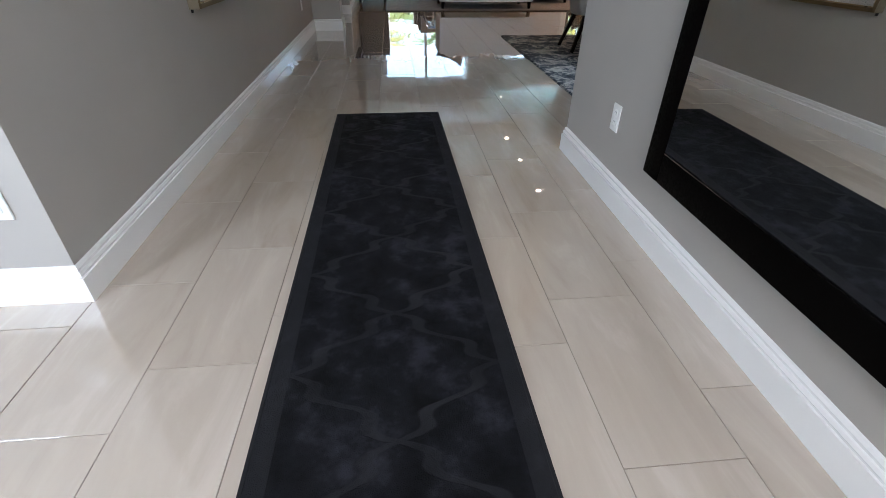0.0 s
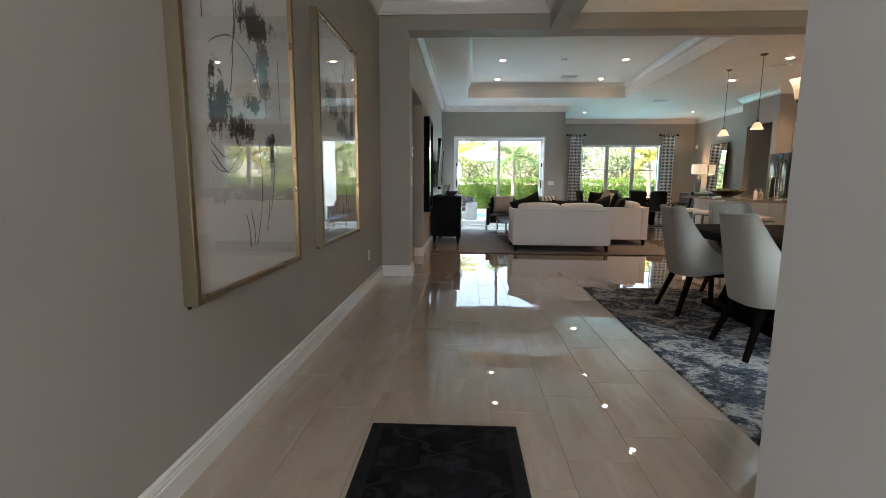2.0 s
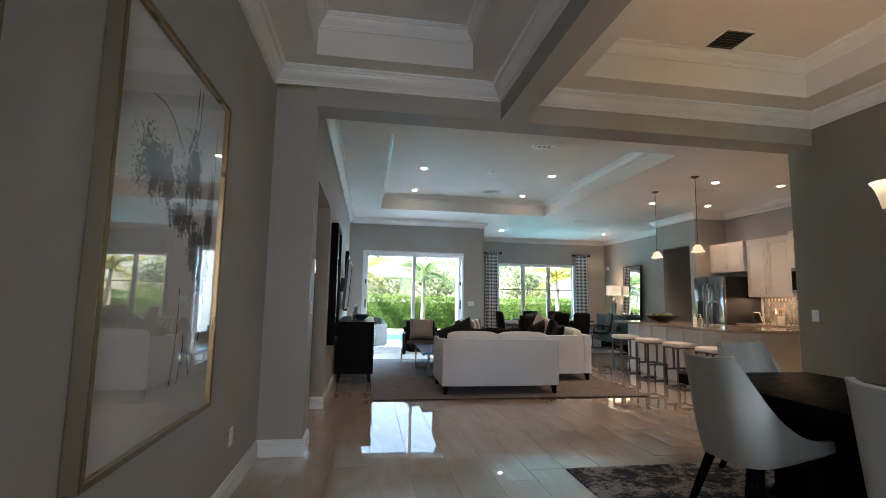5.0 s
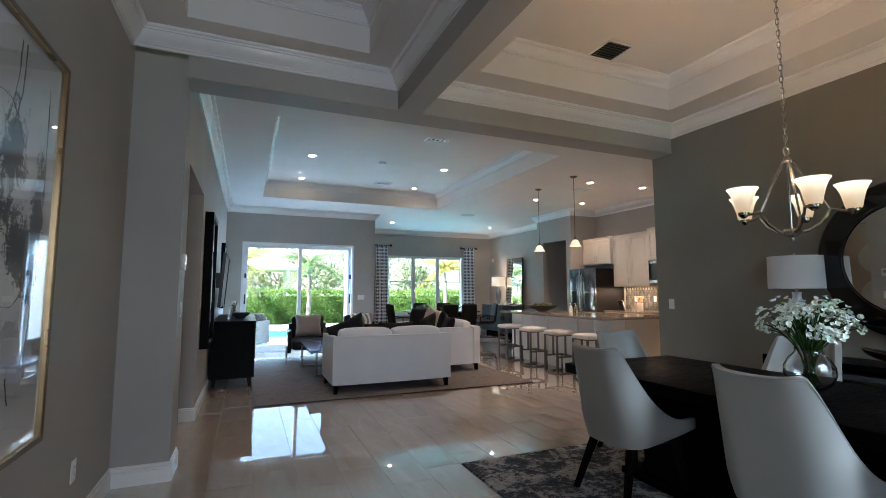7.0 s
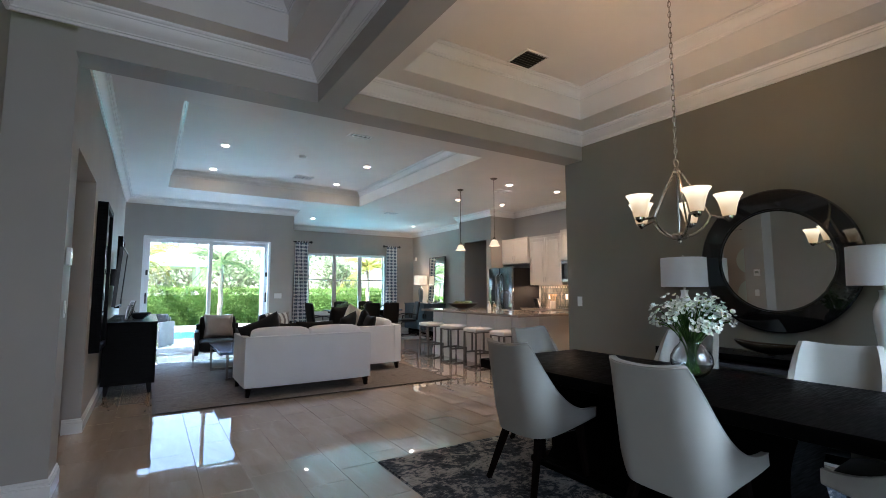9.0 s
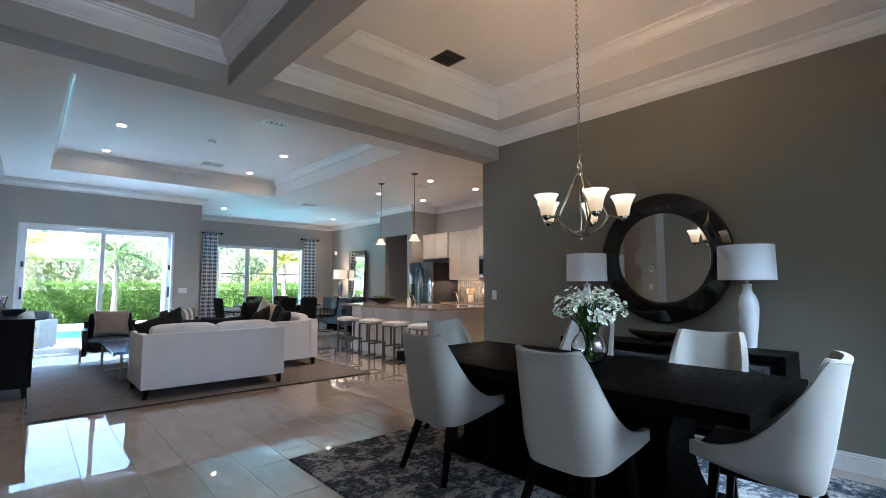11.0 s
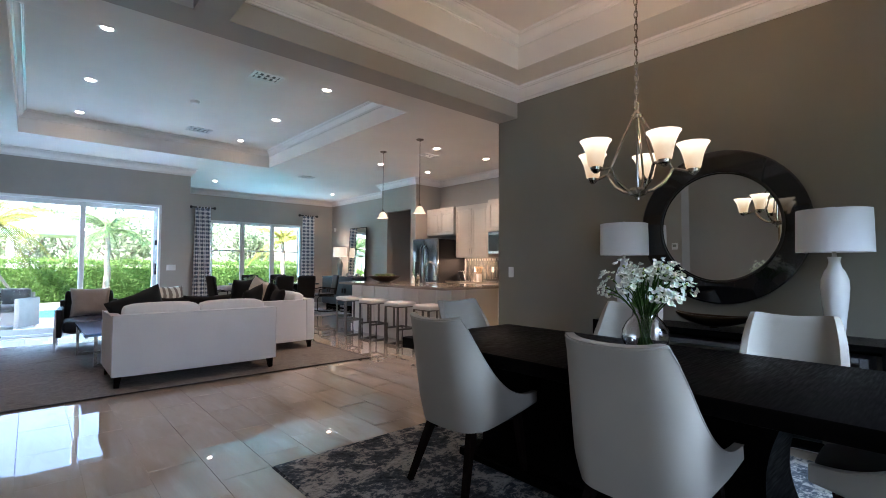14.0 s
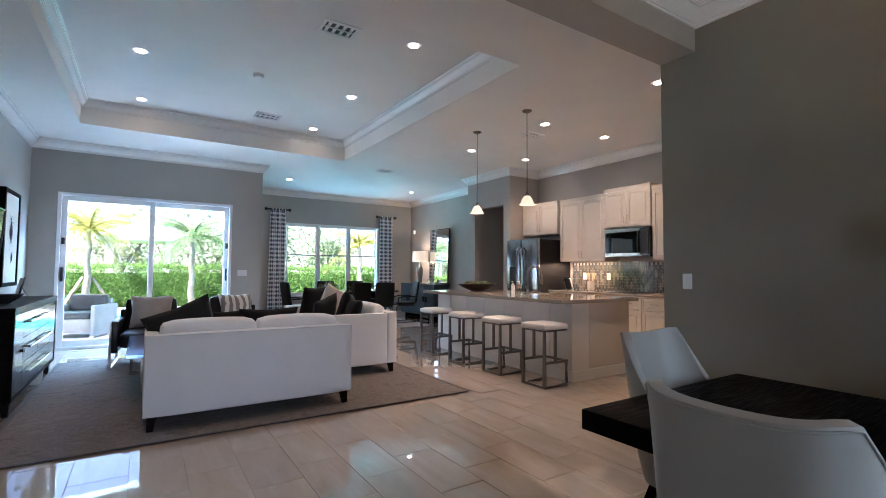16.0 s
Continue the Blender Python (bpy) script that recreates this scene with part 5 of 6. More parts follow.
M_RUG_L = distressed_rug("taupe_area_rug", (0.115, 0.105, 0.10), (0.165, 0.15, 0.142), (0.23, 0.21, 0.20), 2.0)
lr = flat_rug("area_rug", "plain taupe area rug under the living room seating", 1.945, 10.87, 3.77, 3.90, M_RUG_L, 0.012)
part("binding", mould([(-1.885, -1.95), (1.885, -1.95), (1.885, 1.95), (-1.885, 1.95)], [(-0.03, 0.012), (-0.03, 0.0135), (0.004, 0.0135), (0.004, 0.0), (0.0, 0.0), (0.0, 0.012)], True), fabric("dark_rug_binding", (0.05, 0.04, 0.034)), lr, "dark bound edge")


def sofa(name, label, x, y, rz, length, depth=0.90, seats=2):
    """A tuxedo sofa; its back lies at -y, its seat opens to +y."""
    t = thing(name, label, "sofa", (x, y, 0.013), rz, group="white sofas")
    L, D, H, A = length / 2, depth / 2, 0.735, 0.10
    part("base", boxes((-L + 0.01, L - 0.01, -D + 0.01, D - 0.01, 0.115, 0.30), bevel=0.012, seg=2), M_SOFA, t)
    part("backrest", cushion(-L, L, -D, -D + 0.13, 0.11, H, 0.004, 0.018), M_SOFA, t)
    for s in (-1, 1):
        part("arm", cushion(s * (L - A / 2) - A / 2, s * (L - A / 2) + A / 2, -D + 0.13, D, 0.11, H - 0.012, 0.004, 0.018), M_SOFA, t)
        part("piping", tube([(s * (L - 0.004), -D + 0.14, H - 0.016), (s * (L - 0.004), D - 0.005, H - 0.016), (s * (L - 0.004), D - 0.005, 0.12)], 0.005, 6), M_SOFA, t)
    part("piping", tube([(-L + 0.005, -D + 0.005, 0.12), (-L + 0.005, -D + 0.005, H - 0.004), (L - 0.005, -D + 0.005, H - 0.004), (L - 0.005, -D + 0.005, 0.12)], 0.005, 6), M_SOFA, t)
    w = (2 * L - 2 * A) / seats
    for k in range(seats):
        a = -L + A + k * w
        part("seat_cushion", cushion(a + 0.004, a + w - 0.004, -D + 0.28, D + 0.015, 0.30, 0.46, 0.018, 0.04), M_SOFA, t)
        part("back_cushion", moved(cushion(a + 0.006, a + w - 0.006, -0.09, 0.09, 0, 0.36, 0.022, 0.05), pose(0, -D + 0.235, 0.46, 7, 0, 0)), M_SOFA, t)
    for sx in (-1, 1):
        for sy in (-1, 1):
            part("leg", tube([(sx * (L - 0.06), sy * (D - 0.06), 0.115), (sx * (L - 0.05), sy * (D - 0.05), 0.0)], [0.032, 0.021], square=True), M_LEG, t)
    return t


sofa("sofa", "white upholstered two-seat sofa on dark tapered legs", 1.80, 9.58, 0, 1.66)
sofa("sofa", "white upholstered sofa facing the television wall", 3.16, 11.06, 90, 1.86, 0.92)


def pillow(x, y, z, rz, tilt, w, h, m, label, seed, roll=0):
    t = thing("throw_pillow", label, "pillow", group="throw pillows")
    t.matrix_basis = pose(x, y, z, tilt, roll, rz)
    part("cover", pillow_mesh(w, h, 0.15, seed), m, t, smooth=80)


pillow(1.36, 9.66, 0.49, 2, 12, 0.54, 0.50, M_GREYVELVET, "charcoal velvet pillow leaning on the white sofa", 1, -22)
pillow(1.60, 9.78, 0.48, -6, 16, 0.46, 0.42, M_DARKVELVET, "black pillow on the white sofa", 2)
pillow(1.98, 9.74, 0.48, 4, 12, 0.56, 0.42, M_DARKVELVET, "long black lumbar pillow on the white sofa", 3)
pillow(3.02, 11.70, 0.49, 30, 12, 0.54, 0.54, M_DARKVELVET, "black pillow against the sofa's far arm", 4)
pillow(3.08, 11.30, 0.50, 38, 14, 0.54, 0.55, M_IVORY_PILLOW, "ivory pillow on the white sofa", 5, 16)
pillow(2.98, 11.04, 0.48, 34, 16, 0.46, 0.46, M_GREYVELVET, "charcoal pillow on the white sofa", 6, -14)
pillow(3.12, 10.80, 0.49, 60, 14, 0.54, 0.50, M_DARKVELVET, "black velvet pillow on the white sofa", 7, 10)
pillow(3.10, 10.52, 0.48, 84, 18, 0.46, 0.44, M_DARKVELVET, "black velvet pillow on the white sofa", 8)


def armchair(x, y, rz, label):
    """A black leather armchair in a chromed flat-bar frame, opening to +y."""
    t = thing("armchair", label, "armchair", (x, y, 0.013), rz, group="black armchairs")
    part("seat", cushion(-0.30, 0.30, -0.26, 0.34, 0.25, 0.44, 0.02, 0.05), M_BLACKLEATHER, t)
    part("backrest", moved(cushion(-0.30, 0.30, -0.07, 0.07, 0, 0.50, 0.015, 0.04), pose(0, -0.29, 0.34, 10, 0, 0)), M_BLACKLEATHER, t)
    part("tub", boxes((-0.36, 0.36, -0.36, -0.30, 0.20, 0.70), bevel=0.02, seg=2), M_BLACKLEATHER, t)
    for s in (-1, 1):
        part("arm", boxes((s * 0.345 - 0.04, s * 0.345 + 0.04, -0.34, 0.34, 0.20, 0.60), bevel=0.02, seg=2), M_BLACKLEATHER, t)
        part("leg", tube([(s * 0.385, 0.33, 0.60), (s * 0.385, 0.33, 0.008), (s * 0.385, -0.33, 0.008), (s * 0.385, -0.33, 0.50)], 0.011, square=True), M_CHROME, t, "chrome flat-bar frame")


armchair(1.03, 12.28, 176, "black leather armchair with a chrome frame and taupe pillow")
armchair(2.13, 12.36, -172, "black leather armchair with a chrome frame and patterned pillow")
pillow(1.05, 12.36, 0.47, 178, 24, 0.50, 0.46, M_TAUPE_PILLOW, "taupe chenille pillow on the black armchair", 9)


def stripe_material():
    m = fabric("striped_pillow_cloth", (0.5, 0.46, 0.42), 0.2, 140, 0.9, 0.2, 0.6)
    n = Nodes(m)
    v = n.coords("Object")
    wv = n.add("ShaderNodeTexWave")
    wv.inputs["Scale"].default_value = 3.2
    wv.inputs["Distortion"].default_value = 6.0
    wv.inputs["Detail"].default_value = 3.0
    n.link(v, wv.inputs["Vector"])
    n.color(n.ramp(wv.outputs["Fac"], [(0.35, (0.22, 0.19, 0.17)), (0.6, (0.66, 0.63, 0.58))]))
    return m


pillow(2.15, 12.44, 0.47, -172, 24, 0.48, 0.46, stripe_material(), "grey and ivory patterned pillow on the black armchair", 10)


def coffee_table(x, y):
    t = thing("coffee_table", "low coffee table with a sky-tinted mirrored top and dark sled legs", "coffee table", (x, y, 0.013))
    # Blue metal colour stands in for the sky's reflection on the top.
    part("top", boxes((-0.33, 0.33, -0.75, 0.75, 0.405, 0.44), bevel=0.004), mat("sky_tinted_top", (0.28, 0.46, 0.78), 0.14, metal=1.0), t, "sky-tinted mirrored top")
    for s in (-1, 1):
        part("leg", tube([(-0.19 - 0.11 * (s > 0), 0.11 + s * 0.51, 0.40), (-0.19 - 0.11 * (s > 0), 0.11 + s * 0.51, 0.016), (0.19 + 0.11 * (s > 0), 0.11 + s * 0.51, 0.016), (0.19 + 0.11 * (s > 0), 0.11 + s * 0.51, 0.40)], 0.018, square=True), M_DARKNICKEL, t)
    for s in (-1, 1):
        part("side_rail", boxes((s * 0.30 - 0.012, s * 0.30 + 0.012, -0.66, 0.66, 0.38, 0.404)), M_DARKNICKEL, t)


coffee_table(1.155, 10.95)


def media_cabinet():
    """End doors, and between them three rows of paired drawers bridged by long chrome pulls."""
    t = thing("media_cabinet", "glossy black media cabinet with paired drawers and long chrome pulls", "cabinet", (-0.235, 11.235, 0.0))
    X, Y = 0.285, 1.105
    part("carcass", boxes((-X, X - 0.02, -Y, Y, 0.14, 0.895), bevel=0.004), M_BLACKWOOD, t)
    part("top", boxes((-X, X + 0.008, -Y - 0.008, Y + 0.008, 0.895, 0.925), bevel=0.003), M_BLACKWOOD, t)
    part("front_frame", boxes((X - 0.02, X + 0.004, -Y, -Y + 0.035, 0.14, 0.895), (X - 0.02, X + 0.004, Y - 0.035, Y, 0.14, 0.895), (X - 0.02, X + 0.004, -Y + 0.035, Y - 0.035, 0.14, 0.175), (X - 0.02, X + 0.004, -Y + 0.035, Y - 0.035, 0.865, 0.895), bevel=0.003), M_BLACKWOOD, t)
    for s in (-1, 1):
        y0, y1 = (-Y + 0.04, -0.705) if s < 0 else (0.705, Y - 0.04)
        d = part("door", boxes((X - 0.02, X - 0.001, y0, y1, 0.18, 0.86), bevel=0.003), M_GLOSSFRONT, t, "glossy black end door")
        part("knob", lathe([(0, 0), (0.012, 0), (0.016, 0.012), (0.010, 0.022), (0, 0.024)], 14), M_CHROME, d).matrix_basis = pose(X - 0.001, y1 - 0.04 if s < 0 else y0 + 0.04, 0.52, 0, 90, 0)
    for j in range(3):
        z0 = 0.18 + j * 0.228
        for a, b in ((-0.70, -0.003), (0.003, 0.70)):
            part("drawer_front", boxes((X - 0.02, X - 0.001, a, b, z0, z0 + 0.222), bevel=0.003), M_GLOSSFRONT, t, "glossy drawer front")
        zc = z0 + 0.125
        pull = part("handle", boxes((X + 0.022, X + 0.034, -0.58, 0.60, zc - 0.009, zc + 0.009), bevel=0.002), M_CHROME, t, "long chrome bar pull")
        for y in (-0.52, -0.06, 0.06, 0.54):
            part("post", boxes((X - 0.001, X + 0.022, y - 0.008, y + 0.008, zc - 0.008, zc + 0.008)), M_CHROME, pull)
    for sx in (-1, 1):
        for sy in (-1, 1):
            part("leg", tube([(sx * (X - 0.06), sy * (Y - 0.16), 0.14), (sx * (X - 0.05), sy * (Y - 0.12), 0.0)], [0.034, 0.020], square=True), M_BLACKWOOD, t)


M_GLOSSFRONT = mat("polished_black_front", (0.004, 0.0045, 0.006), 0.16, spec=0.4)
media_cabinet()


def wall_panel(name, label, category, x, y0, y1, z0, z1, d, edge, face, frame_mat, tilt=0.0):
    t = thing(name, label, category, (x, (y0 + y1) / 2, (z0 + z1) / 2))
    w, h = (y1 - y0) / 2, (z1 - z0) / 2
    part("frame", boxes((0.0, d, -w, -w + edge, -h, h), (0.0, d, w - edge, w, -h, h), (0.0, d, -w + edge, w - edge, -h, -h + edge), (0.0, d, -w + edge, w - edge, h - edge, h), bevel=0.003), frame_mat, t)
    part("face", boxes((d * 0.3, d * 0.8, -w + edge, w - edge, -h + edge, h - edge)), face, t)
    return t


tv = wall_panel("television", "flat black wall television, switched off and reflecting the garden", "television", LW + 0.10, 10.49, 11.95, 1.105, 1.915, 0.045, 0.012, mat("dark_screen", (0.006, 0.006, 0.007), 0.02, spec=0.9), M_BLACK)
part("wall_arm", boxes((-0.10, 0.0, -0.12, 0.12, -0.12, 0.12), bevel=0.01), M_BLACK, tv)
tv.matrix_basis = tv.matrix_basis @ pose(0, 0, 0, 0, 4, 0)
wall_panel("framed_picture", "pale picture in a deep black frame beside the television", "picture", LW + 0.002, 12.42, 13.22, 1.03, 2.24, 0.07, 0.05, ink_material("pale_print", 0.3, ((0.0, 0.1, 0.10, 0.2), (0.08, -0.25, 0.06, 0.08))), M_BLACKWOOD)
wall_panel("wall_mirror", "tall mirror in a deep black frame by the opening", "mirror", LW + 0.002, 8.80, 9.62, 0.70, 2.24, 0.09, 0.06, M_MIRROR, M_BLACKWOOD)


def photo_frame(x, y, z, rz, w, h):
    t = thing("photo_frame", "small standing photo frame on the black cabinet", "photo frame", (x, y, z), rz, group="photo frames")
    m = pose(0, 0, 0, -12, 0, 0)
    part("frame", moved(boxes((-w / 2, -w / 2 + 0.012, -0.01, 0.01, 0, h), (w / 2 - 0.012, w / 2, -0.01, 0.01, 0, h), (-w / 2 + 0.012, w / 2 - 0.012, -0.01, 0.01, 0, 0.012), (-w / 2 + 0.012, w / 2 - 0.012, -0.01, 0.01, h - 0.012, h)), m), M_CHROME, t)
    part("print", moved(boxes((-w / 2 + 0.012, w / 2 - 0.012, -0.006, 0.004, 0.012, h - 0.012)), m), mat("grey_photo_paper", (0.25, 0.24, 0.23), 0.3), t)
    part("easel", moved(boxes((-0.015, 0.015, -0.004, 0.0, 0.0, h * 0.7)), pose(0, h * 0.42, 0.002, 28, 0, 0)), M_BLACK, t)


photo_frame(-0.30, 10.55, 0.927, -75, 0.16, 0.21)
photo_frame(-0.32, 12.35, 0.927, -70, 0.18, 0.23)
bo = thing("decor_bowl", "shallow dark bowl with a pale glazed inside on the black cabinet", "bowl", (-0.16, 10.85, 0.926))
part("bowl", lathe([(0, 0.004), (0.05, 0.004), (0.055, 0.0), (0.06, 0.008), (0.12, 0.05), (0.15, 0.085), (0.146, 0.086), (0.11, 0.052), (0.05, 0.014), (0, 0.012)], 32), mat("slate_glaze", (0.05, 0.06, 0.07), 0.15, coat=0.4), bo)

# ---- breakfast nook ----
M_TEAL = wood("teal_washed_wood", (0.035, 0.062, 0.075), (0.075, 0.12, 0.14), rough=0.5)


def curtain_material():
    """White cloth with rows of slate-blue ovals."""
    m = fabric("lattice_print_curtain", (0.60, 0.62, 0.65), 0.05, 300, 0.9, 0.1, 0.2)
    n = Nodes(m)
    tc = n.add("ShaderNodeTexCoord")
    sep = n.add("ShaderNodeSeparateXYZ")
    n.link(tc.outputs["UV"], sep.inputs[0])
    a = n.math("COSINE", n.math("MULTIPLY", sep.outputs[0], 2 * math.pi / 0.095))
    b = n.math("COSINE", n.math("MULTIPLY", sep.outputs[1], 2 * math.pi / 0.10))
    s = n.math("ADD", a, b)
    dots = n.ramp(s, [(0.12, (0, 0, 0)), (0.26, (1, 1, 1))])
    n.color(n.mix(dots, (0.86, 0.88, 0.90), (0.14, 0.18, 0.25)))
    return m


M_CURTAIN = curtain_material()


def curtain(x0, x1, label):
    t = thing("curtain", label, "curtain", ((x0 + x1) / 2, YW - 0.09, 0.0), group="nook curtains")
    w = x1 - x0
    bm = bmesh.new()
    uv = bm.loops.layers.uv.new("UVMap")
    nu, nv = 72, 20
    rng = random.Random(3)
    ph = rng.uniform(0, 5)
    vs = []
    for i in range(nu + 1):
        u = i / nu
        col = []
        for j in range(nv + 1):
            v = j / nv
            fold = 0.046 * math.sin(2 * math.pi * 5 * u + 0.5 * math.sin(3 * v + ph)) * (1 - 0.25 * v)
            col.append(bm.verts.new(((u - 0.5) * w * (0.94 + 0.14 * (1 - v)), fold, 0.02 + 2.74 * v)))
        vs.append(col)
    for i in range(nu):
        for j in range(nv):
            f = bm.faces.new((vs[i][j], vs[i + 1][j], vs[i + 1][j + 1], vs[i][j + 1]))
            for l, (a, b) in zip(f.loops, ((i, j), (i + 1, j), (i + 1, j + 1), (i, j + 1))):
                l[uv].uv = (a / nu * w * 1.9, b / nv * 2.66)
    part("cloth", bm, M_CURTAIN, t, smooth=80)
    part("rod", tube([(-w / 2 - 0.06, 0, 2.745), (w / 2 + 0.06, 0, 2.745)], 0.018, 10), M_BLACK, t, "black curtain rod")
    for s in (-1, 1):
        part("finial", lathe([(0, -0.040), (0.024, -0.034), (0.040, 0.0), (0.024, 0.034), (0, 0.040)], 14, (s * (w / 2 + 0.08), 0, 2.745)), M_BLACK, t)
        part("bracket", boxes((s * (w / 2 + 0.02) - 0.008, s * (w / 2 + 0.02) + 0.008, 0.0, 0.088, 2.735, 2.755)), M_BLACK, t)
    for k in range(7):
        part("ring", tube([((k / 6 - 0.5) * w * 0.9, 0.024 * math.cos(q), 2.735 + 0.024 * math.sin(q)) for q in [2 * math.pi * i / 12 for i in range(12)]], 0.003, 5, closed=True), M_BLACK, t)


curtain(3.46, 3.86, "slate and white lattice print curtain on a black rod")
curtain(6.38, 6.78, "slate and white lattice print curtain on a black rod")
flat_rug("area_rug", "pale grey rug with a dark ring motif under the nook table", 5.15, 15.25, 3.0, 2.1, distressed_rug("pale_nook_rug", (0.10, 0.11, 0.13), (0.33, 0.34, 0.36), (0.46, 0.47, 0.48), 1.6), 0.010)


def nook_table():
    t = thing("nook_table", "dark breakfast table with a glossy top tinted for window reflection", "table", (5.05, 15.25, 0.011))
    # Blue-grey metal holds the window's reflection in the base colour.
    part("tabletop", boxes((-0.98, 0.98, -0.50, 0.50, 0.745, 0.785), bevel=0.006), mat("sky_tinted_table_top", (0.22, 0.30, 0.40), 0.10, metal=0.8), t, "glossy top tinted for window reflection")
    part("apron", boxes((-0.88, 0.88, -0.40, 0.40, 0.69, 0.745)), M_BLACKWOOD, t)
    for s in (-1, 1):
        part("pedestal", boxes((s * 0.55 - 0.06, s * 0.55 + 0.06, -0.30, 0.30, 0.0, 0.69), bevel=0.01), M_BLACKWOOD, t)


nook_table()


def nook_chair(x, y, rz):
    t = thing("nook_chair", "black leather cantilever chair at the breakfast table", "chair", (x, y, 0.011), rz, group="chairs round the nook table")
    part("seat", cushion(-0.23, 0.23, -0.22, 0.23, 0.42, 0.49, 0.01, 0.03), M_BLACKLEATHER, t)
    part("backrest", moved(cushion(-0.22, 0.22, -0.03, 0.03, 0, 0.54, 0.008, 0.025), pose(0, -0.235, 0.45, 9, 0, 0)), M_BLACKLEATHER, t)
    for s in (-1, 1):
        part("arm", tube([(s * 0.235, -0.24, 0.62), (s * 0.25, 0.02, 0.64), (s * 0.25, 0.20, 0.60), (s * 0.245, 0.22, 0.46)], 0.014, 8), M_BLACKLEATHER, t)
        part("leg", tube([(s * 0.22, -0.20, 0.41), (s * 0.22, 0.20, 0.41), (s * 0.22, 0.24, 0.36), (s * 0.22, 0.24, 0.04), (s * 0.22, 0.20, 0.012), (s * 0.22, -0.24, 0.012)], 0.011, 8), M_BLACK, t, "black bent-tube frame")
    part("floor_bar", tube([(-0.22, -0.24, 0.012), (0.22, -0.24, 0.012)], 0.011, 8), M_BLACK, t)


for x, y, rz in ((4.90, 14.62, 4), (5.50, 14.62, -5), (4.75, 15.90, 180), (5.50, 15.90, 176), (3.80, 15.2, -82), (6.36, 15.1, 78)):
    nook_chair(x, y, rz)


def plant_centre(x, y, z):
    t = thing("centrepiece", "leafy green centrepiece in a dark tray on the table", "plant", (x, y, z))
    part("tray", lathe([(0, 0), (0.15, 0), (0.17, 0.03), (0.165, 0.03), (0.145, 0.008), (0, 0.008)], 24), M_BLACKWOOD, t)
    rng = np.random.default_rng(3)
    p = rng.normal(0, 1, (150, 3)) * np.array([0.09, 0.09, 0.04]) + np.array([0, 0, 0.085])
    lv = leaves("leaves", p, 0.05, M_TREE, 4)
    lv.parent = t


plant_centre(4.45, 15.2, 0.797)
br = thing("driftwood_branch", "pale driftwood branch laid along the breakfast table", "decor", (5.35, 15.2, 0.797))
part("branch", tube([(-0.42, 0.02, 0.10), (-0.25, 0, 0.05), (-0.05, 0.03, 0.03), (0.15, 0, 0.05), (0.32, -0.03, 0.12), (0.42, 0, 0.20)], [0.006, 0.014, 0.02, 0.018, 0.012, 0.005], 8), M_BARK, br)
for a, b in (((-0.2, 0, 0.05), (-0.30, 0.08, 0.16)), ((0.1, 0, 0.05), (0.18, -0.08, 0.17)), ((0.28, -0.02, 0.1), (0.25, 0.10, 0.21))):
    part("twig", tube([a, tuple((p + q) / 2 + 0.01 for p, q in zip(a, b)), b], [0.010, 0.007, 0.003], 6), M_BARK, br)
gl = thing("drinking_glass", "clear drinking glass on the breakfast table", "glass", (4.95, 15.05, 0.797))
part("bowl", lathe([(0, 0.004), (0.03, 0.004), (0.036, 0.12), (0.033, 0.12), (0.028, 0.012), (0, 0.012)], 20), M_GLASS, gl)


def buffet():
    t = thing("sideboard", "teal washed sideboard with four doors under a tall mirror", "sideboard", (7.16, 15.48, 0.0))
    X, Y = 0.235, 0.86
    part("carcass", boxes((-X + 0.02, X, -Y, Y, 0.14, 0.90), bevel=0.005), M_TEAL, t)
    part("top", boxes((-X - 0.01, X, -Y - 0.015, Y + 0.015, 0.90, 0.935), bevel=0.005), M_TEAL, t)
    w = 2 * Y / 4
    for k in range(4):
        d = part("door", boxes((-X, -X + 0.02, -Y + k * w + 0.006, -Y + (k + 1) * w - 0.006, 0.16, 0.885), bevel=0.004), M_TEAL, t)
        yh = -Y + k * w + (w - 0.07 if k % 2 == 0 else 0.07)
        part("pull", boxes((-X - 0.016, -X, yh - 0.03, yh - 0.018, 0.48, 0.62), (-X - 0.016, -X, yh + 0.018, yh + 0.03, 0.48, 0.62), (-X - 0.016, -X, yh - 0.018, yh + 0.018, 0.608, 0.62), (-X - 0.016, -X, yh - 0.018, yh + 0.018, 0.48, 0.492)), M_BLACK, d, "black frame pull")
    for s in (-1, 1):
        part("sled_foot", boxes((-X + 0.02, X - 0.02, s * 0.6 - 0.03, s * 0.6 + 0.03, 0.0, 0.14), bevel=0.006), M_BLACKWOOD, t)
    part("foot_rail", boxes((-X + 0.03, -X + 0.06, -0.57, 0.57, 0.03, 0.07)), M_BLACKWOOD, t)


buffet()
M_GREYCERAMIC = mat("slate_glazed_ceramic", (0.20, 0.24, 0.27), 0.2, coat=0.4)
M_LITSHADE = glow("lit_linen_shade", (1.0, 0.78, 0.50), 0.05, (0.75, 0.72, 0.66))
table_lamp(7.17, 15.72, 0.936, "slate ceramic table lamp with a lit linen shade", M_GREYCERAMIC, M_LITSHADE, 1.05)
mm = wall_panel("leaning_mirror", "rectangular mirror in a thin black frame on the sideboard", "mirror", 0, -0.45, 0.45, 0.0, 1.40, 0.03, 0.022, M_MIRROR, M_BLACK)
mm.matrix_basis = pose(NX - 0.10, 14.98, 0.94 + 0.70, 0, -2, 180)
de = thing("decor_tray", "small chrome tray with a round clock and beads", "decor", (7.12, 15.15, 0.936))
part("tray", boxes((-0.09, 0.09, -0.15, 0.15, 0, 0.012), bevel=0.004), M_CHROME, de)
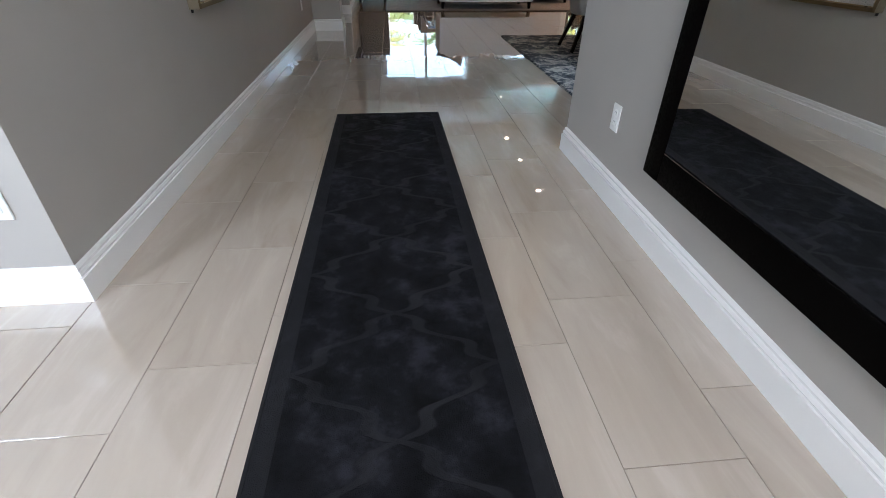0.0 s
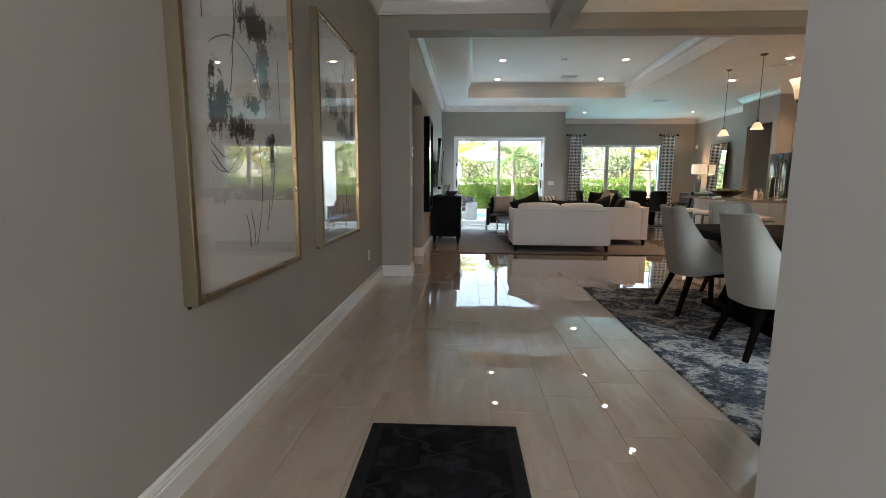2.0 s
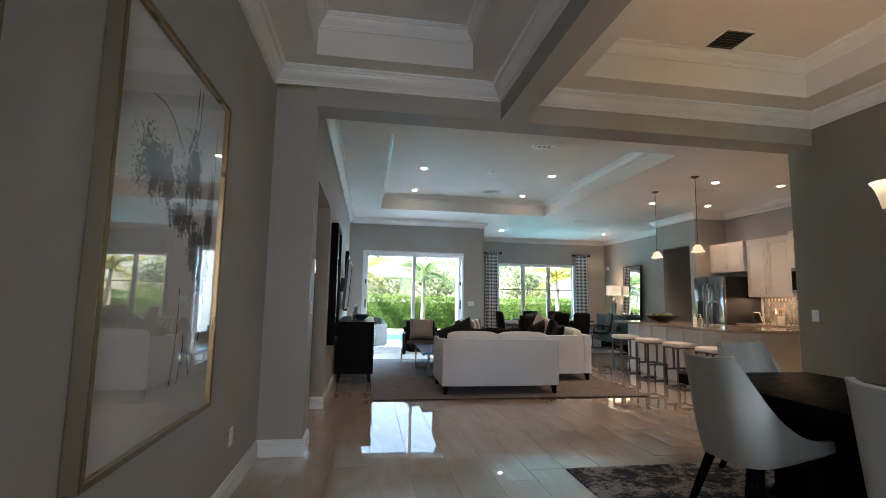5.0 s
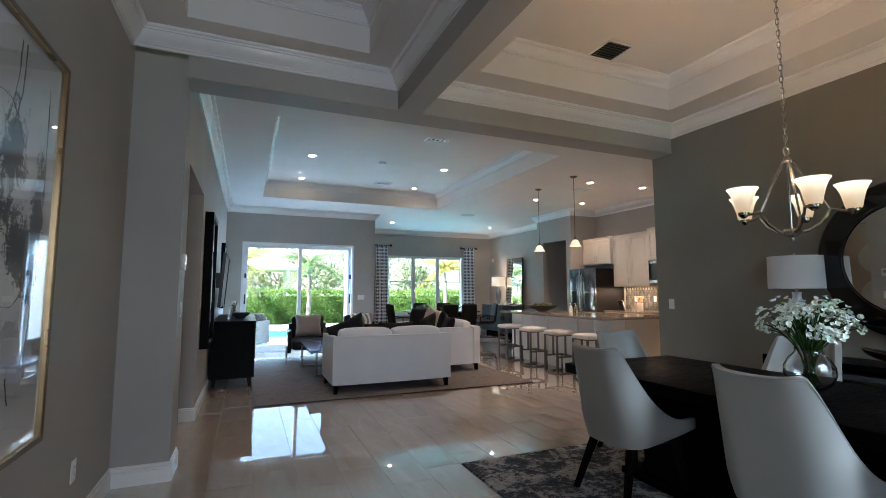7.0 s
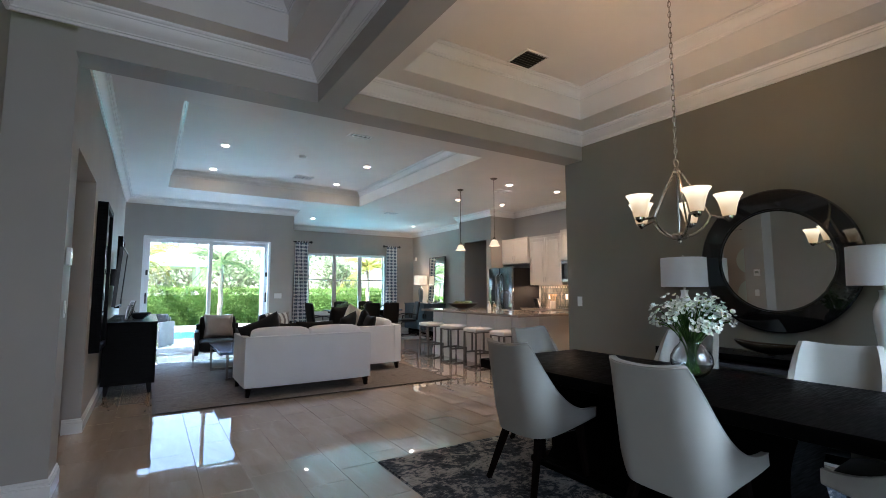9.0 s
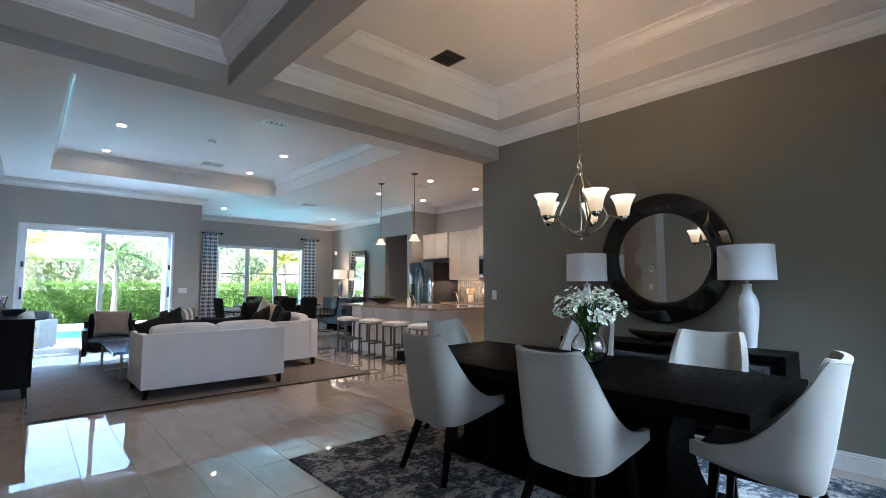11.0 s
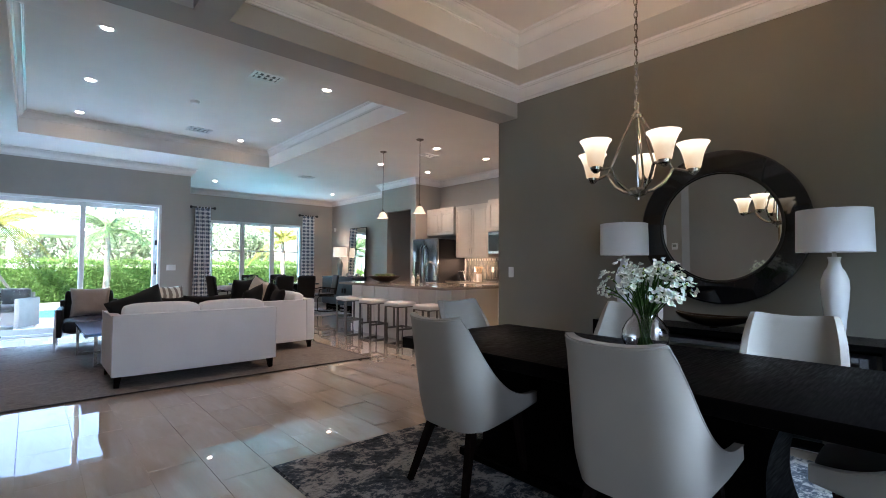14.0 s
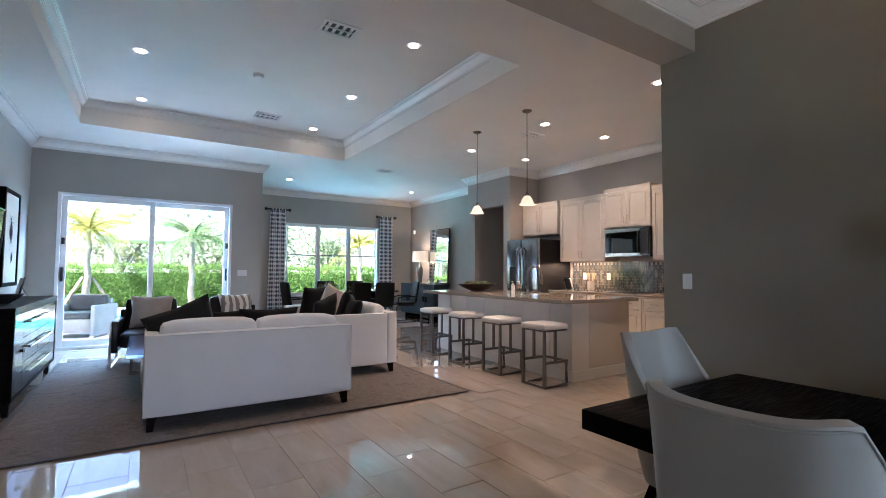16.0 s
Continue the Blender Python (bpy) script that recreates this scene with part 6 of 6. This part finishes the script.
part("clock", moved(lathe([(0, 0), (0.05, 0), (0.05, 0.03), (0, 0.03)], 24), pose(0.02, 0.05, 0.062, 0, -90, 0)), M_CHROME, de)
part("bead", lathe([(0, 0.012), (0.03, 0.02), (0.038, 0.045), (0.02, 0.075), (0.012, 0.10), (0, 0.10)], 16, (0, -0.07, 0)), M_CERAMIC, de)
se = thing("motion_sensor", "small white motion sensor near the ceiling corner", "sensor", (NX - 0.03, YW - 0.25, 2.36))
part("body", boxes((-0.03, 0.03, -0.03, 0.03, -0.055, 0.055), bevel=0.012, seg=2), M_PLATE, se)


# ---- kitchen ----
M_CAB = paint("cream_cabinet_paint", (0.62, 0.575, 0.51), 0.4, 0.03, 80, 0.05)
# Whiter copy of the cabinet paint, with the slider's daylight put in.
M_CAB_LIT = paint("window_lit_cabinet_paint", (0.74, 0.72, 0.68), 0.4, 0.03, 80, 0.05)
M_STONE = mat("beige_quartz", (0.42, 0.38, 0.33), 0.06)
_n = Nodes(M_STONE)
_v = _n.coords("Object")
_n.color(_n.ramp(_n.noise(_v, 60, 6, 0.7), [(0.35, (0.22, 0.185, 0.155)), (0.55, (0.36, 0.32, 0.275)), (0.7, (0.46, 0.42, 0.37))]))
M_WHITELEATHER = mat("white_leather", (0.70, 0.69, 0.67), 0.4)


def shaker(bm_w, bm_h, rail=0.055):
    """A raised-panel door face in the yz plane, looking to -x."""
    w, h = bm_w / 2, bm_h / 2
    bm = boxes((-0.019, 0, -w, -w + rail, -h, h), (-0.019, 0, w - rail, w, -h, h), (-0.019, 0, -w + rail, w - rail, -h, -h + rail), (-0.019, 0, -w + rail, w - rail, h - rail, h), bevel=0.003)
    merge(bm, boxes((-0.009, -0.001, -w + rail, w - rail, -h + rail, h - rail)))
    merge(bm, boxes((-0.015, -0.009, -w + rail + 0.022, w - rail - 0.022, -h + rail + 0.022, h - rail - 0.022), bevel=0.005))
    return bm


def bar_pull(parent, y, z, vertical=True, length=0.11):
    if vertical:
        rows = [(-0.019, y, z - length / 2), (-0.045, y, z - length / 2), (-0.045, y, z + length / 2), (-0.019, y, z + length / 2)]
    else:
        rows = [(-0.019, y - length / 2, z), (-0.045, y - length / 2, z), (-0.045, y + length / 2, z), (-0.019, y + length / 2, z)]
    part("handle", tube(rows, 0.005, 8), M_NICKEL, parent, "brushed nickel bar pull")


def upper_cabinet(y0, y1, z0, z1, depth, doors=2, label="cream raised-panel wall cabinet"):
    t = thing("wall_cabinet", label, "cabinet", (KX - depth, (y0 + y1) / 2, (z0 + z1) / 2), group="cream wall cabinets")
    w, h = (y1 - y0) / 2, (z1 - z0) / 2
    part("body", boxes((0.0, depth - 0.003, -w + 0.001, w - 0.001, -h, h)), M_CAB, t)
    part("cornice", mould([(depth - 0.004, -w), (-0.019, -w), (-0.019, w), (depth - 0.004, w)][::-1], [(0.0, h), (0.0, h - 0.03), (0.012, h - 0.03), (0.03, h + 0.015), (0.03, h + 0.03), (0.0, h + 0.03)]), M_CAB, t)
    dw = 2 * w / doors
    for k in range(doors):
        yc = -w + dw * (k + 0.5)
        d = part("door", moved(shaker(dw - 0.006, 2 * h - 0.04), Matrix.Translation((0, yc, -0.01))), M_CAB, t)
        bar_pull(d, yc + (dw / 2 - 0.03) * (1 if k == 0 and doors > 1 else -1), -h + 0.12)


upper_cabinet(10.715, 11.60, 1.94, 2.50, 0.40, 2, "cream cabinet above the refrigerator")
upper_cabinet(9.757, 10.711, 1.44, 2.50, 0.34, 2, "tall cream raised-panel wall cabinet")
upper_cabinet(8.935, 9.753, 1.95, 2.55, 0.36, 2, "cream wall cabinet above the microwave")
upper_cabinet(8.10, 8.931, 1.44, 2.50, 0.34, 2, "tall cream raised-panel wall cabinet")
upper_cabinet(7.30, 8.096, 1.44, 2.50, 0.34, 2, "tall cream raised-panel wall cabinet")


def base_cabinet(y0, y1):
    t = thing("base_cabinet", "cream base cabinet with a drawer above two doors", "cabinet", (KX - 0.62, (y0 + y1) / 2, 0.0), group="cream base cabinets")
    w = (y1 - y0) / 2
    part("body", boxes((0.0, 0.617, -w + 0.001, w - 0.001, 0.10, 0.915)), M_CAB, t)
    part("toe_kick", boxes((0.06, 0.60, -w + 0.001, w - 0.001, 0.0, 0.10)), M_CAB, t)
    for k in range(2):
        yc = -w + w * (k + 0.5)
        d = part("door", moved(shaker(w - 0.006, 0.60), Matrix.Translation((0, yc, 0.42))), M_CAB, t)
        bar_pull(d, yc + (w / 2 - 0.03) * (1 if k == 0 else -1), 0.62)
        dr = part("drawer_front", moved(shaker(w - 0.006, 0.165, 0.03), Matrix.Translation((0, yc, 0.815))), M_CAB, t)
        bar_pull(dr, yc, 0.815, False)


for y0, y1 in ((9.76, 10.71), (7.30, 8.10), (8.105, 8.93)):
    base_cabinet(y0, y1)


base_cabinet(8.935, 9.755)
wt = thing("worktop", "polished beige stone worktop on the base cabinets", "worktop", (KX - 0.325, 9.0075, 0.916))
part("slab", boxes((-0.325, 0.322, -1.7075, 1.7075, 0, 0.038), bevel=0.005, seg=2), M_STONE, wt)
ck = thing("cooktop", "black glass cooktop set flush on the worktop", "cooktop", (KX - 0.33, 9.345, 0.9542))
part("glass_plate", boxes((-0.25, 0.25, -0.37, 0.37, 0, 0.006), bevel=0.002), M_BLACK, ck)
for dx, dy, cr in ((-0.12, -0.20, 0.09), (0.12, -0.20, 0.07), (-0.12, 0.20, 0.07), (0.12, 0.20, 0.09)):
    part("heat_ring", lathe([(cr - 0.003, 0.006), (cr - 0.003, 0.0066), (cr, 0.0066), (cr, 0.006)], 32, (dx, dy, 0)), M_GREYWOOD, ck)


M_FRIDGE = metal("dark_stainless_steel", (0.27, 0.285, 0.30), 0.16, 1)


def microwave():
    t = thing("microwave", "stainless over-the-range microwave with a dark glass door", "microwave", (KX - 0.40, 9.325, 1.50))
    part("body", boxes((0.0, 0.397, -0.385, 0.385, 0.0, 0.435), bevel=0.006), M_BLACK, t)
    part("fascia", boxes((-0.022, 0.0, -0.385, 0.385, 0.0, 0.435), bevel=0.006), M_FRIDGE, t)
    part("door_glass", boxes((-0.026, -0.02, -0.235, 0.372, 0.055, 0.375), bevel=0.003), mat("microwave_glass", (0.002, 0.002, 0.002), 0.04, spec=0.12), t, "dark glass door")
    part("control_panel", boxes((-0.025, -0.02, -0.375, -0.24, 0.02, 0.415)), mat("control_black", (0.015, 0.015, 0.017), 0.15), t)
    part("handle", tube([(-0.022, -0.225, 0.06), (-0.055, -0.225, 0.08), (-0.055, -0.225, 0.36), (-0.022, -0.225, 0.38)], 0.010, 8), M_FRIDGE, t)


microwave()


def refrigerator():
    t = thing("refrigerator", "stainless side-by-side refrigerator with a water dispenser", "refrigerator", (6.66, 11.175, 0.0))
    part("body", boxes((0.06, 0.82, -0.40, 0.40, 0.03, 1.83), bevel=0.006), mat("dark_cabinet_steel", (0.006, 0.006, 0.007), 0.45, spec=0.3), t, "dark painted sides")
    for y0, y1 in ((-0.405, 0.02), (0.03, 0.405)):
        d = part("door", boxes((0.0, 0.06, y0, y1, 0.05, 1.84), bevel=0.014, seg=2), M_FRIDGE, t)
        yh = y1 - 0.05 if y0 < 0 else y0 + 0.05
        part("handle", tube([(0.0, yh, 0.55), (-0.05, yh, 0.60), (-0.055, yh, 1.15), (-0.05, yh, 1.65), (0.0, yh, 1.70)], 0.013, 8), M_CHROME, d)
    part("dispenser", boxes((-0.006, 0.01, 0.12, 0.32, 0.95, 1.35), bevel=0.006), M_BLACK, t, "black water dispenser")
    part("toe_grille", boxes((0.04, 0.10, -0.40, 0.40, 0.0, 0.05)), M_BLACK, t)


refrigerator()


def island():
    """A plain painted bar wall with slim battens, and a cabinet end panel behind it."""
    t = thing("kitchen_island", "kitchen island whitened for daylight, with slim battens and deep skirting", "kitchen island", (5.62, 10.06, 0.0))
    X, Y = 0.53, 1.44
    part("body", boxes((-X + 0.30, X, -Y + 0.02, Y - 0.02, 0.0, 0.90)), M_CAB_LIT, t)
    part("bar_wall", boxes((-X, -X + 0.30, -Y, Y, 0.0, 0.90), bevel=0.004), M_CAB_LIT, t)
    for k in range(6):
        yc = -Y + 0.36 + k * (2 * Y - 0.72) / 5
        part("batten", boxes((-X - 0.016, -X, yc - 0.02, yc + 0.02, 0.13, 0.90), bevel=0.002), M_CAB_LIT, t)
    part("skirting", boxes((-X - 0.015, -X, -Y - 0.015, Y + 0.015, 0.0, 0.125), (-X, X + 0.004, -Y - 0.015, -Y, 0.0, 0.125), (-X, X + 0.004, Y, Y + 0.015, 0.0, 0.125), bevel=0.005), M_CAB_LIT, t)
    for s in (-1, 1):
        y0, y1 = (-Y + 0.006, -Y + 0.02) if s < 0 else (Y - 0.02, Y - 0.006)
        part("end_panel", boxes((-X + 0.306, X - 0.004, y0, y1, 0.13, 0.896), bevel=0.003), M_CAB, t, "cream cabinet end panel")
    for k in range(4):
        yc = -Y + 0.02 + (k + 0.5) * (2 * Y - 0.04) / 4
        part("door", moved(shaker((2 * Y - 0.04) / 4 - 0.006, 0.76), pose(X, yc, 0.51, 0, 0, 180)), M_CAB, t)


island()


def island_top():
    t = thing("island_worktop", "polished beige stone worktop with an undermount sink", "worktop", (5.55, 10.06, 0.90))
    part("slab", boxes((-0.70, 0.66, -1.53, -0.30, 0, 0.042), (-0.70, 0.66, 0.30, 1.53, 0, 0.042), (-0.70, 0.16, -0.30, 0.30, 0, 0.042), (0.54, 0.66, -0.30, 0.30, 0, 0.042)), M_STONE, t)
    part("sink", boxes((0.16, 0.54, -0.30, 0.30, -0.0, 0.006)), M_STEEL, t, "stainless sink")


island_top()


def faucet(x, y):
    t = thing("faucet", "tall gooseneck kitchen faucet in brushed nickel", "faucet", (x, y, 0.942), -35)
    part("base", lathe([(0, 0), (0.028, 0), (0.026, 0.02), (0.016, 0.05), (0, 0.05)], 18), M_DARKNICKEL, t)
    rows = [(0, 0, 0.04), (0, 0, 0.24)] + [(0.09 - 0.09 * math.cos(a), 0, 0.24 + 0.10 * math.sin(a)) for a in [math.pi * k / 10 for k in range(1, 10)]] + [(0.18, 0, 0.23), (0.18, 0, 0.17)]
    part("spout", tube(rows, 0.012, 10), M_DARKNICKEL, t, smooth=80)
    part("spray_head", lathe([(0, 0.12), (0.016, 0.12), (0.018, 0.17), (0.013, 0.19), (0, 0.19)], 14, (0.18, 0, 0)), M_DARKNICKEL, t)
    part("lever", tube([(0.0, 0.02, 0.05), (-0.01, 0.08, 0.075), (-0.02, 0.10, 0.10)], 0.007, 8), M_DARKNICKEL, t)
    return t


fa = faucet(5.66, 9.96)
fa.matrix_basis = fa.matrix_basis @ Matrix.Scale(1.14, 4)


def soap(x, y, m, label):
    t = thing("soap_bottle", label, "bottle", (x, y, 0.942), group="soap bottles by the sink")
    part("bottle", lathe([(0, 0), (0.03, 0), (0.032, 0.01), (0.032, 0.10), (0.022, 0.125), (0.012, 0.13), (0, 0.13)], 18), m, t)
    part("pump", lathe([(0, 0.13), (0.013, 0.13), (0.013, 0.145), (0.004, 0.147), (0.004, 0.175), (0, 0.175)], 12), M_PLATE, t)
    part("nozzle", tube([(0, 0, 0.172), (-0.035, 0, 0.170)], 0.005, 8), M_PLATE, t)


soap(5.60, 10.21, M_PLATE, "white pump soap bottle by the sink")
soap(5.62, 10.09, clear("amber_soap", 0.05, 1.4, (0.8, 0.7, 0.55)), "clear pump soap bottle by the sink")


def fruit_bowl(x, y):
    t = thing("fruit_bowl", "wide dark wooden bowl of green moss balls", "bowl", (x, y, 0.942))
    part("bowl", lathe([(0, 0.006), (0.06, 0.006), (0.07, 0.0), (0.10, 0.01), (0.20, 0.05), (0.285, 0.105), (0.278, 0.108), (0.19, 0.06), (0.09, 0.022), (0, 0.018)], 40), wood("dark_bowl_wood", (0.015, 0.009, 0.006), (0.05, 0.028, 0.018), rough=0.4), t, smooth=60)
    rng = random.Random(2)
    moss = fabric("green_moss", (0.06, 0.085, 0.03), 0.4, 90, 1.0, 0.3, 1.0)
    for k in range(9):
        a = 2 * math.pi * k / 8
        r = 0.135 if k < 8 else 0.0
        bm = bmesh.new()
        bmesh.ops.create_icosphere(bm, subdivisions=3, radius=0.048 + rng.uniform(0, 0.008), matrix=Matrix.Translation((r * math.cos(a), r * math.sin(a), 0.092 if k < 8 else 0.075)))
        for v in bm.verts:
            v.co += Vector((noise.noise(v.co * 60), noise.noise(v.co * 60 + Vector((5, 0, 0))), noise.noise(v.co * 60 + Vector((0, 9, 0))))) * 0.005
        part("moss_ball", bm, moss, t)
    return t


fb = fruit_bowl(5.48, 10.95)
fb.matrix_basis = fb.matrix_basis @ Matrix.Scale(1.14, 4)


M_GUNMETAL = metal("satin_steel", (0.20, 0.19, 0.18), 0.3, 1)


def bar_stool(x, y):
    t = thing("bar_stool", "white leather backless bar stool on a dark flat-bar frame", "stool", (x, y, 0.0), group="bar stools at the island")
    part("seat", cushion(-0.185, 0.185, -0.19, 0.19, 0.62, 0.69, 0.008, 0.024), M_WHITELEATHER, t)
    part("seat_plate", boxes((-0.178, 0.178, -0.178, 0.178, 0.606, 0.621), bevel=0.002), M_GUNMETAL, t)
    for s in (-1, 1):
        part("leg", tube([(-0.165, s * 0.165, 0.606), (-0.165, s * 0.165, 0.011), (0.175, s * 0.165, 0.011), (0.175, s * 0.165, 0.27), (-0.165, s * 0.165, 0.27)], 0.0125, square=True), M_GUNMETAL, t)
        part("upper_leg", tube([(0.0, s * 0.165, 0.606), (0.0, s * 0.165, 0.27)], 0.0125, square=True), M_GUNMETAL, t)
    part("foot_bar", tube([(0.175, -0.165, 0.27), (0.175, 0.165, 0.27)], 0.0125, square=True), M_GUNMETAL, t)
    part("floor_bar", tube([(-0.165, -0.165, 0.012), (-0.165, 0.165, 0.012)], 0.0125, square=True), M_GUNMETAL, t)


for y in (8.74, 9.48, 10.25, 11.05):
    bar_stool(4.77, y)


def pendant(x, y):
    t = thing("pendant_lamp", "small nickel pendant lamp with a lit bell glass shade", "pendant lamp", (x, y, CEIL), group="pendant lamps over the island")
    part("canopy", lathe([(0, -0.03), (0.02, -0.028), (0.058, -0.010), (0.062, 0.0), (0, 0)], 24), M_DARKNICKEL, t)
    part("rod", lathe([(0, -1.02), (0.0055, -1.02), (0.0055, -0.02), (0, -0.02)], 8), M_DARKNICKEL, t)
    part("socket", lathe([(0, -1.075), (0.028, -1.07), (0.026, -1.04), (0.014, -1.02), (0.008, -1.00), (0, -1.0)], 18), M_DARKNICKEL, t)
    part("shade", lathe([(0.026, -1.055), (0.040, -1.065), (0.062, -1.095), (0.074, -1.13), (0.098, -1.165), (0.094, -1.166), (0.070, -1.132), (0.058, -1.098), (0.036, -1.070), (0.024, -1.060)], 28), M_LIT_P, t, "lit opal glass bell shade")


PENDANTS = [(4.85, 9.10), (4.87, 10.14)]
for x, y in PENDANTS:
    pendant(x, y)


def backsplash():
    """Staggered strips of smoky glass mosaic, one part each."""
    t = thing("backsplash", "smoky grey-green glass mosaic backsplash over the worktop", "backsplash", (KX - 0.002, 0, 0.0), kind="structure")
    part("grout_bed", boxes((-0.006, 0.0, 7.30, 10.735, 0.955, 1.44)), paint("pale_grout", (0.34, 0.32, 0.29), 0.8), t)
    m = mat("smoky_glass_tile", (0.2, 0.2, 0.18), 0.08, coat=0.4)
    n = Nodes(m)
    info = n.add("ShaderNodeObjectInfo")
    geo = n.add("ShaderNodeNewGeometry")
    s = n.math("FRACT", n.math("ADD", info.outputs["Random"], geo.outputs["Random Per Island"]))
    n.color(n.ramp(s, [(0.0, (0.022, 0.026, 0.026)), (0.5, (0.050, 0.052, 0.048)), (0.8, (0.10, 0.095, 0.082)), (1.0, (0.20, 0.18, 0.15))]))
    bm = boxes((-0.012, -0.006, -0.0165, 0.0165, -0.045, 0.045), bevel=0.0015)
    me = bpy.data.meshes.new("mosaic_tile")
    bm.to_mesh(me)
    bm.free()
    me.materials.append(m)
    count, rest = 0, bmesh.new()
    for i in range(int((10.735 - 8.3) / 0.036)):
        for j in range(5):
            y = 10.715 - i * 0.036
            z = 1.005 + j * 0.0935 + (0.0 if i % 2 == 0 else -0.045)
            if count < 300:
                ob = new("mosaic_tile", me)
                ob.parent = t
                ob.matrix_basis = pose(0, y, min(1.39, z))
                count += 1
            else:
                r0 = boxes((-0.012, -0.006, y - 0.0165, y + 0.0165, max(0.957, z - 0.045), min(1.438, z + 0.045)))
                merge(rest, r0)
    ro = part("mosaic_rest", rest, m, t, smooth=0)
    tagged(ro, kind="stuff")


backsplash()
wall_plate("outlet", "white outlet on the mosaic backsplash", "outlet", KX - 0.012, 10.45, 1.19, 180)
wall_plate("outlet", "white outlet on the mosaic backsplash", "outlet", KX - 0.012, 9.95, 1.19, 180)


def easel_photo():
    t = thing("cookbook", "open cookbook with a food picture on a stand", "book", (7.25, 10.58, 0.955), 70)
    m = pose(0, 0, 0.006, -16, 0, 0)
    part("stand", moved(boxes((-0.13, 0.13, -0.012, -0.004, 0.0, 0.03), (-0.10, 0.10, 0.010, 0.018, 0.0, 0.20)), m), M_BLACK, t)
    part("page", moved(boxes((-0.125, 0.125, -0.003, 0.009, 0.005, 0.20)), m), M_PLATE, t)
    part("food_picture", moved(boxes((-0.10, 0.10, -0.005, -0.003, 0.03, 0.18)), m), distressed_rug("printed_food_picture", (0.10, 0.03, 0.02), (0.30, 0.16, 0.07), (0.45, 0.38, 0.22), 14), t)


easel_photo()
ut = thing("utensil_crock", "white crock of wooden cooking spoons", "utensils", (7.28, 10.15, 0.955))
part("crock", lathe([(0, 0), (0.055, 0), (0.062, 0.01), (0.062, 0.15), (0.056, 0.15), (0.055, 0.02), (0, 0.02)], 24), M_CERAMIC, ut)
for k in range(6):
    a = 2 * math.pi * k / 6
    part("spoon", tube([(0.02 * math.cos(a), 0.02 * math.sin(a), 0.03), (0.06 * math.cos(a), 0.06 * math.sin(a), 0.24), (0.07 * math.cos(a), 0.07 * math.sin(a), 0.29)], [0.005, 0.006, 0.018], 8), wood("spoon_wood", (0.30, 0.19, 0.10), (0.46, 0.32, 0.18), rough=0.6), ut)


# ---- floor tiles ----
TW, TL = 0.300, 0.600


def tile_mesh(w, l):
    bm = boxes((0, w, 0, l, -0.008, 0.0))
    es = [e for e in bm.edges if all(abs(v.co.z) < 1e-6 for v in e.verts)]
    bmesh.ops.bevel(bm, geom=es, offset=0.0006, segments=1, affect="EDGES")
    me = bpy.data.meshes.new("tile")
    bm.to_mesh(me)
    bm.free()
    me.materials.append(M_TILE)
    return me


def lay_tiles():
    rng = random.Random(4)
    whole = tile_mesh(TW - 0.0022, TL - 0.0022)
    parent = bpy.data.objects["floor"]
    rest_v, rest_f = [], []
    count = 0
    spots = []
    for i in range(-13, 32):
        x = 0.0075 + i * TW
        off = ((i + 2) * 0.2) % TL
        y = -1.5 - TL + (off + 1.0 + 1.5) % TL
        while y < YW:
            inside = (-1.0 < x + 0.15 < 1.2 and -1.5 < y + 0.3 < 14.2) or (1.2 <= x + 0.15 < 4.5 and 2.3 < y + 0.3 < 14.2) or (2.7 < x + 0.15 < 4.5 and y + 0.3 > 14.1 and y + 0.3 < 16.7) or (-3.7 < x + .15 <= -0.95 and (y < 1.4 or 6.9 < y + .3 < 8.8)) or (4.5 <= x + .15 < 8.4 and y > 6.2)
            if inside:
                spots.append((x, y))
            y += TL
    near = lambda p: -0.95 < p[0] < 2.6 and -0.2 < p[1] < 9.0
    for x, y in spots:
        tilt = (rng.gauss(0, 0.07), rng.gauss(0, 0.12))
        m = pose(x + TW / 2, y + TL / 2, rng.gauss(0, 0.00025), tilt[0], tilt[1], 0) @ pose(-TW / 2, -TL / 2, 0)
        lo = max(0.0, (2.45 if x + 0.15 >= 1.2 and y < 3 else -1.58) - y)
        if lo > TL - 0.02:
            continue
        if lo == 0 and near((x, y)) and count < 300:
            ob = new("tile", whole)
            ob.parent = parent
            ob.matrix_basis = m
            count += 1
        else:
            a, b, c = TW - 0.0034, TL - 0.0034, 0.0006
            k = len(rest_v)
            for px, py in ((c, c + lo), (a, c + lo), (a, b), (c, b)):
                rest_v.append(m @ Vector((px, py, 0)))
            for px, py in ((0, lo), (TW - 0.0022, lo), (TW - 0.0022, TL - 0.0022), (0, TL - 0.0022)):
                rest_v.append(m @ Vector((px, py, -0.006)))
            rest_f += [(k, k + 1, k + 2, k + 3)] + [(k + 4 + j, k + 4 + (j + 1) % 4, k + (j + 1) % 4, k + j) for j in range(4)]
    me = bpy.data.meshes.new("floor_tiles")
    me.from_pydata(rest_v, [], rest_f)
    me.materials.append(M_TILE)
    ob = new("floor_tiles", me)
    ob.parent = parent
    tagged(ob, kind="stuff")


lay_tiles()
